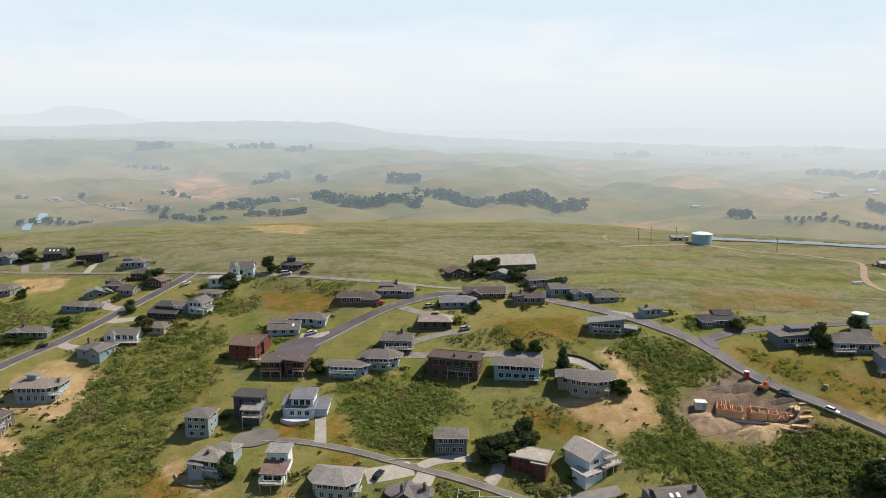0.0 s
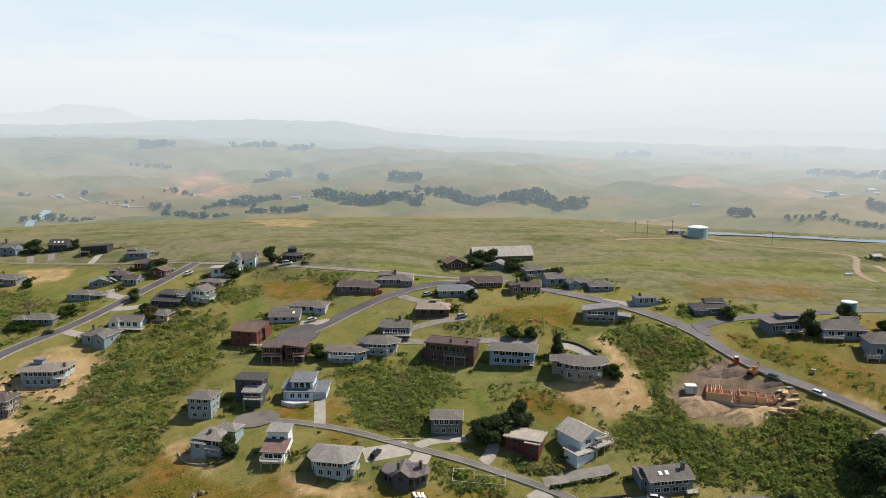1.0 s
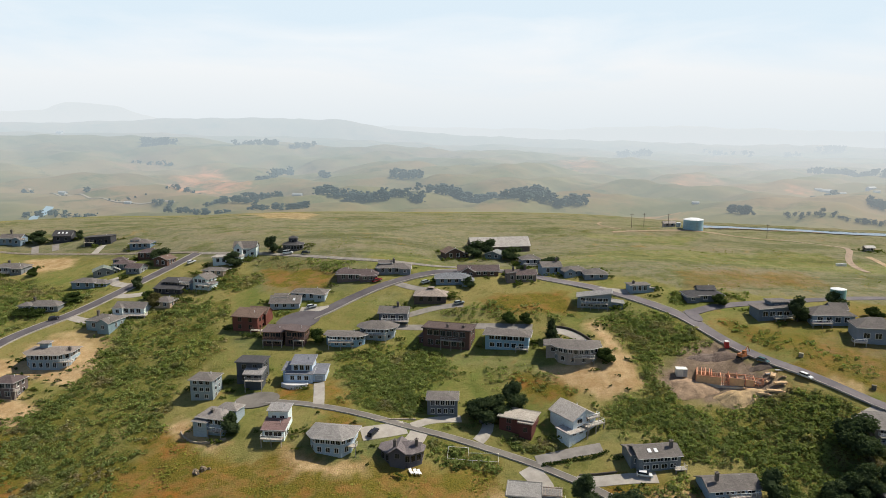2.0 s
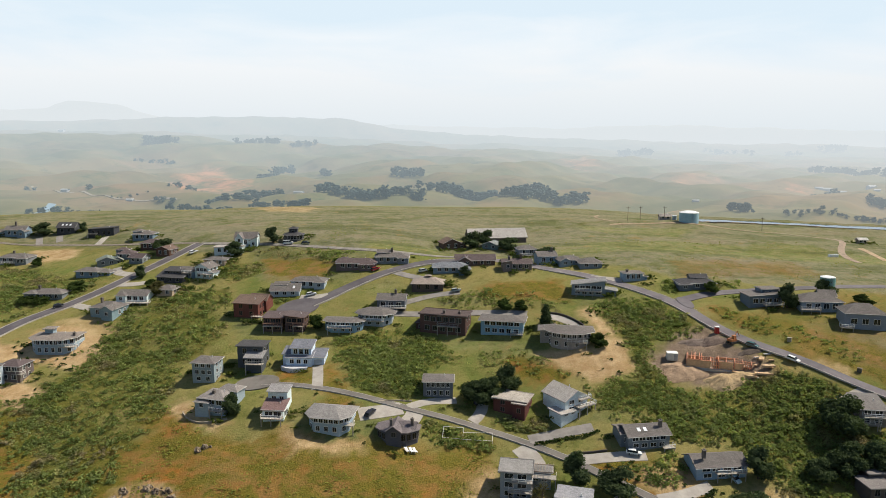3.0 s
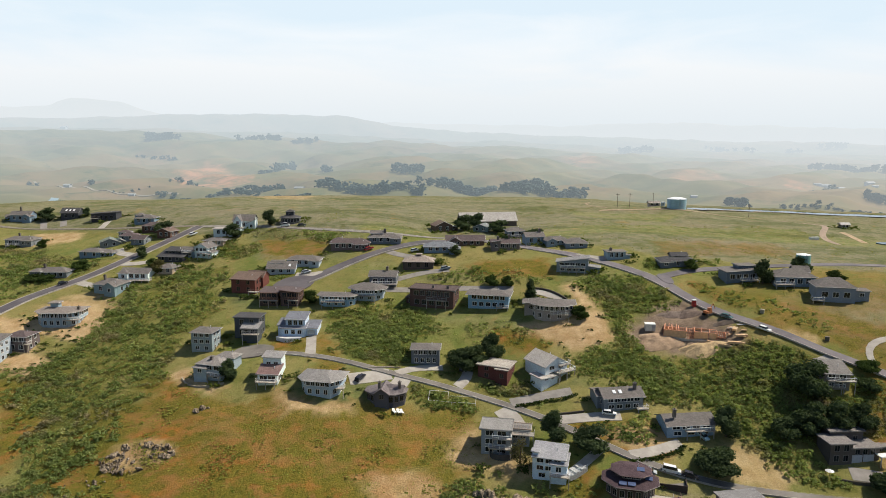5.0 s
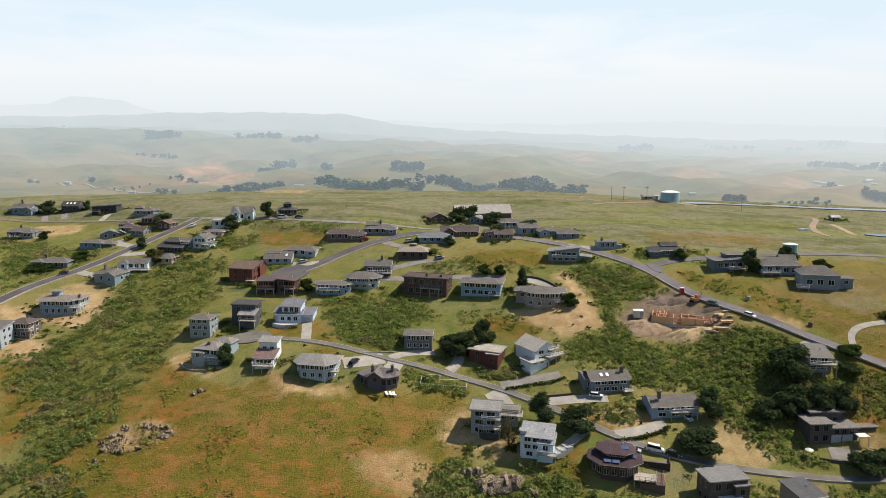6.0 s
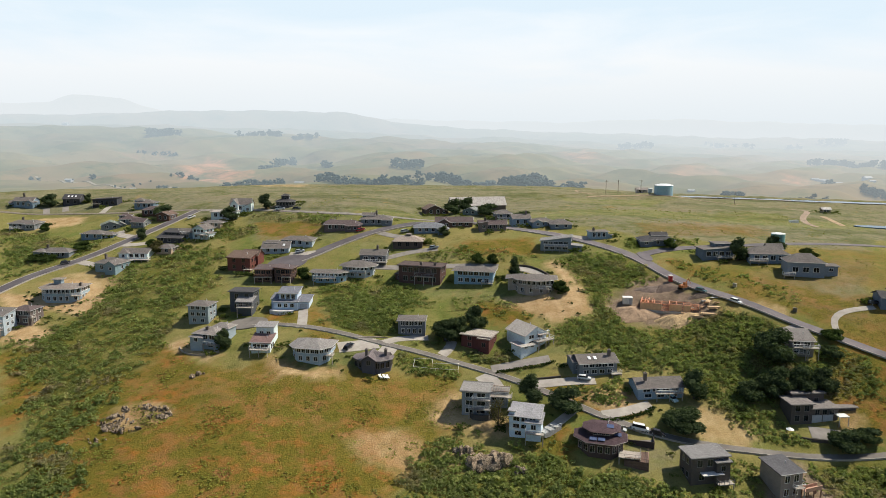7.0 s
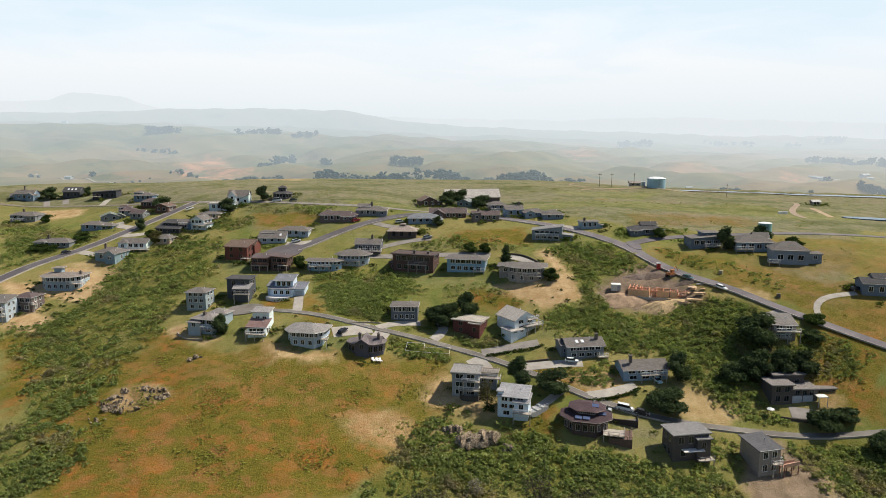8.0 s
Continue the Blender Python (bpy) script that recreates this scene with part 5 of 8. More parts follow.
garage_door(white_house, pose(5.6, -0.63, 0.1), 2.6, 2.2, (0.42, 0.46, 0.52))
curve = [(-6.2 + 8.6 * k / 10, -2.4 - 1.6 * math.sin(math.pi * k / 10) - 0.8 * k / 10) for k in range(11)]
part("terrace", Mesh().prism(curve + [(2.4, -1.5), (-6.2, -1.5)], -2.0, 0.45), concrete((0.6, 0.6, 0.62)), white_house, "pale terrace with a curved wall")
house(-31.4, 178.4, 13.2, 5.2, 2.6, "hip", (0.36, 0.41, 0.46), (0.30, 0.285, 0.275), "large pale-blue two-storey house with many white windows", yaw=10, d=12, rows=2, n=8, ww=1.1, poly="bay", side="r", decks=[(4.9, 8.4, 2.6, 1.8, 3.6)], over=0.9)
dark_house = house(-11.8, 176.5, 12.6, 4.1, 1.6, "hip", (0.10, 0.088, 0.10), (0.20, 0.175, 0.18), "dark brown-purple house with crossing gable roofs", yaw=8, d=10, rows=1, n=3, ww=1.0, trim=(0.16, 0.14, 0.14), poly="oct", wings=[(-0.6, -0.6, 4.6, 9, 4.3, "gable_y", 2.0), (3.0, 2, 5, 6, 4.2, "gable_x", 1.8)], chimneys=[(-1.6, 1.4, 6.4), (4.6, 4, 6.0)])
tall = house(-47.4, 183.8, 6.8, 3.4, 2.0, "shed_f", WHITE, (0.25, 0.165, 0.155), "tall narrow white house with a red-brown roof and deck", yaw=6, d=6, rows=1, n=2, ww=2.0, side="r", decks=[(-3.4, 3.4, 1.6, 2.2)], wings=[(0, 5.4, 6.4, 5, 7.2, "shed_f", 0.8, 0.0, (0.26, 0.25, 0.25))])
house(-0.2, 196.9, 10.0, 5.4, 1.0, "hip", (0.14, 0.14, 0.15), R_GREY, "dark grey two-storey house with paired white windows", yaw=2, d=9, rows=2, n=5, ww=0.9, over=0.4)
house(20.9, 190.3, 11.0, 4.5, 0.6, "flat", (0.12, 0.045, 0.042), (0.46, 0.42, 0.37), "dark red flat-roofed house with a pale roof", yaw=24, d=9, rows=2, n=2, trim=(0.2, 0.1, 0.1), side="r", wings=[(3.6, -1.2, 4.2, 6, 4.2, "flat", 0.5)])
chalet = house(40.2, 187.8, 9.6, 4.0, 3.2, "gable_y", (0.70, 0.70, 0.68), (0.50, 0.46, 0.42), "white house with a big pale gable roof, balconies and terraces", yaw=-32, d=13, rows=2, n=2, ww=1.6, wings=[(-4.2, -1.4, 7.0, 7, 1.0, "flat", 0.5)], decks=[(-1.0, 6.4, 2.0, 2.4), (0.6, 5.2, 3.8, 1.4)], dz=0.8)
house(57.0, 172.1, 13.0, 3.9, 2.1, "gable_x", (0.19, 0.195, 0.20), R_GREY, "grey gabled house with skylights and a dark chimney", yaw=-8, d=10, rows=2, n=5, ww=1.3, wings=[(-6.4, 2.6, 3.0, 8, 3.8, "gable_x", 1.0)], lights=[(-2.6, 2.4, 5.7, 24), (-0.6, 2.4, 5.7, 24)], chimneys=[(4.6, 3.4, 6.0)], decks=[(4.0, 7.6, 0.7, 1.8)])
curved = house(19.6, 159.7, 8.6, 7.4, 0.7, "flat", (0.30, 0.30, 0.31), (0.30, 0.29, 0.28), "tall grey three-level house with a curved lower deck", yaw=10, d=9, rows=3, n=3, ww=2.0, decks=[(-2.0, 4.8, 2.6, 1.6), (-1.0, 4.8, 5.4, 1.4)], wings=[(6.8, 4.0, 6.0, 5, 6.4, "flat", 0.4)])
deck(curved, 4.0, 10.2, 3.2, 5.6, 2.2, (0.6, 0.58, 0.55))
twin = house(32.4, 149.9, 8.8, 6.3, 1.6, "shed_f", (0.62, 0.66, 0.70), (0.36, 0.36, 0.38), "white-blue three-storey house with twin sloping roofs", yaw=16, d=8, rows=3, n=3, ww=1.4, side="r", wings=[(-3.9, 0.6, 1.6, 2, 7.4, "flat", 0.4), (2.9, -0.9, 4.4, 6, 5.2, "shed_f", 1.5)], decks=[(0.6, 6.2, 2.6, 1.6, -0.9)])
house(72.8, 162.0, 15.0, 3.4, 2.3, "gable_x", (0.27, 0.33, 0.40), R_GREY, "blue-grey gabled house with a recessed balcony", yaw=-6, d=10, rows=2, n=4, ww=1.8, decks=[(-2.0, 6.8, 2.0, 1.4)], chimneys=[(-4.6, 2.6, 6.2)])
arcs = [math.pi * (1.0 + i / 9.0) for i in range(10)]
ring = [(c * math.cos(a), e * math.sin(a), z) for a in arcs for c, e, z in ((3.2, 1.9, -0.6), (3.0, 1.75, -0.6), (3.0, 1.75, 1.0), (3.2, 1.9, 1.0))]
low_deck = Mesh().add(ring, [(4 * i + k, 4 * i + (k + 1) % 4, 4 * i + 4 + (k + 1) % 4, 4 * i + 4 + k) for i in range(9) for k in range(4)] + [(0, 3, 2, 1), (36, 37, 38, 39)])
rail_ob = part("curved_terrace", low_deck, paint((0.06, 0.06, 0.065)), curved, "dark curved terrace parapet")
rail_ob.matrix_basis = pose(1.6, -0.1, 0)
pergola = part("pergola", Mesh().box(4.4, 1.6, 7.0, 9.6, 1.75, 7.2), wood((0.30, 0.24, 0.20)), curved, "weathered timber roof pergola")
part("beam", Mesh().box(4.4, 5.6, 7.0, 9.6, 5.75, 7.2), wood((0.30, 0.24, 0.20)), pergola)
for i in range(8):
    part("rafter", Mesh().box(4.5 + i * 0.7, 1.2, 7.2, 4.6 + i * 0.7, 6.1, 7.36), wood((0.30, 0.24, 0.20)), pergola)
octa = house(50.9, 140.9, 12.8, 4.6, 1.2, "hip", (0.075, 0.055, 0.055), (0.078, 0.052, 0.060), "brown many-sided house with tiered roofs and solar panels", yaw=14, d=12, rows=1, n=6, ww=1.1, poly="oct", decks=[(5.2, 11.4, 1.4, 4.2, 4.0)], over=0.9, trim=(0.38, 0.34, 0.31))
volume(octa, 0.2, 2.6, 7.6, 6.0, 6.3, "hip", 1.0, (0.10, 0.07, 0.065), (0.078, 0.052, 0.060), 0, 0.9, POLY_OCT, fascia=(0.16, 0.11, 0.10))
window_row(octa, (0.2, 2.6, 7.6, 6.0), "f", 5.3, 4, 0.9, 0.8, (0.45, 0.4, 0.36), -0.28, 0.28)
for sx, sy, sz, ti in ((-1.8, 0.6, 4.95, 12), (0.3, 0.6, 4.95, 12), (2.4, 4.6, 7.0, 14), (4.4, 4.0, 5.1, 10)):
    pn = part("solar_panel", Mesh().box(-0.9, -0.7, 0, 0.9, 0.7, 0.07), paint((0.09, 0.12, 0.22), 0.12), octa, "blue-black solar panel")
    pn.matrix_basis = pose(sx, sy, sz, ti, 0, 0)
part("motor_court", Mesh().box(3.5, 6.5, -1.0, 13.6, 12.0, 2.2), concrete((0.20, 0.185, 0.18)), octa, "walled concrete parking court")
part("parapet", Mesh().box(3.4, 6.3, -1.0, 13.8, 6.5, 3.0).box(13.6, 6.5, -1.0, 13.8, 12.0, 3.0), wood((0.055, 0.042, 0.040)), octa, "dark stained timber parapet")
part("terrace", Mesh().box(6.2, -1.0, -2.0, 12.2, 5.6, 0.7), wood((0.13, 0.085, 0.07)), octa, "dark brown timber terrace")
for i in range(6):
    part("terrace_post", Mesh().box(6.3 + i * 1.15, -0.98, 0.7, 6.42 + i * 1.15, -0.86, 1.6), wood((0.22, 0.14, 0.11)), octa)
part("terrace_rail", Mesh().box(6.2, -1.0, 1.5, 12.2, -0.88, 1.62).box(12.08, -1.0, 1.5, 12.2, 5.6, 1.62), wood((0.30, 0.19, 0.15)), octa)
box = house(76.6, 133.8, 10.8, 7.4, 0.3, "flat", (0.085, 0.08, 0.08), (0.25, 0.245, 0.245), "dark timber house with a stepped grey roof and white awning", yaw=-9, d=8, rows=2, n=3, trim=(0.2, 0.2, 0.2), side="l", wings=[(3.4, -1.0, 4.0, 5, 6.2, "flat", 0.3)], decks=[(1.5, 6.2, 0.8, 2.4)])
part("awning", Mesh().box(-2.6, -1.9, 3.1, 3.0, -0.02, 3.25), paint((0.7, 0.68, 0.66)), box, "white flat awning over the terrace")
house(95.4, 130.6, 6.8, 7.2, 0.9, "shed_f", (0.27, 0.255, 0.24), (0.12, 0.12, 0.13), "grey timber house with a dark sloping roof and timber stair", yaw=-14, d=10, rows=2, n=2, side="r", wings=[(4.0, 2.0, 2.2, 5, 3.6, "shed_r", 0.8)], decks=[(0.4, 3.6, 3.4, 1.2)])

# the big barn below the crest
barn = house(28.8, 332.0, 32.0, 3.8, 5.0, "gable_x", (0.12, 0.105, 0.10), (0.50, 0.47, 0.44), "long weathered barn with a pale metal roof", yaw=-8, d=14, rows=1, n=3, trim=(0.2, 0.18, 0.17), dz=-1.4, category="barn")

# timber stair and deck beside the dark-roofed house
stair = new("timber_stair")
stair.matrix_basis = pose(101.0, 131.6, land_at(101.0, 131.6), 0, 0, 20)
tagged(stair, "reddish timber walkway with railing on tall posts", "walkway")
part("deck", Mesh().box(-2.6, -0.8, 2.2, 2.6, 0.8, 2.4), wood((0.46, 0.28, 0.21)), stair)
for sy in (-0.76, 0.76):
    part("railing", Mesh().box(-2.6, sy - 0.05, 2.4, 2.6, sy + 0.05, 3.2), wood((0.48, 0.30, 0.22)), stair)
    for sx in (-2.3, 0.0, 2.3):
        part("post", Mesh().box(sx - 0.1, sy - 0.1, -1.5, sx + 0.1, sy + 0.1, 2.2), wood((0.2, 0.11, 0.08)), stair)


# ---- ground: one sheet to the horizon ----
def axis(lo, hi, step, far_lo, far_hi, growth=1.16):
    mid = list(np.arange(lo, hi + step / 2, step))
    out, s, p = [], step, hi
    while p < far_hi:
        s *= growth
        p = min(far_hi, p + s)
        out.append(p)
    back, s, p = [], step, lo
    while p > far_lo:
        s *= growth
        p = max(far_lo, p - s)
        back.append(p)
    return np.array(back[::-1] + mid + out)


gx, gy = axis(-255, 255, 1.6, -4900, 4900), axis(100, 470, 1.4, -600, 4900)
XX, YY = np.meshgrid(gx, gy)
xs, ys = XX.ravel(), YY.ravel()
near = (np.abs(xs) < 300) & (ys > 60) & (ys < 520)
rough = np.where(near, 0.35 * wobble(xs, ys, 6.0, 2.0) + 0.16 * wobble(xs, ys, 2.2, 5.0), 0)
level = np.where(clear_of_built(xs, ys, 1.5), 1.0, 0.0) if ROADS else 1.0
verts = np.stack([xs, ys, land(xs, ys) + rough * level - 0.05], 1)
idx = np.arange(len(xs)).reshape(len(gy), len(gx))
faces = np.stack([idx[:-1, :-1], idx[:-1, 1:], idx[1:, 1:], idx[1:, :-1]], -1).reshape(-1, 4)
g_mesh = array_mesh("ground", verts, faces, ground_material(), True)
for kind in REGIONS:
    layer = g_mesh.attributes.new(kind, "FLOAT", "POINT")
    val = np.zeros(len(xs))
    val[near] = cover(kind, xs[near], ys[near], 4.0 if kind in ("rust", "lawn", "straw") else 2.6)
    layer.data.foreach_set("value", np.clip(val, 0, 1).astype(np.float32))
tagged(new("ground", g_mesh), "rolling coastal grassland with straw, rust and bare soil patches", "ground", kind="structure")


# ---- the valley and the hazy ranges beyond the crest ----
EYE_X, EYE_Y, EYE_Z = -3.7, 15.8, 112.3
F_PIX = 784 / math.tan(radians(33.0))


def bearing_row(y_of_x):
    """Height angle of a range's crest against its bearing."""
    return np.array([math.atan((x - 784) / F_PIX) for x, _ in y_of_x]), np.array([math.tan(radians(-9.52) + math.atan((441 - y) / F_PIX)) for _, y in y_of_x])


RANGES = []      # distance, breadth, crest
RANGES.append((2300, 420, [(-700, 330), (0, 312), (200, 318), (330, 325), (430, 345), (560, 318), (700, 302), (900, 300), (1050, 318), (1200, 338), (1400, 352), (1568, 360), (2300, 360)]))
RANGES.append((3150, 480, [(-700, 245), (0, 243), (150, 246), (300, 248), (420, 256), (560, 262), (760, 268), (950, 276), (1100, 288), (1300, 300), (1450, 306), (1568, 312), (2300, 315)]))
RANGES.append((3900, 330, [(-700, 240), (0, 236), (300, 240), (600, 250), (800, 262), (920, 262), (1100, 274), (1300, 281), (1568, 289), (2300, 290)]))
RANGES.append((4400, 220, [(-700, 222), (0, 219), (150, 219), (280, 213), (420, 212), (600, 214), (690, 229), (770, 239), (900, 247), (1100, 254), (1300, 260), (1568, 266), (2300, 268)]))
RANGES.append((4750, 110, [(-700, 210), (0, 199), (60, 198), (100, 196), (112, 190), (128, 184), (140, 181), (152, 183), (172, 183), (196, 186), (222, 188), (240, 195), (268, 206), (360, 226), (700, 226), (1000, 232), (1200, 226), (1400, 235), (2300, 240)]))


def valley(ang, r):
    x, y = EYE_X + r * np.sin(ang), EYE_Y + r * np.cos(ang)
    z = -42 + 9 * wobble(x, y, 160.0, 1.0) - 6.0 * np.sin(ang * 5)
    for dist, breadth, crest in RANGES:
        a, s = bearing_row(crest)
        top = EYE_Z + dist * np.cos(ang) * np.interp(ang, a, s)
        if dist > 3800:
            top = top + 7 * wobble(x, y, 90.0, 3.0) + 4 * wobble(x, y, 33.0, 8.0)
        d = (r - dist) / breadth
        hump = np.exp(-d * d) * (1 + 0.10 * wobble(x, y, 190.0, dist * 0.01) * np.minimum(1, np.abs(d) * 2))
        z = z + np.maximum(top - z, 0) * hump
    fade = np.clip((4300 - r) / 1500, 0, 1)
    z = z + fade * (19 * wobble(x, y, 105.0, 4.0) + 7 * wobble(x, y, 42.0, 7.0))
    return x, y, z


def haze_material(name, near_colour, far_colour, patch):
    """Ground or wood of the distance; haze is painted on as emission growing with distance."""
    m = Nodes(name)
    big, mid = m.noise(0.0016, 4, 0.6), m.noise(0.007, 5, 0.65)
    col = m.mix(m.span(mid, 0.38, 0.64), near_colour, far_colour)
    col = m.mix(m.span(big, 0.50, 0.62, 0, 0.8), col, patch)
    col = m.mix(m.span(m.noise(0.0032, 5, 0.7), 0.54, 0.66, 0, 0.7), col, tone(near_colour, 0.6))
    col = m.mix(m.span(m.noise(0.011, 5, 0.7), 0.60, 0.68, 0, 0.6), col, (0.05, 0.065, 0.03))
    fields = m.n.new("ShaderNodeTexVoronoi")
    fields.inputs["Scale"].default_value = 0.0026
    m.l.new(m.geo.outputs["Position"], fields.inputs["Vector"])
    sep = m.n.new("ShaderNodeSeparateColor")
    m.l.new(fields.outputs["Color"], sep.inputs[0])
    col = m.mix(m.span(sep.outputs[0], 0.0, 1.0, 0.0, 0.45), col, tone(far_colour, 1.25))
    if name == "far_grass":
        col = m.mix(m.math("MULTIPLY", m.attr("bare"), m.span(m.noise(0.012, 5, 0.7), 0.38, 0.58)), col, (0.50, 0.26, 0.15))
        col = m.mix(m.span(m.noise(0.004, 6, 0.7, None, (1, 0.5, 1)), 0.50, 0.62, 0, 0.7), col, (0.24, 0.17, 0.09))
        col = m.mix(m.span(m.noise(0.0055, 6, 0.7), 0.56, 0.66, 0, 0.6), col, (0.07, 0.10, 0.045))
    m.done(col, 0.95, 0.05)
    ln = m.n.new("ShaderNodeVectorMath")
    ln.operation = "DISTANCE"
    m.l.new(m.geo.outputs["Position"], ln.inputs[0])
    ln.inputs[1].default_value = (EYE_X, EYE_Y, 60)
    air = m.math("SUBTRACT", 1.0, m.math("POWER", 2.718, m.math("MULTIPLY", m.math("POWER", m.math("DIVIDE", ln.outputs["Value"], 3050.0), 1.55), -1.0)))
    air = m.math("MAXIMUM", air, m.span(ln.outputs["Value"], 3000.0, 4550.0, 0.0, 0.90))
    haze_glow = m.n.new("ShaderNodeEmission")
    haze_glow.inputs["Strength"].default_value = 1.0
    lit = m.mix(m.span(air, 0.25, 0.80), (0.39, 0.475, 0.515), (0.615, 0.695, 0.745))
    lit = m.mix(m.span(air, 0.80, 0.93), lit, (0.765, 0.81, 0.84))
    # the painted haze pales towards the sun's side
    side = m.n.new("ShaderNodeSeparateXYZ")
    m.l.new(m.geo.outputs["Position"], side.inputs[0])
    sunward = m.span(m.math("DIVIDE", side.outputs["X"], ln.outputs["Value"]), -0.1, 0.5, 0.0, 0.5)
    m.l.new(m.mix(sunward, lit, (0.745, 0.79, 0.815)), haze_glow.inputs["Color"])
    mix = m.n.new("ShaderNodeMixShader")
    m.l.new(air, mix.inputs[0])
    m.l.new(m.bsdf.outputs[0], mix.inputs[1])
    m.l.new(haze_glow.outputs[0], mix.inputs[2])
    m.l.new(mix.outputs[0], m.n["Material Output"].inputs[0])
    return m.mat


ang_, r_ = np.meshgrid(np.linspace(-1.15, 1.15, 420), np.concatenate([np.linspace(640, 2800, 130), np.linspace(2815, 4890, 140)]))
bx, by, bz = valley(ang_.ravel(), r_.ravel())
rows_, cols_ = ang_.shape
idx = np.arange(rows_ * cols_).reshape(rows_, cols_)
faces = np.stack([idx[:-1, :-1], idx[:-1, 1:], idx[1:, 1:], idx[1:, :-1]], -1).reshape(-1, 4)
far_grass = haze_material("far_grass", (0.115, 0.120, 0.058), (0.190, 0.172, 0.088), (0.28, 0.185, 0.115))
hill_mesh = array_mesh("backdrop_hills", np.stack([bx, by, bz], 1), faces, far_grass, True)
REGIONS["bare"] = []      # slopes of bare reddish soil in the valley
region("bare", 1.0, [(-826, 2347), (-780, 2390), (-499, 1821), (-513, 1767), (-629, 1620), (-782, 1895)])
region("bare", 0.8, [(482, 2830), (642, 3032), (585, 2571), (443, 2380)])
region("bare", 0.7, [(743, 2221), (946, 2357), (860, 2061), (640, 1869)])
region("bare", 0.8, [(338, 1353), (453, 1299), (442, 1214), (301, 1170)])
region("bare", 1.0, [(979, 1926), (1015, 1934), (979, 1810), (939, 1791)])
hill_mesh.attributes.new("bare", "FLOAT", "POINT").data.foreach_set("value", np.clip(cover("bare", bx, by, 25.0), 0, 1).astype(np.float32))
hills = new("backdrop_hills", hill_mesh)
tagged(hills, "hazy green valley and rolling hill ranges in the distance", "hills", kind="structure")




# ---- shrubs ----
def ico(level):
    bm = bmesh.new()
    bmesh.ops.create_icosphere(bm, subdivisions=level, radius=1.0)
    v = np.array([tuple(p.co) for p in bm.verts])
    f = np.array([[q.index for q in t.verts] for t in bm.faces])
    bm.free()
    return v, f


ICO1, ICO2 = ico(1), ico(2)
rng = np.random.default_rng(7)


def clumps(centres, radii, flat, base, jag=0.28, variants=12):
    """Leafy lumps of uneven outline as one array mesh."""
    bv, bf = base
    shapes = []
    for k in range(variants):
        v = bv * (1 + jag * rng.standard_normal((len(bv), 1)))
        shapes.append(v)
    shapes = np.array(shapes)
    n = len(centres)
    pick = rng.integers(0, variants, n)
    a = rng.uniform(0, 2 * math.pi, n)
    v = shapes[pick]
    c, s = np.cos(a)[:, None], np.sin(a)[:, None]
    x, y, z = v[..., 0] * c - v[..., 1] * s, v[..., 0] * s + v[..., 1] * c, v[..., 2] * np.broadcast_to(flat, (n,))[:, None]
    out = np.stack([x, y, z], -1) * radii[:, None, None] + centres[:, None, :]
    faces = (bf[None] + (np.arange(n) * len(bv))[:, None, None]).reshape(-1, 3)
    return out.reshape(-1, 3), faces


def sprays(centres, radii, flat, blades=6, variants=24):
    """Loose sprays of leaf blades round each centre as one array mesh of quads."""
    shapes = []
    for _ in range(variants):
        quad = []
        for _ in range(blades):
            d = rng.normal(0, 1, 3)
            d[2] = abs(d[2]) * 0.9 + 0.15
            d /= np.linalg.norm(d)
            nrm = d + 0.45 * rng.normal(0, 1, 3)
            nrm /= np.linalg.norm(nrm)
            a = np.cross(nrm, rng.normal(0, 1, 3))
            a /= np.linalg.norm(a)
            b = np.cross(nrm, a)
            c, la, lb = d * rng.uniform(0.35, 0.85), rng.uniform(0.45, 0.75), rng.uniform(0.28, 0.45)
            quad += [c - a * la, c + b * lb, c + a * la, c - b * lb]
        shapes.append(quad)
    shapes = np.array(shapes)
    n, k = len(centres), 4 * blades
    v = shapes[rng.integers(0, variants, n)]
    ang = rng.uniform(0, 2 * math.pi, n)
    c, s = np.cos(ang)[:, None], np.sin(ang)[:, None]
    x, y, z = v[..., 0] * c - v[..., 1] * s, v[..., 0] * s + v[..., 1] * c, v[..., 2] * np.broadcast_to(flat, (n,))[:, None]
    out = np.stack([x, y, z], -1) * radii[:, None, None] + centres[:, None, :]
    return out.reshape(-1, 3), np.arange(n * k).reshape(-1, 4)


def scatter(kind, density, lo, hi, seed):
    """Points where a cover grows, clear of roads and houses."""
    r = np.random.default_rng(seed)
    n = int((hi[0] - lo[0]) * (hi[1] - lo[1]) * density)
    x, y = r.uniform(lo[0], hi[0], n), r.uniform(lo[1], hi[1], n)
    thick = cover(kind, x, y, 4.5)
    gap = 0.62 * fbm(x, y, 26.0, 3) + 0.38 * fbm(x, y, 7.0, 8)
    keep = (r.uniform(0, 1, n) < thick * np.clip((gap - 0.385 - 0.085 * np.clip((y - 205) / 35, 0, 1) * (x < -60)) * 8.0, 0.24 + 0.26 * (x > 8), 1.0)) & clear_of_built(x, y, 0.3)
    return x[keep], y[keep]


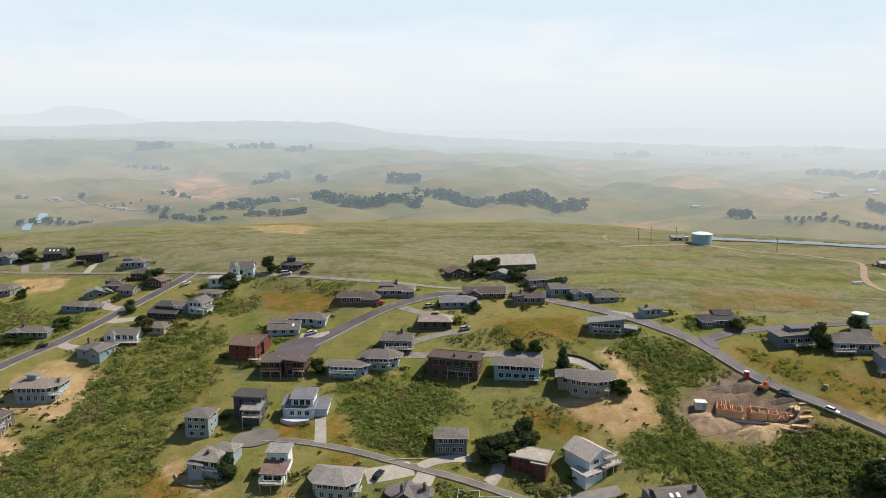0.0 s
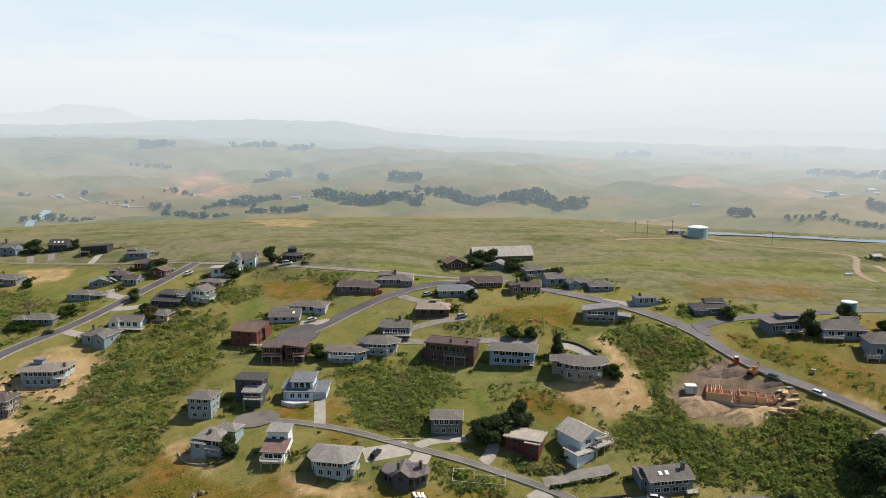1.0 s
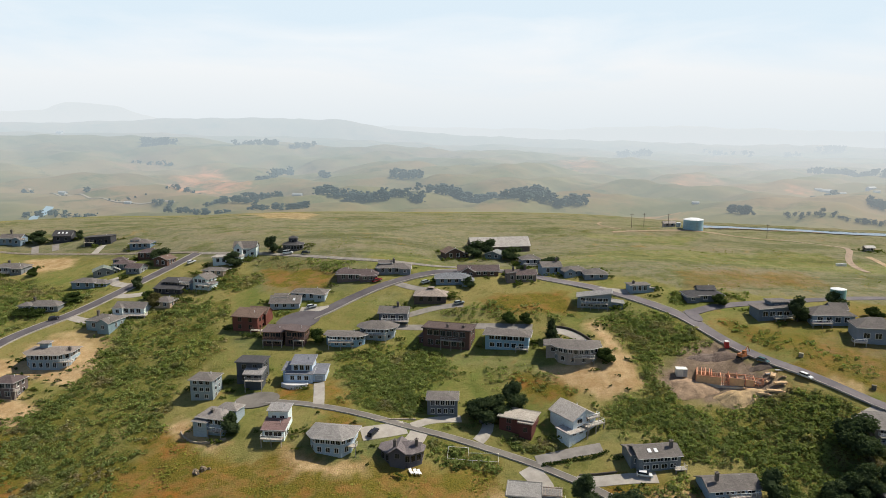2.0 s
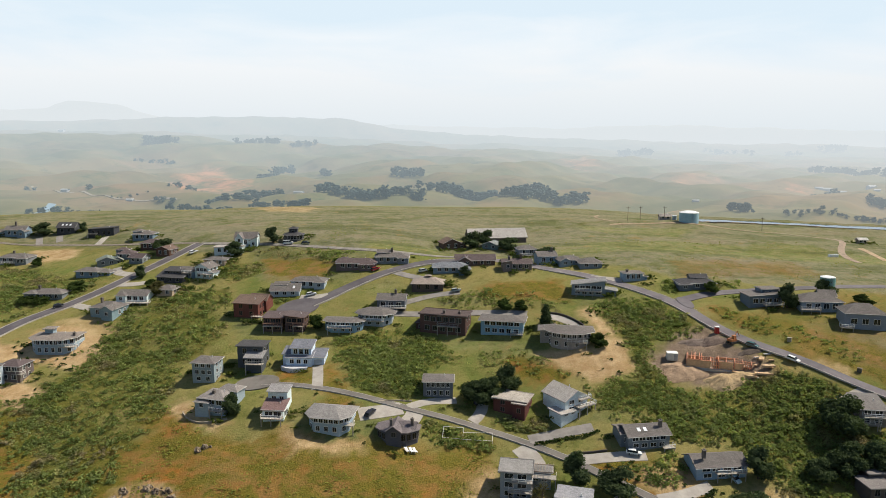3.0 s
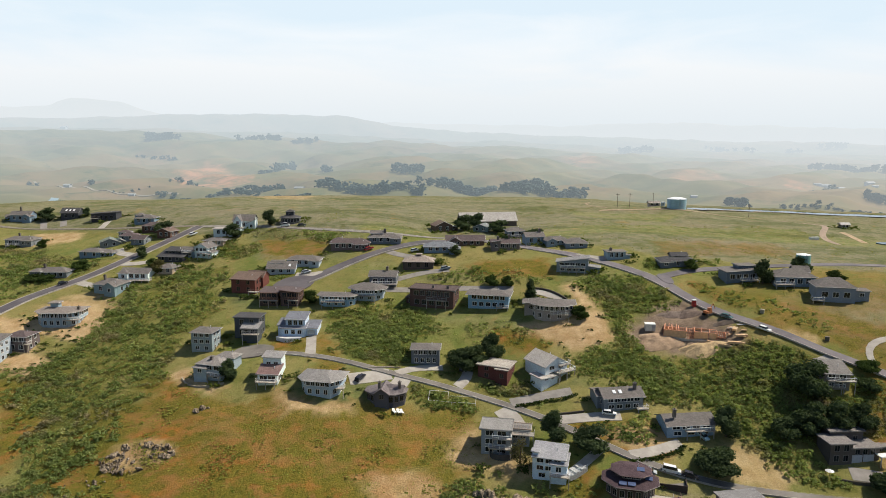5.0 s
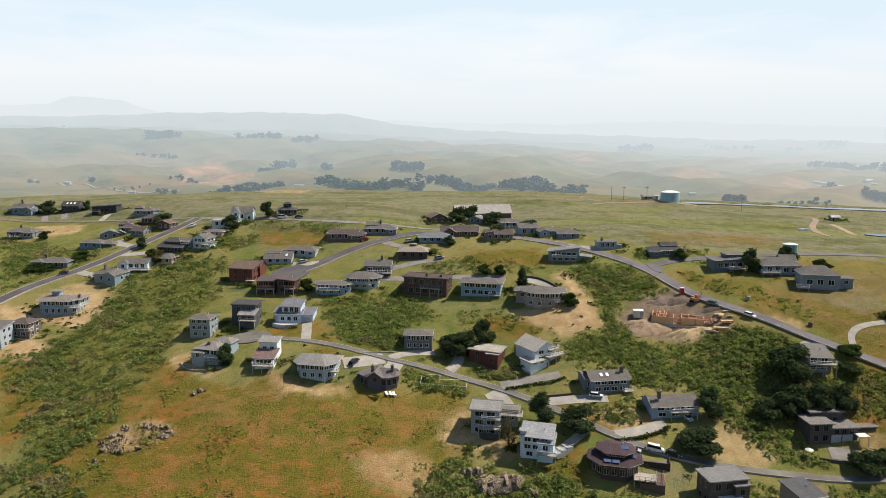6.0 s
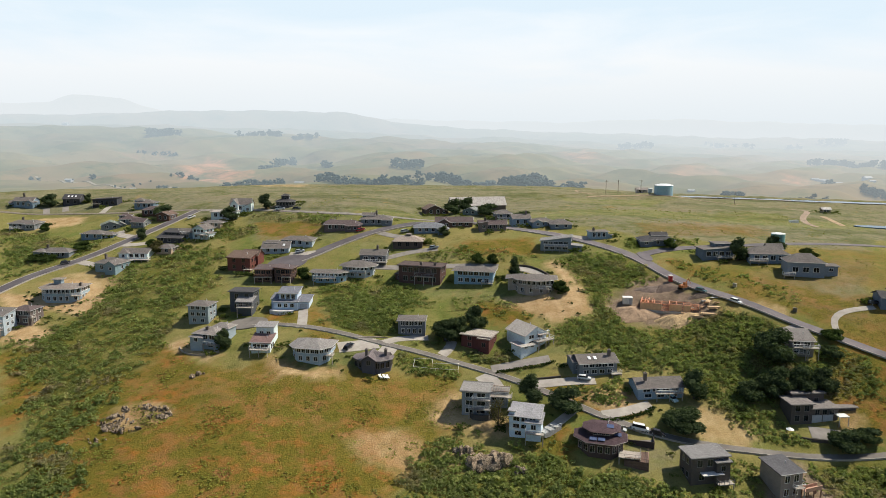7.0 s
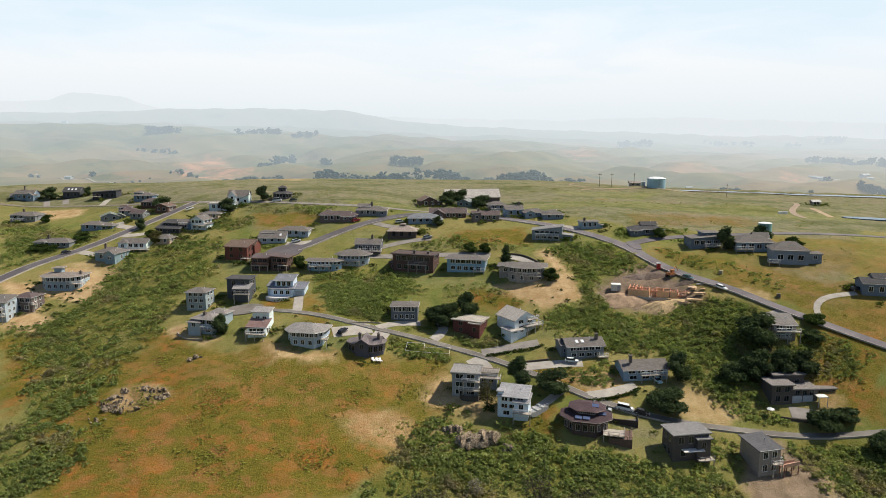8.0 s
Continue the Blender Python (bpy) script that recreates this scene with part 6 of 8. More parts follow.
HOUSES.append((87, 199.5, 0, 30, 18))
def scrub_leaves():
    """Leaves of mixed coastal bushes; each bush has a tint of its own."""
    m = Nodes("scrub_leaves")
    tint = m.attr("tint")
    col = m.mix(m.span(tint, 0.0, 0.55), (0.138, 0.172, 0.064), (0.236, 0.276, 0.096))
    col = m.mix(m.span(tint, 0.55, 1.0), col, (0.358, 0.366, 0.150))
    col = m.mix(m.span(m.noise(0.06, 5, 0.7), 0.40, 0.62, 0.0, 0.5), col, (0.165, 0.205, 0.078))
    col = m.mix(m.span(m.noise(0.045, 5, 0.65), 0.54, 0.64, 0.0, 0.85), col, m.mix(tint, (0.235, 0.190, 0.130), (0.33, 0.255, 0.165)))
    col = m.mix(m.span(m.island(), 0.0, 1.0, 0.0, 0.4), col, m.mix(1.0, col, (1.45, 1.4, 1.2), "MULTIPLY"))
    m.done(col, 0.85, 0.04)
    thin = m.n.new("ShaderNodeBsdfTranslucent")
    m.l.new(m.mix(1.0, col, (1.25, 1.35, 0.8), "MULTIPLY"), thin.inputs["Color"])
    both = m.n.new("ShaderNodeMixShader")
    both.inputs[0].default_value = 0.48
    m.l.new(m.bsdf.outputs[0], both.inputs[1])
    m.l.new(thin.outputs[0], both.inputs[2])
    m.l.new(both.outputs[0], m.n["Material Output"].inputs[0])
    return m.mat


def bushes(x, y, size, tall, seed):
    """Rounded bushes, each a dome of leaf sprays; gives the spray centres, radii and tints."""
    r = np.random.default_rng(seed)
    cs, rs, ts = [], [], []
    tint = np.clip(0.30 + 0.9 * (fbm(x, y, 9.0, 41) - 0.5) + r.normal(0, 0.24, len(x)), 0, 1)
    z = land(x, y)
    for lo, hi, k in ((0, 185, 11), (185, 235, 8), (235, 400, 6)):
        on = (y >= lo) & (y < hi)
        n = int(on.sum())
        d = r.normal(0, 1, (n, k, 3))
        d[..., 2] = np.abs(d[..., 2]) * 0.9
        d /= np.linalg.norm(d, axis=2)[..., None]
        R, H = size[on][:, None], (size * tall)[on][:, None]
        wob = r.uniform(0.65, 1.1, (n, k))
        cs.append(np.stack([x[on][:, None] + d[..., 0] * R * wob, y[on][:, None] + d[..., 1] * R * wob, z[on][:, None] + d[..., 2] * H * wob], -1).reshape(-1, 3))
        rs.append(np.broadcast_to(R * (0.48 if k > 7 else 0.58), (n, k)).reshape(-1) * r.uniform(0.7, 1.2, n * k))
        ts.append(np.broadcast_to(tint[on][:, None], (n, k)).reshape(-1))
    return np.concatenate(cs), np.concatenate(rs), np.concatenate(ts)


x, y = scatter("scrub", 1.9, (-225, 104), (200, 325), 11)
open_flat = (x > 40) & (y > 290)       # rank grass without bushes
x, y = x[~open_flat], y[~open_flat]
size = np.clip(0.68 * np.exp(rng.normal(0, 0.45, len(x))), 0.28, 1.7)
cen, r, tint = bushes(x, y, size, rng.uniform(0.38, 0.88, len(x)), 12)
v, f = sprays(cen, r, rng.uniform(0.7, 1.0, len(cen)), 4, 40)
scrub_mesh = array_mesh("coastal_scrub", v, f, scrub_leaves())
scrub_mesh.attributes.new("tint", "FLOAT", "POINT").data.foreach_set("value", np.repeat(tint, 16).astype(np.float32))
tagged(new("coastal_scrub", scrub_mesh), "dense low green coastal scrub covering the slopes", "shrubs", kind="stuff")

# flat bushes in patches among the dry grass
x, y = scatter("rust", 5.0, (-150, 104), (70, 200), 13)
k = rng.uniform(0, 1, len(x)) < np.clip((fbm(x, y, 7.0, 9) - 0.51) * 14, 0.006, 1.0)
x, y = x[k], y[k]
r = np.clip(0.22 * np.exp(rng.normal(0, 0.4, len(x))), 0.1, 0.6)
v, f = sprays(np.stack([x, y, land(x, y) + r * 0.05], 1), r * 1.3, rng.uniform(0.25, 0.5, len(x)), 5, 24)
tagged(new("low_bushes", array_mesh("low_bushes", v, f, leaves((0.185, 0.210, 0.044), (0.290, 0.280, 0.062), (0.150, 0.172, 0.038)))), "flat patches of low green bushes in dry grass", "bushes", kind="stuff")

# low tufts and small bushes over the open grass
n = 45000
x, y = rng.uniform(-220, 200, n), rng.uniform(106, 345, n)
tuft = np.clip((fbm(x, y, 12.0, 14) - 0.44) * 4.0, 0.06, 0.8)
keep = (rng.uniform(0, 1, n) < tuft) & clear_of_built(x, y, 0.0) & (cover("dirt", x, y) < 0.3)
x, y = x[keep], y[keep]
r = np.clip(0.20 * np.exp(rng.normal(0, 0.4, len(x))), 0.1, 0.5)
v, f = sprays(np.stack([x, y, land(x, y) + r * 0.1], 1), r * 1.3, rng.uniform(0.4, 0.7, len(x)), 5)
tagged(new("grass_tufts", array_mesh("grass_tufts", v, f, leaves((0.150, 0.168, 0.036), (0.240, 0.220, 0.062), (0.130, 0.140, 0.034)))), "coarse grass tufts and small weeds on the slopes", "grass", kind="stuff")


# ---- trees ----
CYPRESS = leaves((0.050, 0.076, 0.038), (0.096, 0.124, 0.056), (0.036, 0.052, 0.028))
BUSHY = leaves((0.045, 0.075, 0.02), (0.085, 0.115, 0.035), (0.028, 0.042, 0.014))
OLIVE = leaves((0.10, 0.095, 0.04), (0.16, 0.14, 0.06), (0.06, 0.06, 0.025))
GREYTWIG = leaves((0.060, 0.058, 0.045), (0.105, 0.095, 0.072), (0.035, 0.035, 0.026))
BARK = wood((0.10, 0.075, 0.06))


def tree(x, y, w, h, label, mat=None, shape="round", seed=0, density=1.0, base=None):
    """A tapered trunk with limbs and a crown of many small clumps."""
    w, h = w * 1.02, h * 1.10
    r = np.random.default_rng(seed + 100)
    t = new("tree")
    t.matrix_basis = pose(x, y, land_at(x, y) - 0.2, 0, 0, 0)
    tagged(t, label, "tree")
    trunk = Mesh()
    lean = r.uniform(-0.05, 0.05, 2) * h
    tr = max(0.14, 0.035 * h)
    knots = [(lean[0] * k, lean[1] * k, h * 0.72 * k) for k in (0, 0.35, 0.7, 1.0)]
    for i in range(3):
        trunk.tube(knots[i], knots[i + 1], tr * (1 - 0.28 * i), tr * (0.72 - 0.28 * i), 7)
    lobes = []
    nl = {"round": 7, "wide": 9, "cone": 6, "bare": 6}[shape]
    for i in range(nl):
        a = 2.4 * i + r.uniform(-0.4, 0.4)
        if shape == "cone":
            k = 0.10 + 0.86 * i / (nl - 1)
            rad = w / 2 * (1.05 - 0.75 * k)
            lobes.append((lean[0] * k + 0.2 * rad * math.cos(a), lean[1] * k + 0.2 * rad * math.sin(a), h * k * 0.92, rad, h * 0.17))
        else:
            out = w / 2 * (0.25 + 0.42 * (i % 3) / 2)
            up = h * (0.24 + 0.52 * ((i * 0.618) % 1.0))
            lobes.append((out * math.cos(a), out * math.sin(a), up, w * r.uniform(0.24, 0.33), h * r.uniform(0.19, 0.28)))
        lx, ly, lz, lr, lh = lobes[-1]
        s = 0.25 + 0.5 * i / nl
        trunk.tube((lean[0] * s, lean[1] * s, h * 0.6 * s), (lx * 0.9, ly * 0.9, lz), tr * 0.4, tr * 0.12, 5)
        if shape == "bare":
            for q in range(7):
                d = r.normal(0, 1, 3)
                trunk.tube((lx * 0.9, ly * 0.9, lz), (lx + d[0] * lr * 0.8, ly + d[1] * lr * 0.8, lz + abs(d[2]) * lh), tr * 0.12, 0.02, 4)
    part("trunk", trunk, BARK, t)
    per = int((90 if shape == "bare" else 170) * density * (1.0 if y < 215 else 0.5))
    cs, rs = [], []
    for lx, ly, lz, lr, lh in lobes:
        d = r.normal(0, 1, (per, 3))
        d /= np.linalg.norm(d, axis=1)[:, None]
        rad = r.uniform(0.45, 1.06, per)[:, None] ** 0.6
        p = d * rad * np.array([lr, lr, lh]) + np.array([lx, ly, lz])
        cs.append(p)
        rs.append(r.uniform(0.09, 0.19, per) * max(0.9, w) ** 0.5 * (0.42 if shape == "bare" else 0.62 if y < 215 else 0.78))
    v, f = sprays(np.concatenate(cs), np.concatenate(rs) * 1.8, r.uniform(0.5, 0.9, per * nl), 5)
    crown = part("crown", array_mesh("crown", v, f, mat or CYPRESS), None, t)
    if shape != "bare":
        hearts = np.array([(lx, ly, lz) for lx, ly, lz, lr, lh in lobes])
        q = np.array([lr for lx, ly, lz, lr, lh in lobes])
        v, f = clumps(hearts, q * 0.74, np.array([lh / lr for lx, ly, lz, lr, lh in lobes]), ICO2, 0.12)
        part("inner_foliage", array_mesh("inner_foliage", v, f, mat or CYPRESS), None, crown)
    return t


DC, DB, BB = "dark green wind-shaped cypress beside the houses", "dense dark evergreen tree among the scrub", "rounded green garden shrub beside a house"
tree(-79.4, 318.4, 6.5, 8.2, "dark green cypress standing near the crest", seed=1)
tree(122.8, 232.7, 6.2, 9.0, DC, seed=2, density=1.2)
tree(142.2, 244.2, 7.0, 6.0, "spreading dark tree in front of the small water tank", seed=3)
tree(35.4, 162.3, 6.5, 8.4, DC, seed=4, density=1.4)
tree(44.2, 157.6, 8.8, 6.2, "broad dark cypress beside the lower street", shape="wide", seed=5)
tree(75.0, 150.9, 10.2, 5.0, "very broad dense dark cypress beside the street", shape="wide", seed=6, density=1.5)
tree(82.5, 162.4, 6.6, 9.0, "dark feathery tree at the slope's foot", CYPRESS, seed=7, density=0.8)
tree(109.7, 175.4, 11.4, 9.0, DB, shape="wide", seed=8, density=1.4)
tree(128.3, 175.6, 6.0, 3.0, DB, seed=9)
tree(98.1, 162.1, 6.5, 5.8, DB, seed=10, density=1.3)
tree(108.3, 164.6, 7.6, 7.6, DB, seed=11, density=1.2)
tree(114.2, 164.4, 7.6, 7.8, DB, seed=12, density=1.2)
tree(120.5, 164.3, 7.2, 7.2, DB, seed=13, density=1.2)
tree(11.3, 195.7, 8.5, 7.0, DB, shape="wide", seed=14, density=1.4)
tree(21.2, 200.6, 6.8, 8.4, DC, seed=15, density=1.4)
tree(103.4, 163.4, 6.6, 6.4, DB, seed=54, density=1.1)
tree(16.4, 197.6, 7.0, 6.6, DB, seed=55, density=1.2)
tree(117.2, 146.6, 8.0, 5.4, "flat-topped spreading cypress by the street", shape="wide", seed=16)
tree(124.5, 149.0, 6.0, 3.2, DC, shape="wide", seed=17)
tree(-93.6, 306.0, 8.2, 6.2, "round dark green tree in front of a white house", seed=18, density=1.4)
tree(14.8, 319.5, 8.0, 7.2, "flat-topped dark cypress in front of the barn", shape="wide", seed=19)
tree(21.4, 321.0, 7.0, 7.4, DC, shape="wide", seed=20)
tree(31.5, 311.0, 9.0, 5.6, DC, shape="wide", seed=21)
tree(-226.4, 384.7, 10.0, 7.6, "dark rounded tree between two ridge houses", seed=22, density=1.2)
tree(-203.3, 384.9, 4.0, 5.6, DC, seed=23)
tree(-133.6, 322.9, 8.6, 6.0, DB, shape="wide", seed=24)
tree(-131.0, 292.5, 5.4, 5.0, BB, seed=25)
tree(-116.5, 273.9, 6.4, 5.8, "yellowish bushy tree beside a cream house", OLIVE, seed=26)
tree(37.6, 230.6, 5.4, 6.4, "dark green conical tree beside a ramp drive", shape="cone", seed=27)
tree(-44.3, 237.8, 5.0, 5.0, BB, BUSHY, seed=28)
tree(-61.0, 189.5, 5.4, 6.2, BB, CYPRESS, seed=29, density=1.3)
tree(25.8, 155.1, 6.0, 8.0, "sparse grey-brown tree with bare branches beside a house", OLIVE, shape="bare", seed=30)
tree(102.0, 248.6, 5.0, 4.2, BB, BUSHY, seed=31)
tree(150.0, 233.7, 6.0, 3.4, BB, BUSHY, seed=32)
tree(29.9, 241.4, 4.6, 3.6, BB, BUSHY, seed=33)
tree(23.9, 242.6, 5.0, 4.0, BB, BUSHY, seed=34)
tree(52.5, 216.0, 5.6, 4.2, "rounded bright green shrub beside the grey house", BUSHY, seed=35, density=1.2)
tree(-170.1, 273.7, 7.0, 3.0, "clipped dark hedge mass in front of a long house", BUSHY, shape="wide", seed=36)
tree(-163.9, 272.7, 6.0, 2.6, "clipped dark hedge mass in front of a long house", BUSHY, shape="wide", seed=37)
tree(-155.1, 284.5, 7.5, 4.0, BB, BUSHY, seed=38)
tree(10.3, 271.5, 5.0, 4.0, "dark small tree between the bungalows", seed=39)
tree(-194.1, 323.2, 5.0, 4.0, BB, BUSHY, seed=40)
tree(36.0, 119.4, 8.0, 9.4, "bare grey shrubby tree at the foot of the slope", GREYTWIG, shape="bare", seed=41)
tree(8.7, 118.6, 7.0, 7.6, "bare grey shrubby tree at the foot of the slope", GREYTWIG, shape="bare", seed=42)
tree(128.5, 138.2, 7.0, 5.0, DC, shape="wide", seed=43)
tree(33.4, 284.5, 5.0, 4.4, DC, seed=44)
tree(47.0, 297.0, 8.0, 4.0, DC, shape="wide", seed=45)
tree(131.1, 181.5, 6.0, 3.0, BB, BUSHY, shape="wide", seed=46)
tree(21.2, 126.0, 4.0, 3.6, "pale dead twiggy shrub on the slope", leaves((0.30, 0.28, 0.24), (0.45, 0.42, 0.38), (0.2, 0.18, 0.15)), shape="bare", seed=50, density=0.4)
tree(1.5, 118.6, 8.0, 4.4, "dense dark bush at the foot of the slope", shape="wide", seed=51)
tree(19.0, 116.4, 9.0, 4.6, "dense dark bush at the foot of the slope", shape="wide", seed=52)
tree(46.5, 118.0, 8.0, 5.4, "bare grey shrubby tree at the foot of the slope", GREYTWIG, shape="bare", seed=53)
tree(-121.7, 280.2, 4.6, 4.0, BB, BUSHY, seed=47)


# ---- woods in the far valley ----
# base colours are paled and blued for haze, besides its emission
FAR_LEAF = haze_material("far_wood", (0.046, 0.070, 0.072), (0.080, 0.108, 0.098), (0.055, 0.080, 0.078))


def far_valley_height(x, y):
    ang = math.atan2(x - EYE_X, y - EYE_Y)
    return float(valley(np.array([ang]), np.array([math.hypot(x - EYE_X, y - EYE_Y)]))[2][0])


def far_wood(x0, y0, x1, y1, n, h, spread, seed):
    """A belt of trees on the valley floor or a hill."""
    r = np.random.default_rng(seed)
    cs, rs = [], []
    m = Mesh()
    h *= 0.88 if seed < 6 else 0.66 if math.hypot(x0, y0) < 1700 else 0.78
    for i in range(n):
        k = (i + r.uniform(-0.4, 0.4)) / max(1, n - 1)
        x, y = x0 + (x1 - x0) * k + r.normal(0, spread * 0.3), y0 + (y1 - y0) * k + r.normal(0, spread)
        z, hh = far_valley_height(x, y), h * r.uniform(0.7, 1.15)
        m.tube((x, y, z - 2), (x, y, z + hh * 0.6), hh * 0.05, hh * 0.03, 5)
        q = 30
        cs.append(np.stack([x + r.normal(0, hh * 0.22, q), y + r.normal(0, hh * 0.22, q), z + hh * r.uniform(0.16, 0.88, q)], 1))
        rs.append(hh * r.uniform(0.09, 0.18, q))
    v, f = clumps(np.concatenate(cs), np.concatenate(rs), 0.75, ICO1, 0.35)
    k = len(m.v)
    quads = [f_ for f_ in m.f if len(f_) == 4]
    tri = np.array([t for a, b, c, d in quads for t in ((a, b, c), (a, c, d))])
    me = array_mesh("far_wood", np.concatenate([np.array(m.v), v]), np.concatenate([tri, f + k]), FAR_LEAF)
    tagged(new("far_wood", me), "belt of dark trees in the hazy valley", "woods", kind="stuff")


far_wood(-275, 1528, -163, 1475, 16, 24, 10, 1)
far_wood(-163, 1471, -37, 1473, 16, 25, 10, 2)
far_wood(-34, 1590, 96, 1600, 24, 28, 22, 3)
far_wood(96, 1610, 229, 1580, 26, 30, 22, 4)
far_wood(137, 1455, 305, 1459, 22, 25, 10, 5)
far_wood(-479, 1413, -369, 1347, 22, 22, 14, 6)
far_wood(-361, 1318, -247, 1283, 24, 20, 12, 7)
far_wood(-476, 1216, -377, 1232, 15, 18, 8, 8)
far_wood(-433, 1534, -361, 1497, 12, 26, 14, 9)
far_wood(-527, 2012, -545, 2520, 24, 30, 18, 10)
far_wood(-148, 2021, -64, 1989, 16, 30, 16, 11)
far_wood(-389, 2214, -358, 2189, 5, 26, 10, 12)
far_wood(-1164, 2737, -1058, 2722, 16, 42, 20, 13)
far_wood(-856, 2930, -692, 2917, 20, 34, 20, 14)
far_wood(-638, 2942, -555, 2989, 10, 30, 14, 15)
far_wood(-1071, 2424, -958, 2465, 12, 18, 14, 16)
far_wood(938, 3640, 1094, 3608, 14, 40, 20, 17)
far_wood(1512, 3913, 1616, 3570, 14, 34, 20, 18)
far_wood(1395, 2588, 1474, 2453, 24, 34, 20, 19)
far_wood(1452, 2417, 1497, 2217, 24, 30, 20, 20)
far_wood(965, 1770, 988, 1709, 12, 22, 14, 21)
far_wood(905, 1436, 960, 1429, 16, 24, 12, 22)
far_wood(525, 1232, 560, 1229, 9, 30, 8, 23)
far_wood(589, 1168, 723, 1082, 34, 12, 14, 24)
far_wood(-723, 1193, -656, 1211, 12, 16, 8, 25)
far_wood(-637, 1194, -611, 1201, 6, 14, 6, 26)
far_wood(-606, 1429, -568, 1419, 4, 18, 10, 27)
far_wood(-722, 1488, -652, 1494, 9, 8, 8, 28)
far_wood(-645, 1627, -544, 1663, 16, 14, 14, 29)
far_wood(-1040, 1717, -1030, 1723, 3, 16, 6, 30)
far_wood(-824, 1591, -818, 1594, 3, 18, 4, 31)
far_wood(1852, 3683, 1906, 3669, 6, 34, 16, 32)
far_wood(2061, 3728, 2163, 3691, 8, 46, 16, 33)


# ---- farms and a stream in the far valley ----
def far_farm(x, y, w, d, h, turn):
    """A distant farm building with a ridged roof."""
    b = new("farm_building")
    b.matrix_basis = pose(x, y, far_valley_height(x, y), 0, 0, turn)
    tagged(b, "small pale farm building in the hazy valley", "farm building", "farm buildings in the valley")
    part("wall", Mesh().box(-w / 2, -d / 2, -3, w / 2, d / 2, h), FAR_WALL, b)
    part("roof", Mesh().slab([(-w / 2 - 1, -d / 2 - 1, h), (w / 2 + 1, -d / 2 - 1, h), (w / 2 + 1, 0, h + d * 0.3), (-w / 2 - 1, 0, h + d * 0.3), (w / 2 + 1, d / 2 + 1, h), (-w / 2 - 1, d / 2 + 1, h)], [(0, 1, 2, 3), (3, 2, 4, 5)], 0.6), FAR_WALL, b)


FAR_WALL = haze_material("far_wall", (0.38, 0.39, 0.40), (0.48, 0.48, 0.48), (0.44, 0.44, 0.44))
for fx, fy, fw in ((-992, 1725, 18), (-970, 1700, 12), (-899, 1632, 20), (-665, 1455, 14), (-358, 1713, 24), (-328, 1670, 16), (-340, 1690, 10), (-1876, 3423, 34), (1040, 1879, 18), (1064, 1880, 24), (1139, 1806, 26), (1109, 1733, 14), (1085, 1840, 16), (562, 1502, 14)):
    far_farm(fx, fy, fw, fw * 0.45, fw * 0.22, (fx * 7) % 60 - 30)


def far_strip(name, pts, width, material, label, category):
    p = smooth_line(pts, 15.0)
    nrm = line_normals(p)
    m = Mesh()
    vs = []
    for a, b in zip(p, nrm):
        for s in (-1, 1):
            q = a + b * s * width / 2
            vs.append((float(q[0]), float(q[1]), far_valley_height(float(q[0]), float(q[1])) + 1.2))
    m.slab(vs, [(2 * i + 1, 2 * i, 2 * i + 2, 2 * i + 3) for i in range(len(p) - 1)], 4.0)
    tagged(part(name, m, material, None), label, category, kind="structure")


far_strip("far_track", [(-1041, 1737), (-931, 1642), (-809, 1538), (-720, 1482), (-645, 1451), (-560, 1440)], 6, haze_material("far_dust", (0.27, 0.245, 0.20), (0.33, 0.29, 0.23), (0.30, 0.26, 0.20)), "pale farm track along the valley floor", "track")
far_strip("far_stream", [(-760, 1330), (-744, 1300), (-728, 1258), (-712, 1198), (-696, 1160)], 13, haze_material("far_water", (0.20, 0.30, 0.38), (0.25, 0.34, 0.42), (0.22, 0.32, 0.40)), "pale blue winding stream in the valley", "stream")


# ---- rock outcrops ----
def boulder(parent, x, y, z, s, seed):
    """A fissured rock: a lump cut by flat planes, with steps along its bedding."""
    r = np.random.default_rng(seed)
    bv, bf = ICO2
    v = bv * (1 + 0.12 * r.standard_normal((len(bv), 1)))
    for _ in range(5):
        nrm = r.normal(0, 1, 3)
        nrm /= np.linalg.norm(nrm)
        over = np.maximum(0, v @ nrm - r.uniform(0.45, 0.75))
        v = v - over[:, None] * nrm
    v = v * np.array([s * r.uniform(0.6, 1.5), s * r.uniform(0.5, 0.9), s * r.uniform(0.6, 1.3)])
    a = r.uniform(0, 6.28)
    v = np.stack([v[:, 0] * math.cos(a) - v[:, 1] * math.sin(a), v[:, 0] * math.sin(a) + v[:, 1] * math.cos(a), v[:, 2]], 1) + (x, y, z)
    return part("boulder", array_mesh("boulder", v, bf, rock()), None, parent)


def outcrop(x, y, rx, ry, n, size, label, seed, knots=()):
    """Rocks strewn over an oval, or gathered round knots in it, half sunk in the ground."""
    r = np.random.default_rng(seed)
    o = new("rock_outcrop")
    o.matrix_basis = pose(x, y, land_at(x, y))
    tagged(o, label, "rocks")
    for i in range(n):
        a, q = r.uniform(0, 6.28), r.uniform(0, 1) ** 0.6
        px, py = rx * q * math.cos(a), ry * q * math.sin(a)
        if knots and i % 5:
            kx, ky, spread = knots[i % len(knots)]
            px, py = kx - x + r.normal(0, spread), ky - y + r.normal(0, spread * 0.6)
        s = size * (0.25 + 1.0 * r.uniform(0, 1) ** 2.2)
        boulder(o, px, py, land_at(x + px, y + py) - land_at(x, y) + s * 0.08, s, seed * 100 + i)


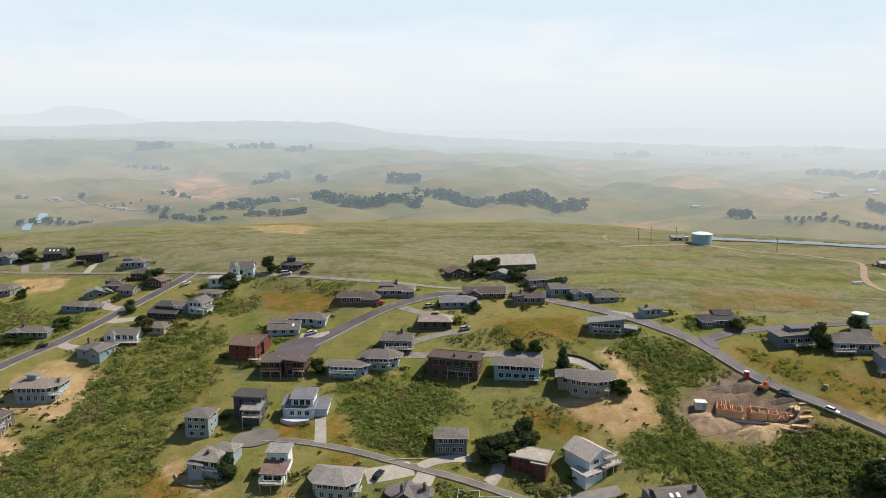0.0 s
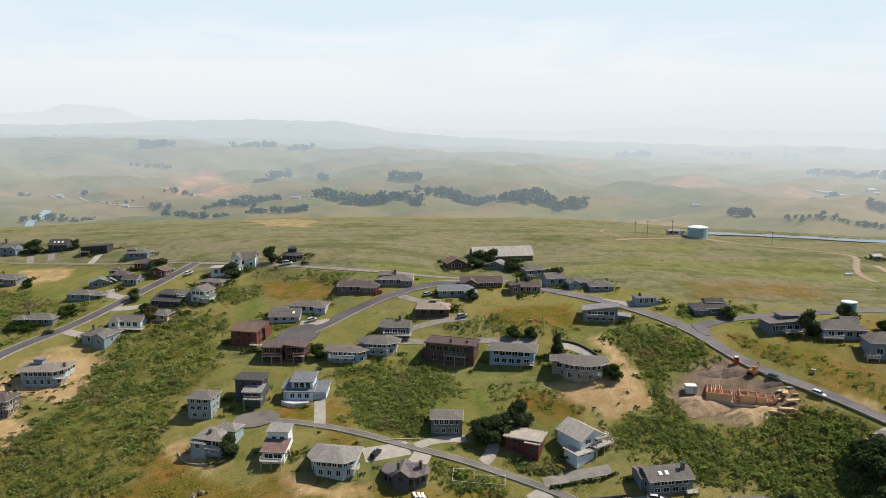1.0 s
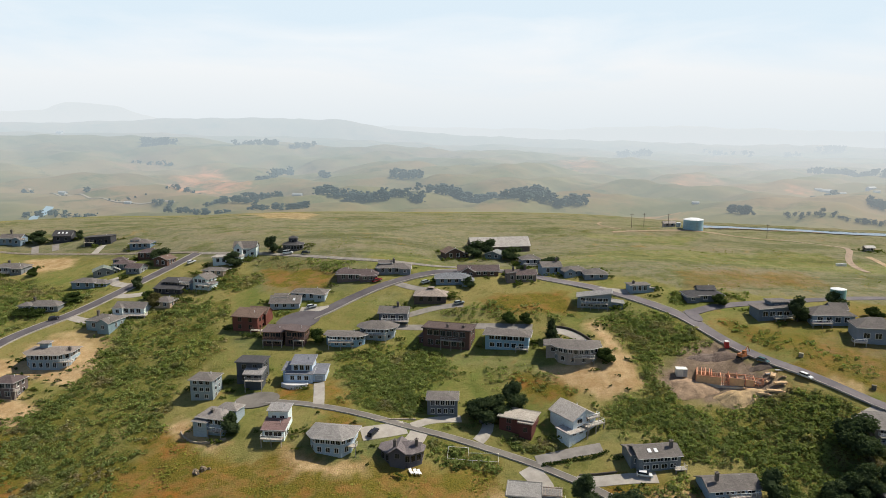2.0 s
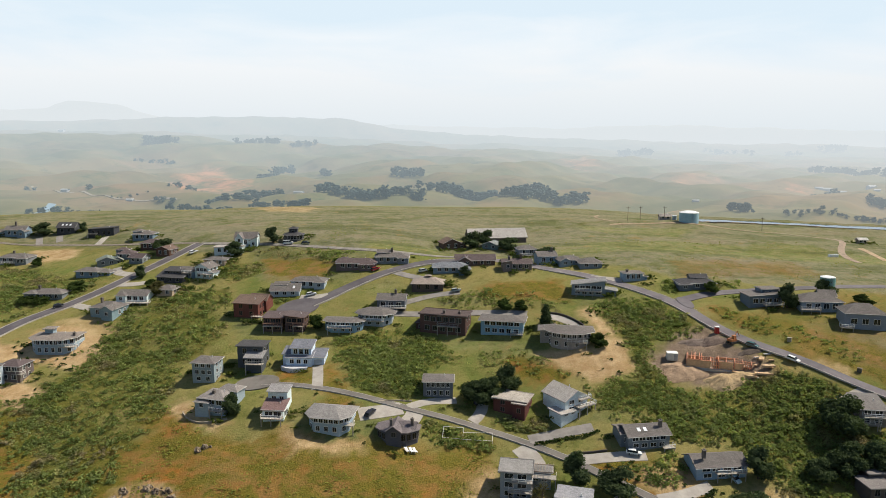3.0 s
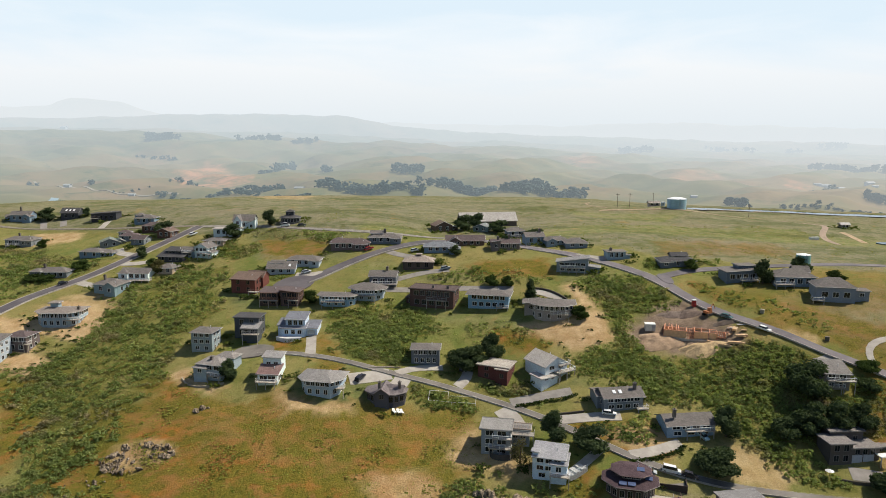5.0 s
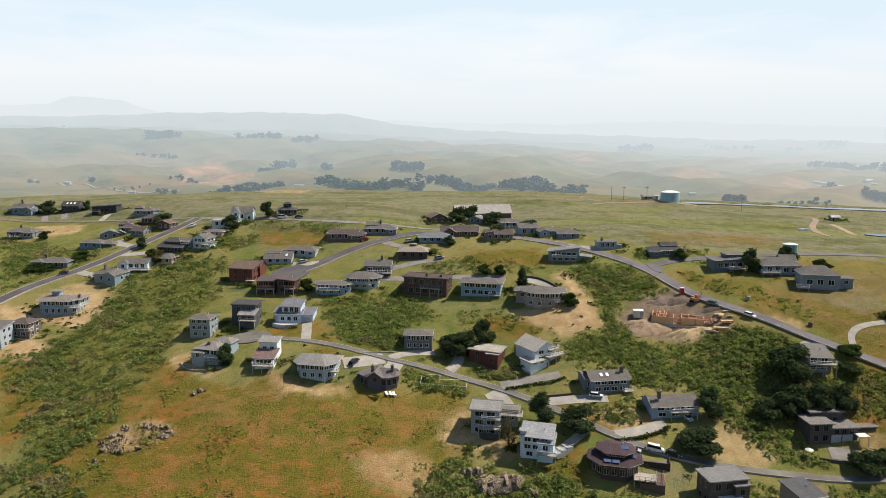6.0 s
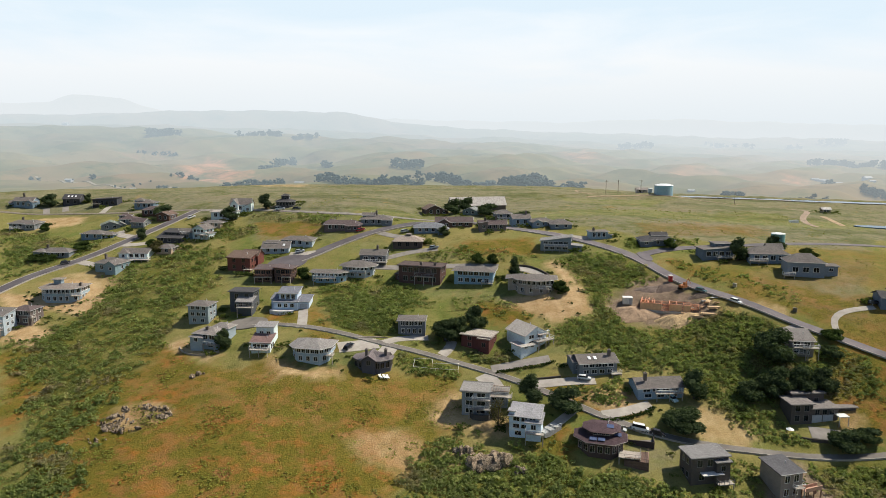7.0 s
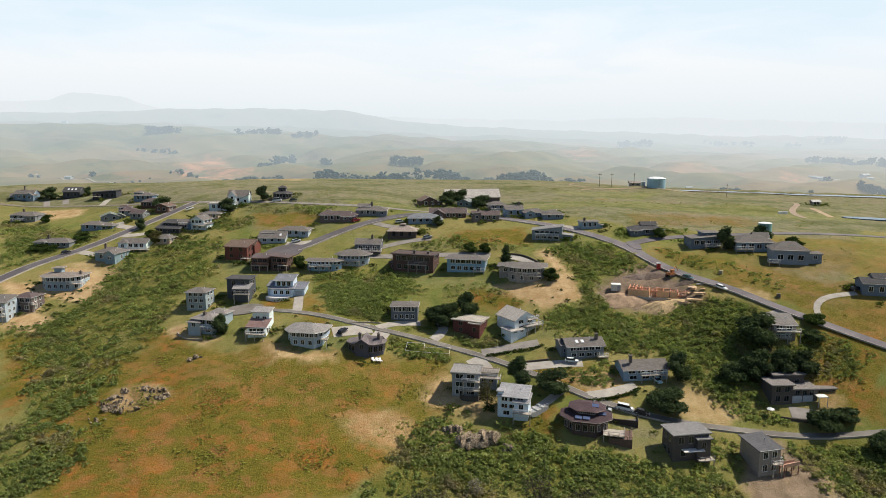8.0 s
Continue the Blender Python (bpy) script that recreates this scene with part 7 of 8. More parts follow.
outcrop(-77.3, 159.4, 10.0, 5.2, 230, 0.82, "weathered grey and rust-coloured rock outcrop on the slope", 1,
        [(-85.2, 158.2, 1.0), (-83.4, 156.2, 1.2), (-80.6, 155.2, 1.0), (-84.0, 161.2, 0.8), (-82.2, 163.6, 0.8), (-75.6, 163.4, 1.2), (-71.8, 162.2, 1.0), (-82.0, 158.0, 1.4), (-69.0, 159.0, 0.9)])
outcrop(-64.4, 175.4, 2.2, 1.0, 10, 1.35, "small pale boulders on the grass slope", 2)
outcrop(16.4, 146.6, 3.2, 1.2, 18, 2.3, "large grey fissured boulders below the houses", 3)
outcrop(23.6, 142.4, 4.6, 2.0, 34, 2.7, "large grey fissured boulders below the houses", 4)
outcrop(30.2, 139.2, 1.2, 0.7, 5, 1.5, "small grey boulders at the edge of the scrub", 7)
outcrop(-93.2, 149.6, 8.0, 3.0, 22, 0.55, "scattered low grey stones in rusty grass", 5)
outcrop(-85.3, 151.8, 3.0, 1.4, 10, 0.6, "scattered low grey stones in rusty grass", 6)


# ---- building site ----
TIMBER = wood((0.66, 0.32, 0.20))
SHEATH = paint((0.66, 0.42, 0.24))


def stud_wall(parent, x0, y0, x1, y1, z, h, panel=0.0):
    """A timber stud wall, in part sheathed."""
    m = Mesh()
    length = math.hypot(x1 - x0, y1 - y0)
    n = max(2, int(length / 0.6))
    w = 0.11
    for i in range(n + 1):
        x, y = x0 + (x1 - x0) * i / n, y0 + (y1 - y0) * i / n
        m.box(x - w, y - w, z, x + w, y + w, z + h)
    for zz in (z + 0.05, z + h, z + h * 0.5):
        m.tube((x0, y0, zz), (x1, y1, zz), 0.1, 0.1, 4)
    part("stud_wall", m, TIMBER, parent)
    if panel:
        k = panel
        a, b = (x0, y0), (x0 + (x1 - x0) * k, y0 + (y1 - y0) * k)
        ux, uy = -(y1 - y0) / length * 0.09, (x1 - x0) / length * 0.09
        p = Mesh().prism([(a[0] - ux, a[1] - uy), (b[0] - ux, b[1] - uy), (b[0] - ux * 1.6, b[1] - uy * 1.6), (a[0] - ux * 1.6, a[1] - uy * 1.6)][::-1], z, z + h)
        part("sheathing", p, SHEATH, parent)


site = new("unfinished_house")
SX, SY = 89.2, 203.2
site.matrix_basis = pose(SX, SY, land_at(SX, SY) + 0.2, 0, 0, -20)
tagged(site, "orange timber stud frame of an unfinished house on its slab", "building site")
part("slab", Mesh().box(-11.5, -0.6, -2.0, 11.5, 8.0, 0.15), concrete((0.42, 0.40, 0.37)), site, "grey concrete foundation slab")
for x0, y0, x1, y1, k in ((-11, 0, -6.5, 0, 0.7), (-6.5, 0, -1.5, 0, 0.35), (-1.5, 0.6, 3.2, 0.6, 0.6), (3.2, 0.6, 8, 0.6, 0.3), (-11, 7.4, 0, 7.4, 0.3), (0, 7.4, 9.5, 7.4, 0.0), (-11, 0, -11, 7.4, 0.6), (-6.5, 0, -6.5, 7.4, 0.0), (-1.5, 0.6, -1.5, 7.4, 0.4), (3.2, 0.6, 3.2, 7.4, 0.0), (8, 0.6, 8, 7.4, 0.0), (-11, 3.8, -2, 3.8, 0.3), (-4, 0.3, -4, 5.0, 0.5), (0.8, 0.6, 0.8, 7.4, 0.0), (-2, 5.0, 5.5, 5.0, 0.4), (5.5, 0.6, 5.5, 7.4, 0.3), (3.2, 3.0, 9.5, 3.0, 0.0), (-8.8, 0, -8.8, 7.4, 0.0)):
    stud_wall(site, x0, y0, x1, y1, 0.15, 2.4, min(1.0, k * 1.5))
for i in range(4):
    part("joist", Mesh().box(-10.8 + i * 1.2, -0.2, 2.6, -10.65 + i * 1.2, 7.5, 2.82), TIMBER, site)


def heap(x, y, rx, ry, h, c, label, seed):
    """A tipped heap of loose soil, sloping out to nothing at its rim."""
    r = np.random.default_rng(seed)
    rings, n = 12, 40
    q, a = np.meshgrid(np.linspace(0, 1, rings + 1)[1:], np.linspace(0, 2 * math.pi, n, endpoint=False), indexing="ij")
    out = 1 + 0.16 * np.sin(3 * a + seed) + 0.08 * np.sin(7 * a + 2 * seed)
    px, py = x + q * out * rx * np.cos(a), y + q * out * ry * np.sin(a)
    up = h * (1 - q ** 1.5) * (1 + 0.25 * wobble(px, py, 1.6, seed)) + 0.05 * r.standard_normal(q.shape) * (1 - q)
    z = land(px.ravel(), py.ravel()).reshape(q.shape) + up - 0.12 * (q == 1)
    v = np.concatenate([[[x, y, land_at(x, y) + h]], np.stack([px, py, z], -1).reshape(-1, 3)])
    idx = 1 + np.arange(rings * n).reshape(rings, n)
    nxt = np.roll(idx, -1, 1)
    f = [np.stack([np.zeros(n, int), idx[0], nxt[0]], 1)]
    for k in range(rings - 1):
        f += [np.stack([idx[k], idx[k + 1], nxt[k + 1]], 1), np.stack([idx[k], nxt[k + 1], nxt[k]], 1)]
    ob = new("soil_mound", array_mesh("soil_mound", v, np.concatenate(f), soil(c), True))
    tagged(ob, label, "soil mound")


heap(88.8, 198.6, 7.0, 3.6, 2.0, (0.52, 0.38, 0.22), "smooth tan heap of excavated sand beside the frame", 1)
heap(76.6, 204.4, 7.2, 4.2, 1.7, (0.40, 0.285, 0.195), "brown spoil heap at the building site", 2)
heap(91.0, 216.5, 4.6, 2.4, 0.8, (0.17, 0.13, 0.11), "dark earth heap behind the timber frame", 3)
heap(99.6, 208.4, 4.0, 1.8, 0.6, (0.15, 0.12, 0.10), "dark earth heap behind the timber frame", 4)
heap(84.1, 217.3, 5.0, 1.8, 0.6, (0.19, 0.15, 0.13), "dark earth heap behind the timber frame", 5)


def stack(x, y, w, d, h, yaw, c, label):
    s = new("lumber_stack")
    s.matrix_basis = pose(x, y, land_at(x, y) + 0.05, 0, 0, yaw)
    tagged(s, label, "lumber")
    for i in range(4):
        part("plank", Mesh().box(-w / 2, -d / 2 + i * d / 4, 0, w / 2, -d / 2 + (i + 0.85) * d / 4, h), wood(c), s)


for sx, sy, yw in ((98.6, 197.6, -10), (101.5, 199.8, 5), (101.0, 203.6, 60), (95.2, 198.0, -24)):
    stack(sx, sy, 4.0, 1.4, 0.6, yw, (0.60, 0.42, 0.25), "stack of pale lumber planks on the building site")

for i in range(16):
    sx, sy = 91.0 + 13.0 * rng.uniform(), 196.5 + 9.0 * rng.uniform()
    stack(sx, sy, rng.uniform(1.2, 3.2), rng.uniform(0.4, 1.0), rng.uniform(0.15, 0.4), rng.uniform(-60, 60), (0.55, 0.36, 0.22) if i % 3 else (0.5, 0.48, 0.45), "loose lumber and boards lying on bare earth")

shed = new("site_container")
shed.matrix_basis = pose(75.2, 210.2, land_at(75.2, 210.2), 0, 0, -6)
tagged(shed, "white storage container with a pale roof at the site", "container")
part("body", Mesh().box(-1.6, -1.2, 0, 1.6, 1.2, 2.3), paint((0.55, 0.55, 0.53)), shed)
part("roof", Mesh().box(-1.7, -1.3, 2.3, 1.7, 1.3, 2.45), paint((0.8, 0.8, 0.78)), shed)
part("door", Mesh().box(0.4, -1.26, 0.1, 1.6, -1.2, 2.2), paint((0.35, 0.36, 0.38)), shed)

loo = new("portable_toilet")
loo.matrix_basis = pose(93.4, 220.4, land_at(93.4, 220.4))
tagged(loo, "red portable toilet with a white roof by the road", "toilet")
part("cabin", Mesh().box(-0.6, -0.6, 0, 0.6, 0.6, 2.1), paint((0.5, 0.05, 0.04)), loo)
part("roof", Mesh().prism([(-0.65, -0.65), (0.65, -0.65), (0.65, 0.65), (-0.65, 0.65)], 2.1, 2.35), paint((0.8, 0.8, 0.8)), loo)
part("door", Mesh().box(-0.42, -0.64, 0.1, 0.42, -0.6, 1.95), paint((0.42, 0.04, 0.035)), loo)

# excavator shape added in place of unclear rusty debris
digger = new("excavator")
digger.matrix_basis = pose(96.0, 214.2, land_at(96.0, 214.2), 0, 0, 30)
tagged(digger, "rusty orange excavator shape standing in for debris among earth heaps", "excavator")
part("track", Mesh().box(-1.5, -1.2, 0, 1.5, -0.7, 0.8), paint((0.05, 0.05, 0.05)), digger)
part("track", Mesh().box(-1.5, 0.7, 0, 1.5, 1.2, 0.8), paint((0.05, 0.05, 0.05)), digger)
part("cab", Mesh().box(-1.3, -1.0, 0.8, 1.0, 1.0, 1.6).box(-0.2, -0.9, 1.6, 0.9, 0.1, 2.7), paint((0.42, 0.16, 0.06)), digger)
part("boom", Mesh().tube((0.9, 0.4, 1.4), (3.0, 0.4, 3.6), 0.22, 0.16, 4).tube((3.0, 0.4, 3.6), (4.2, 0.4, 1.6), 0.16, 0.12, 4), paint((0.42, 0.16, 0.06)), digger)
part("bucket", Mesh().prism([(3.8, 0.0), (4.6, 0.0), (4.6, 0.8), (3.8, 0.8)], 1.0, 1.6), paint((0.12, 0.1, 0.09)), digger)


# ---- vehicles ----
def car(x, y, yaw, c, label, kind_="car", lift=0.25):
    v = new(kind_)
    tagged(v, label, kind_)
    # tilt with the slope
    a = radians(yaw)
    dx, dy = math.cos(a) * 1.4, math.sin(a) * 1.4
    pitch = math.degrees(math.atan2(land_at(x + dx, y + dy) - land_at(x - dx, y - dy), 2.8))
    v.matrix_basis = pose(x, y, land_at(x, y) + lift, 0, -pitch, yaw) @ Matrix.Scale(0.86, 4)
    body, cab, glz = Mesh(), Mesh(), Mesh()
    L, W = (2.35, 0.92) if kind_ == "car" else (2.7, 1.0)
    high = 0.95 if kind_ == "car" else 1.25
    prof = [(-L, 0.35), (-L, 0.8), (-L + 0.15, high), (L - 1.2, high), (L - 0.15, high - 0.14), (L, 0.62), (L, 0.35)]
    n = len(prof)
    body.add([(px, -W, pz) for px, pz in prof] + [(px, W, pz) for px, pz in prof], [tuple(range(n)), tuple(reversed(range(n, 2 * n)))] + [(i, n + i, n + (i + 1) % n, (i + 1) % n) for i in range(n)])
    top = 1.5 if kind_ == "car" else 2.05
    cp = [(-L + 0.25, high), (-L + 0.6, top), (0.55, top), (1.25, high)] if kind_ == "car" else [(-L + 0.1, high), (-L + 0.2, top), (1.1, top), (1.7, high)]
    for m, k, s in ((glz, 0.0, 0.86), (cab, 0.0, 0.82)):
        q = len(cp)
        zz = cp if m is glz else [(cp[1][0] - 0.02, top - 0.02), (cp[1][0] + 0.05, top + 0.07), (cp[2][0] - 0.05, top + 0.07), (cp[2][0] + 0.02, top - 0.02)]
        m.add([(px, -W * (s if pz > high else 0.97), pz) for px, pz in zz] + [(px, W * (s if pz > high else 0.97), pz) for px, pz in zz], [tuple(range(q)), tuple(reversed(range(q, 2 * q)))] + [(i, q + i, q + (i + 1) % q, (i + 1) % q) for i in range(q)])
    part("body", body, paint(c, 0.25), v)
    part("glazing", glz, glass(), v, "dark tinted car glass")
    part("roof", cab, paint(c, 0.25), v)
    for sx in (-1, 1):
        for sy in (-1, 1):
            wx = sx * (L - 0.8)
            wh = part("wheel", Mesh().tube((wx, sy * (W - 0.2), 0.33), (wx, sy * (W + 0.02), 0.33), 0.33, 0.33, 12), paint((0.03, 0.03, 0.03), 0.8), v)
            part("rim", Mesh().tube((wx, sy * (W + 0.02), 0.33), (wx, sy * (W + 0.04), 0.33), 0.2, 0.2, 10), paint((0.5, 0.5, 0.52), 0.3), wh)
        part("headlight", Mesh().box(L - 0.05, sx * 0.6 - 0.18, 0.62, L + 0.02, sx * 0.6 + 0.18, 0.78), paint((0.8, 0.8, 0.78), 0.1), v)
    return v


CARW, CARS_, CARD = (0.72, 0.74, 0.76), (0.42, 0.46, 0.48), (0.03, 0.03, 0.04)
car(108.7, 199.7, -49, CARW, "white car with teal tint parked on the road edge")
car(100.8, 210.1, -51, (0.06, 0.14, 0.15), "dark teal car parked at the roadside")
car(52.4, 170.0, -15, CARW, "white hatchback parked on a concrete drive")
car(57.8, 149.4, -20, CARS_, "silver car parked in a walled court", lift=0.25)
car(63.6, 149.6, -15, CARW, "white van parked beside the street", "van", lift=0.25)
car(68.0, 148.4, -20, CARD, "black car parked beside the street")
car(-70.7, 313.6, 5, CARW, "white van parked below a dark house", "van")
car(-62.3, 312.4, 5, (0.05, 0.06, 0.06), "dark car parked below a dark house")
car(-26.6, 279.0, 30, (0.30, 0.03, 0.03), "red car parked by a mauve-roofed house")
car(-50.6, 262.0, 20, CARW, "white car parked on a house drive")
car(-154.3, 267.9, 30, CARD, "dark car parked by the lane")
car(75.7, 161.7, -60, (0.35, 0.5, 0.55), "pale blue car parked on a concrete drive")
car(-95.2, 306.4, 0, CARW, "white car parked beside the round tree")
car(-115.1, 313.6, 40, CARW, "white car parked beside the lane")
car(-6.5, 275.5, 20, CARS_, "silver car parked by the bend")
car(-19.8, 186.7, 60, CARD, "black car parked on a concrete forecourt")
car(6.5, 257.6, 10, CARS_, "silver car parked beside a dark house")
car(12.6, 195.2, 40, CARD, "dark car parked under the trees")
car(152.6, 195.4, 5, CARD, "dark car parked at the end of a drive")


# ---- tanks, poles, pond ----
def water_tank(x, y, r, h, wall, roof, label, sunk=1.0, base=0.0):
    t = new("water_tank")
    t.matrix_basis = pose(x, y, land_at(x, y) + base)
    tagged(t, label, "water tank")
    n = 40
    ring = [(r * math.cos(2 * math.pi * i / n), r * math.sin(2 * math.pi * i / n)) for i in range(n)]
    part("wall", Mesh().prism(ring, -sunk, h), paint(wall, 0.45), t)
    m = Mesh()
    m.slab([(px * 1.02, py * 1.02, h + 0.1) for px, py in ring] + [(px * 0.5, py * 0.5, h + r * 0.16) for px, py in ring] + [(0, 0, h + r * 0.2)],
           [(i, (i + 1) % n, n + (i + 1) % n, n + i) for i in range(n)] + [(n + i, n + (i + 1) % n, 2 * n) for i in range(n)], 0.15)
    part("roof", m, paint(roof, 0.4), t, "white domed tank roof")
    part("ladder", Mesh().box(-0.3, -r - 0.14, 0, -0.22, -r - 0.06, h + 0.4).box(0.22, -r - 0.14, 0, 0.3, -r - 0.06, h + 0.4), paint((0.3, 0.35, 0.38)), t)


water_tank(142.9, 388.2, 5.4, 5.2, (0.30, 0.47, 0.56), (0.80, 0.82, 0.84), "large blue-grey water tank with white roof on the crest", 4, 0.2)
water_tank(144.2, 246.4, 2.6, 6.0, (0.22, 0.42, 0.40), (0.75, 0.78, 0.78), "small teal water tank behind a dark tree")


def pole(x, y, h):
    p = new("utility_pole")
    p.matrix_basis = pose(x, y, land_at(x, y) - 0.3)
    tagged(p, "grey wooden utility pole with crossarm on the crest", "utility pole", "poles on the crest")
    part("post", Mesh().tube((0, 0, 0), (0, 0, h), 0.17, 0.11, 7), wood((0.2, 0.16, 0.13)), p)
    part("crossarm", Mesh().box(-1.1, -0.07, h - 0.8, 1.1, 0.07, h - 0.62), wood((0.2, 0.16, 0.13)), p)


for px, py in ((110, 396), (119, 402), (132, 398), (192, 402)):
    pole(px, py, 8.5)

water = Nodes("pond_water")
wv = water.noise(0.25, 3, 0.6)
water.bump(wv, 0.15, 0.05)
water.done((0.03, 0.07, 0.11), 0.12, 0.6)
pond_line = smooth_line(POND, 4.0)
nr = line_normals(pond_line)
edge = [tuple(p + n_ * 8) for p, n_ in zip(pond_line, nr)] + [tuple(p - n_ * 5) for p, n_ in zip(pond_line[::-1], nr[::-1])]
tagged(part("pond", Mesh().prism(edge[::-1], POND_Z - 2, POND_Z), water.mat, None), "long narrow blue pond behind the crest", "pond", kind="structure")

ribbon("pond_bank", POND[:5], 4.0, soil((0.27, 0.205, 0.14)), 0.55, "dark bare earth bank along the pond", "bank", thick=2.4, off=-8.0)
disc("pool", 226, 309.5, 14.0, 3.0, 0, water.mat, 0.45, "small pale pool on the flat", "pool")

# far sheds and a pale pool on the right-hand flat
house(222.0, 352.1, 5.0, 2.2, 1.0, "gable_x", (0.3, 0.28, 0.25), (0.62, 0.60, 0.58), "small pale farm shed beside the dirt track", d=4, n=1, category="shed")
trough = new("water_trough")
trough.matrix_basis = pose(184.4, 313.3, land_at(184.4, 313.3), 0, 0, 8)
tagged(trough, "long white stock trough standing in the green flat", "trough")
part("basin", Mesh().box(-2.2, -0.7, -0.3, 2.2, 0.7, 0.9), paint((0.75, 0.76, 0.76)), trough)
part("rim", Mesh().box(-2.3, -0.8, 0.9, 2.3, -0.6, 1.05).box(-2.3, 0.6, 0.9, 2.3, 0.8, 1.05).box(-2.3, -0.6, 0.9, -2.1, 0.6, 1.05).box(2.1, -0.6, 0.9, 2.3, 0.6, 1.05), paint((0.80, 0.80, 0.80)), trough)

house(133.0, 398.5, 7.5, 2.2, 1.2, "gable_x", (0.42, 0.40, 0.38), (0.40, 0.36, 0.33), "low pale shed with a metal roof beside the tank", d=4, n=1, category="shed")
water_tank(137.0, 395.0, 1.3, 2.6, (0.42, 0.48, 0.52), (0.7, 0.74, 0.76), "small silver tank beside a pale shed")

# white pipe fence on the slope by the dark house
goal = new("pipe_fence")
goal.matrix_basis = pose(8.0, 181.5, land_at(8.0, 181.5))
tagged(goal, "low white pipe fence round a grass plot", "fence")
CORNERS = [(1.5, 183.9), (7.1, 183.8), (7.0, 181.8), (15.4, 181.8), (15.1, 178.6), (8.0, 179.1), (1.1, 179.6)]
CORNERS = [(px - 8.0, py - 181.5, land_at(px, py) - land_at(8.0, 181.5)) for px, py in CORNERS]
for a, b in zip(CORNERS, CORNERS[1:] + CORNERS[:1]):
    part("rail", Mesh().tube((a[0], a[1], a[2] + 0.8), (b[0], b[1], b[2] + 0.8), 0.07, 0.07, 5), paint((0.72, 0.70, 0.64)), goal)
    part("post", Mesh().tube((a[0], a[1], a[2] - 0.4), (a[0], a[1], a[2] + 0.86), 0.07, 0.07, 5), paint((0.72, 0.70, 0.64)), goal)


# ---- walls and small things by the houses ----
def low_wall(pts, h, c, label, thick=0.35):
    p = smooth_line(pts, 1.5)
    nrm = line_normals(p)
    m = Mesh()
    a, b = p + nrm * thick / 2, p - nrm * thick / 2
    n = len(p)
    za, zb = land(a[:, 0], a[:, 1]), land(b[:, 0], b[:, 1])
    z = (za + zb) / 2
    vs = [(a[i, 0], a[i, 1], z[i] - 0.6) for i in range(n)] + [(b[i, 0], b[i, 1], z[i] - 0.6) for i in range(n)] + [(a[i, 0], a[i, 1], z[i] + h) for i in range(n)] + [(b[i, 0], b[i, 1], z[i] + h) for i in range(n)]
    fs = []
    for i in range(n - 1):
        fs += [(i, i + 1, 2 * n + i + 1, 2 * n + i), (n + i + 1, n + i, 3 * n + i, 3 * n + i + 1), (2 * n + i, 2 * n + i + 1, 3 * n + i + 1, 3 * n + i)]
    fs += [(0, 2 * n, 3 * n, n), (n - 1, 2 * n - 1, 4 * n - 1, 3 * n - 1)]
    m.add([tuple(map(float, v_)) for v_ in vs], fs)
    tagged(part("retaining_wall", m, concrete(c), None), label, "retaining wall")


def hedge(pts, h):
    """A clipped row of leafy clumps."""
    p = smooth_line(pts, 0.45)
    q = np.repeat(p, 5, axis=0) + rng.normal(0, 0.28, (len(p) * 5, 2))
    z = land(q[:, 0], q[:, 1]) + rng.uniform(0.05, h, len(q))
    v, f = sprays(np.column_stack([q, z]), rng.uniform(0.25, 0.5, len(q)), 0.85, 7)
    tagged(new("hedge", array_mesh("hedge", v, f, BUSHY)), "dark green uneven hedge along a sloping drive", "hedge")


DARKW, PALEW = (0.10, 0.085, 0.075), (0.36, 0.31, 0.25)
hedge([(27.1, 177.2), (34.0, 177.9), (40.9, 178.2), (44.9, 179.7)], 0.5)
hedge([(54.4, 152.8), (59.8, 153.6), (65.9, 155.4), (70.0, 158.2)], 0.45)
low_wall([(35.9, 172.3), (40.8, 171.9), (45.8, 172.1)], 0.5, DARKW, "dark timber retaining wall above a paved drive")
low_wall([(39.0, 237.0), (42.0, 236.2), (45.0, 234.2), (48.0, 230.6), (50.2, 226.6)], 0.7, DARKW, "dark low wall along a curved ramp drive")
low_wall([(106.2, 150.2), (110.6, 149.4), (117.0, 148.6)], 0.7, DARKW, "low dark wall along a paved garage court")
low_wall([(-76.7, 192.7), (-74.1, 188.9), (-68.7, 185.9), (-61.7, 187.0)], 0.5, PALEW, "pale low garden wall round a sunken patio")
low_wall([(-19.7, 191.9), (-13.9, 193.7), (-8.0, 194.3)], 0.3, PALEW, "pale kerb of a planted island")


def lounger(x, y, yaw):
    s = new("sun_lounger")
    s.matrix_basis = pose(x, y, land_at(x, y) + 0.1, 0, 0, yaw)
    tagged(s, "white sun lounger on the grass beside a house", "lounger", "loungers by the dark house")
    part("seat", Mesh().box(-0.4, -0.9, 0.3, 0.4, 0.5, 0.4), paint((0.8, 0.8, 0.8)), s)
    b = part("backrest", Mesh().box(-0.4, 0, 0, 0.4, 0.8, 0.08), paint((0.8, 0.8, 0.8)), s)
    b.matrix_basis = pose(0, 0.5, 0.34, 35)
    for lx in (-0.34, 0.34):
        for ly in (-0.8, 0.4):
            part("leg", Mesh().box(lx - 0.04, ly - 0.04, 0, lx + 0.04, ly + 0.04, 0.3), paint((0.8, 0.8, 0.8)), s)


for lx in (-8.6, -7.4, -6.4):
    lounger(lx, 174.4, 25)


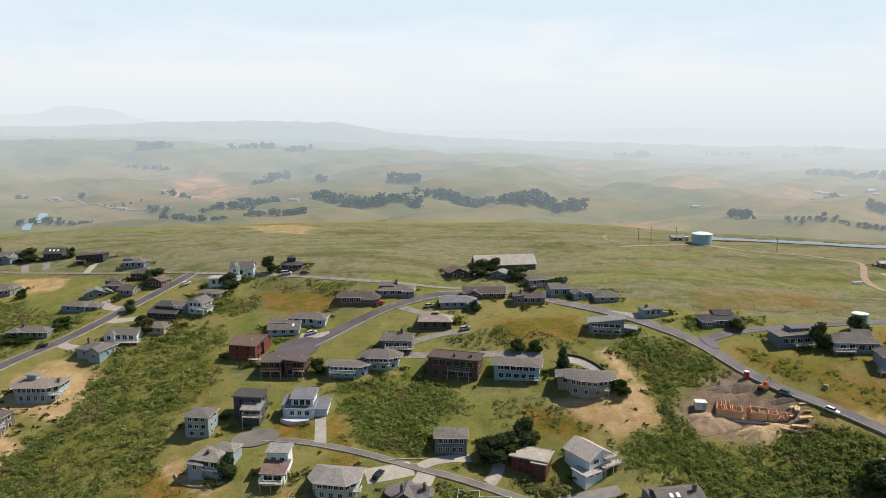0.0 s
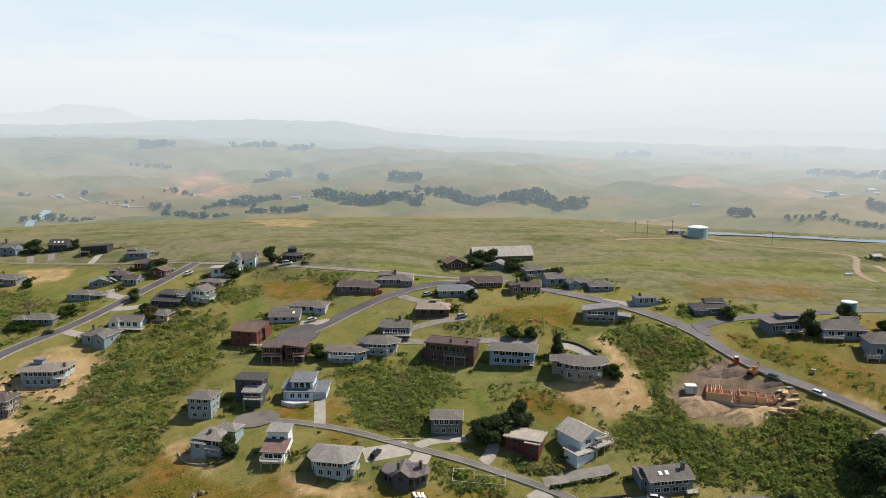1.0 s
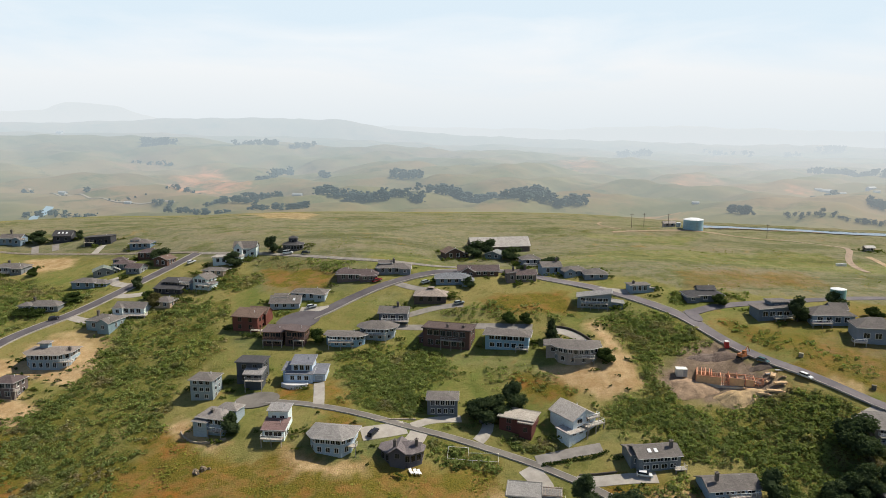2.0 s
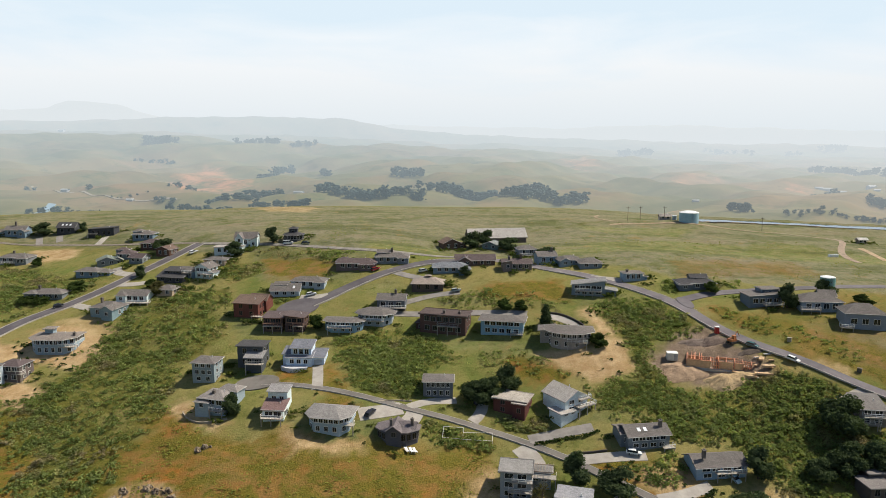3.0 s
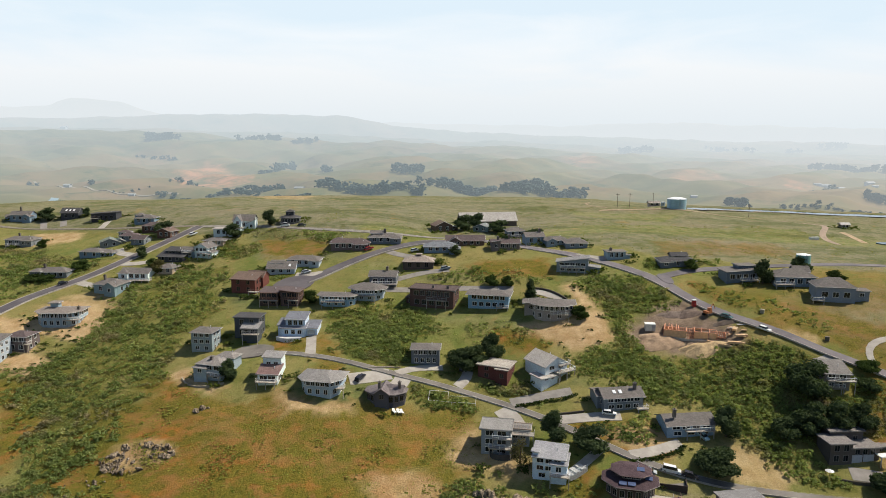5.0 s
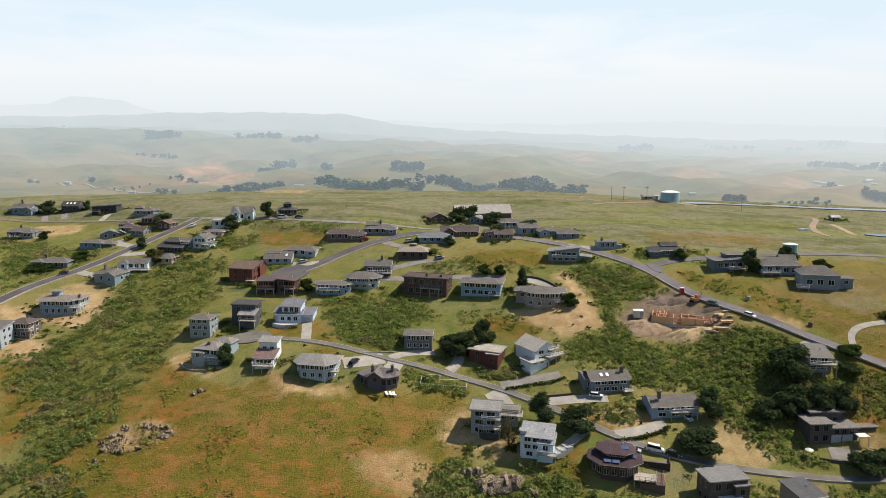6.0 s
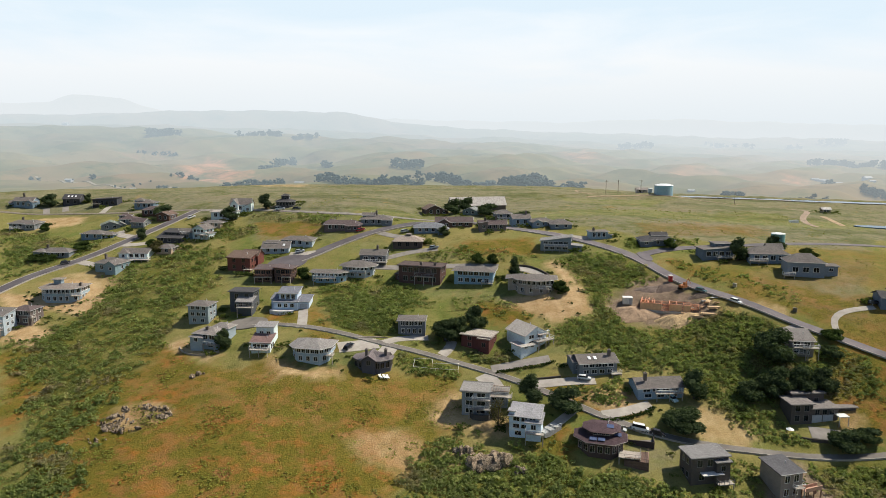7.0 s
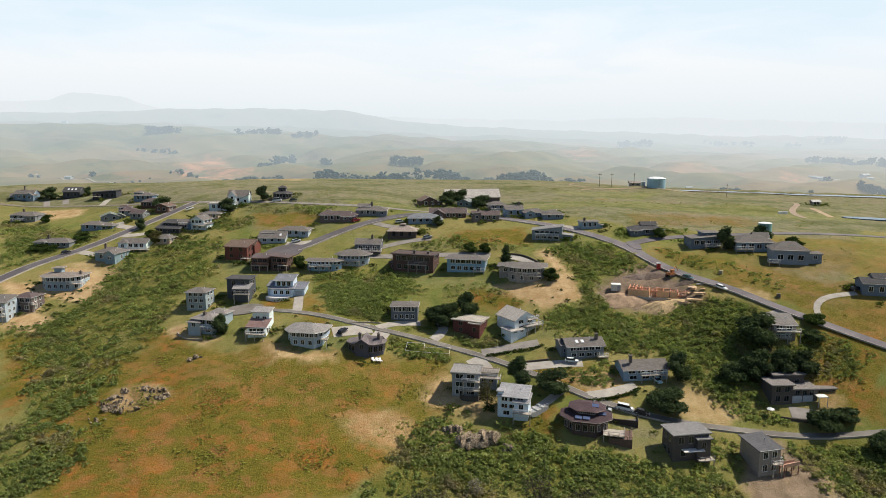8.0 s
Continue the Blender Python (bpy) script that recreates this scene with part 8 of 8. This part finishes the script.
def parasol(x, y):
    s = new("parasol")
    s.matrix_basis = pose(x, y, land_at(x, y))
    tagged(s, "open white parasol on a small terrace", "parasol")
    part("pole", Mesh().tube((0, 0, 0), (0, 0, 2.5), 0.04, 0.04, 6), wood((0.3, 0.2, 0.12)), s)
    n = 8
    ring = [(1.1 * math.cos(2 * math.pi * i / n), 1.1 * math.sin(2 * math.pi * i / n), 2.1) for i in range(n)]
    part("canopy", Mesh().slab(ring + [(0, 0, 2.65)], [(i, (i + 1) % n, n) for i in range(n)], 0.05), paint((0.82, 0.82, 0.8)), s)


parasol(104.6, 150.6)


def utility_box(x, y, c, label):
    s = new("utility_box")
    s.matrix_basis = pose(x, y, land_at(x, y), 0, 0, -40)
    tagged(s, label, "utility box")
    part("cabinet", Mesh().box(-0.6, -0.45, -0.2, 0.6, 0.45, 1.1), paint(c), s)
    part("lid", Mesh().box(-0.66, -0.5, 1.1, 0.66, 0.5, 1.2), paint(tone(c, 1.3)), s)


utility_box(112.2, 209.2, (0.30, 0.27, 0.2), "small tan utility box on the road verge")
utility_box(125.6, 193.4, (0.10, 0.09, 0.07), "small dark utility box on the road verge")
utility_box(-26.1, 183.3, (0.05, 0.05, 0.05), "dark bin standing on a forecourt")

# stepped deck beside the white-blue house
steps = new("garden_deck")
steps.matrix_basis = pose(39.7, 150.9, land_at(39.7, 150.9), 0, 0, 30)
tagged(steps, "grey weathered stepped garden deck beside the house", "deck")
for i in range(3):
    part("platform", Mesh().box(-3.0 + i * 1.8, -1.4, -0.8, -1.2 + i * 1.8, 1.4, 0.5 + 0.45 * i), wood((0.40, 0.40, 0.40)), steps)
for i in range(7):
    part("baluster", Mesh().box(-2.9 + i * 0.9, -1.42, 0.3, -2.82 + i * 0.9, -1.34, 1.9), paint((0.62, 0.64, 0.66)), steps)
part("handrail", Mesh().tube((-2.9, -1.38, 1.7), (2.6, -1.38, 2.2), 0.06, 0.06, 5), paint((0.62, 0.64, 0.66)), steps)

# hedges and bushes grown round the houses
cs, rs = [], []
for hx, hy, hyaw, hw, hd in HOUSES[:-1]:
    if hw > 25:
        continue
    c, s = math.cos(radians(hyaw)), math.sin(radians(hyaw))
    for q in range(6 if hy > 200 else 4):
        side = rng.integers(0, 4)
        u = rng.uniform(-0.6, 0.6) * hw if side < 2 else (1 if side == 2 else -1) * (hw / 2 + rng.uniform(1.2, 3.5))
        v_ = (-rng.uniform(1.5, 5.0) if side == 0 else hd + rng.uniform(1.0, 4.0)) if side < 2 else rng.uniform(0, 1) * hd
        bx_, by_ = hx + u * c - v_ * s, hy + u * s + v_ * c
        if not clear_of_built(np.array([bx_]), np.array([by_]), 0.2)[0]:
            continue
        k = rng.integers(14, 34)
        size = rng.uniform(0.5, 1.25) * (1.15 if hy > 240 else 0.9)
        run = rng.uniform(0.6, 2.0)
        cs.append(np.stack([bx_ + rng.normal(0, size * run, k), by_ + rng.normal(0, size * 0.6, k), np.full(k, land_at(bx_, by_)) + rng.uniform(0.0, size * 1.1, k)], 1))
        rs.append(np.full(k, size * 0.5) * rng.uniform(0.6, 1.2, k))
v, f = sprays(np.concatenate(cs), np.concatenate(rs) * 1.05, 0.85, 8)
tagged(new("garden_bushes", array_mesh("garden_bushes", v, f, leaves((0.060, 0.095, 0.024), (0.185, 0.205, 0.048), (0.050, 0.072, 0.022)))), "dark and light green garden bushes round the houses", "bushes", kind="stuff")

# planted shrubs on bare yards
yard = np.concatenate([np.stack([rng.uniform(-160, -120, 60), rng.uniform(206, 245, 60)], 1), np.stack([rng.uniform(36, 62, 26), rng.uniform(200, 240, 26)], 1), np.stack([rng.uniform(40, 75, 50), rng.uniform(155, 168, 50)], 1), np.stack([rng.uniform(-40, 5, 40), rng.uniform(176, 194, 40)], 1)])
ok = clear_of_built(yard[:, 0], yard[:, 1], 0.0)
yard = yard[ok]
cs, rs = [], []
for ux, uy in yard:
    k = rng.integers(5, 10)
    s = rng.uniform(0.35, 0.8)
    cs.append(np.stack([ux + rng.normal(0, s * 0.6, k), uy + rng.normal(0, s * 0.6, k), np.full(k, land_at(ux, uy)) + rng.uniform(0.0, s * 0.8, k)], 1))
    rs.append(np.full(k, s * 0.55))
v, f = sprays(np.concatenate(cs), np.concatenate(rs) * 1.2, 0.85, 8)
tagged(new("yard_shrubs", array_mesh("yard_shrubs", v, f, BUSHY)), "small planted shrubs dotted over bare house yards", "shrubs", kind="stuff")
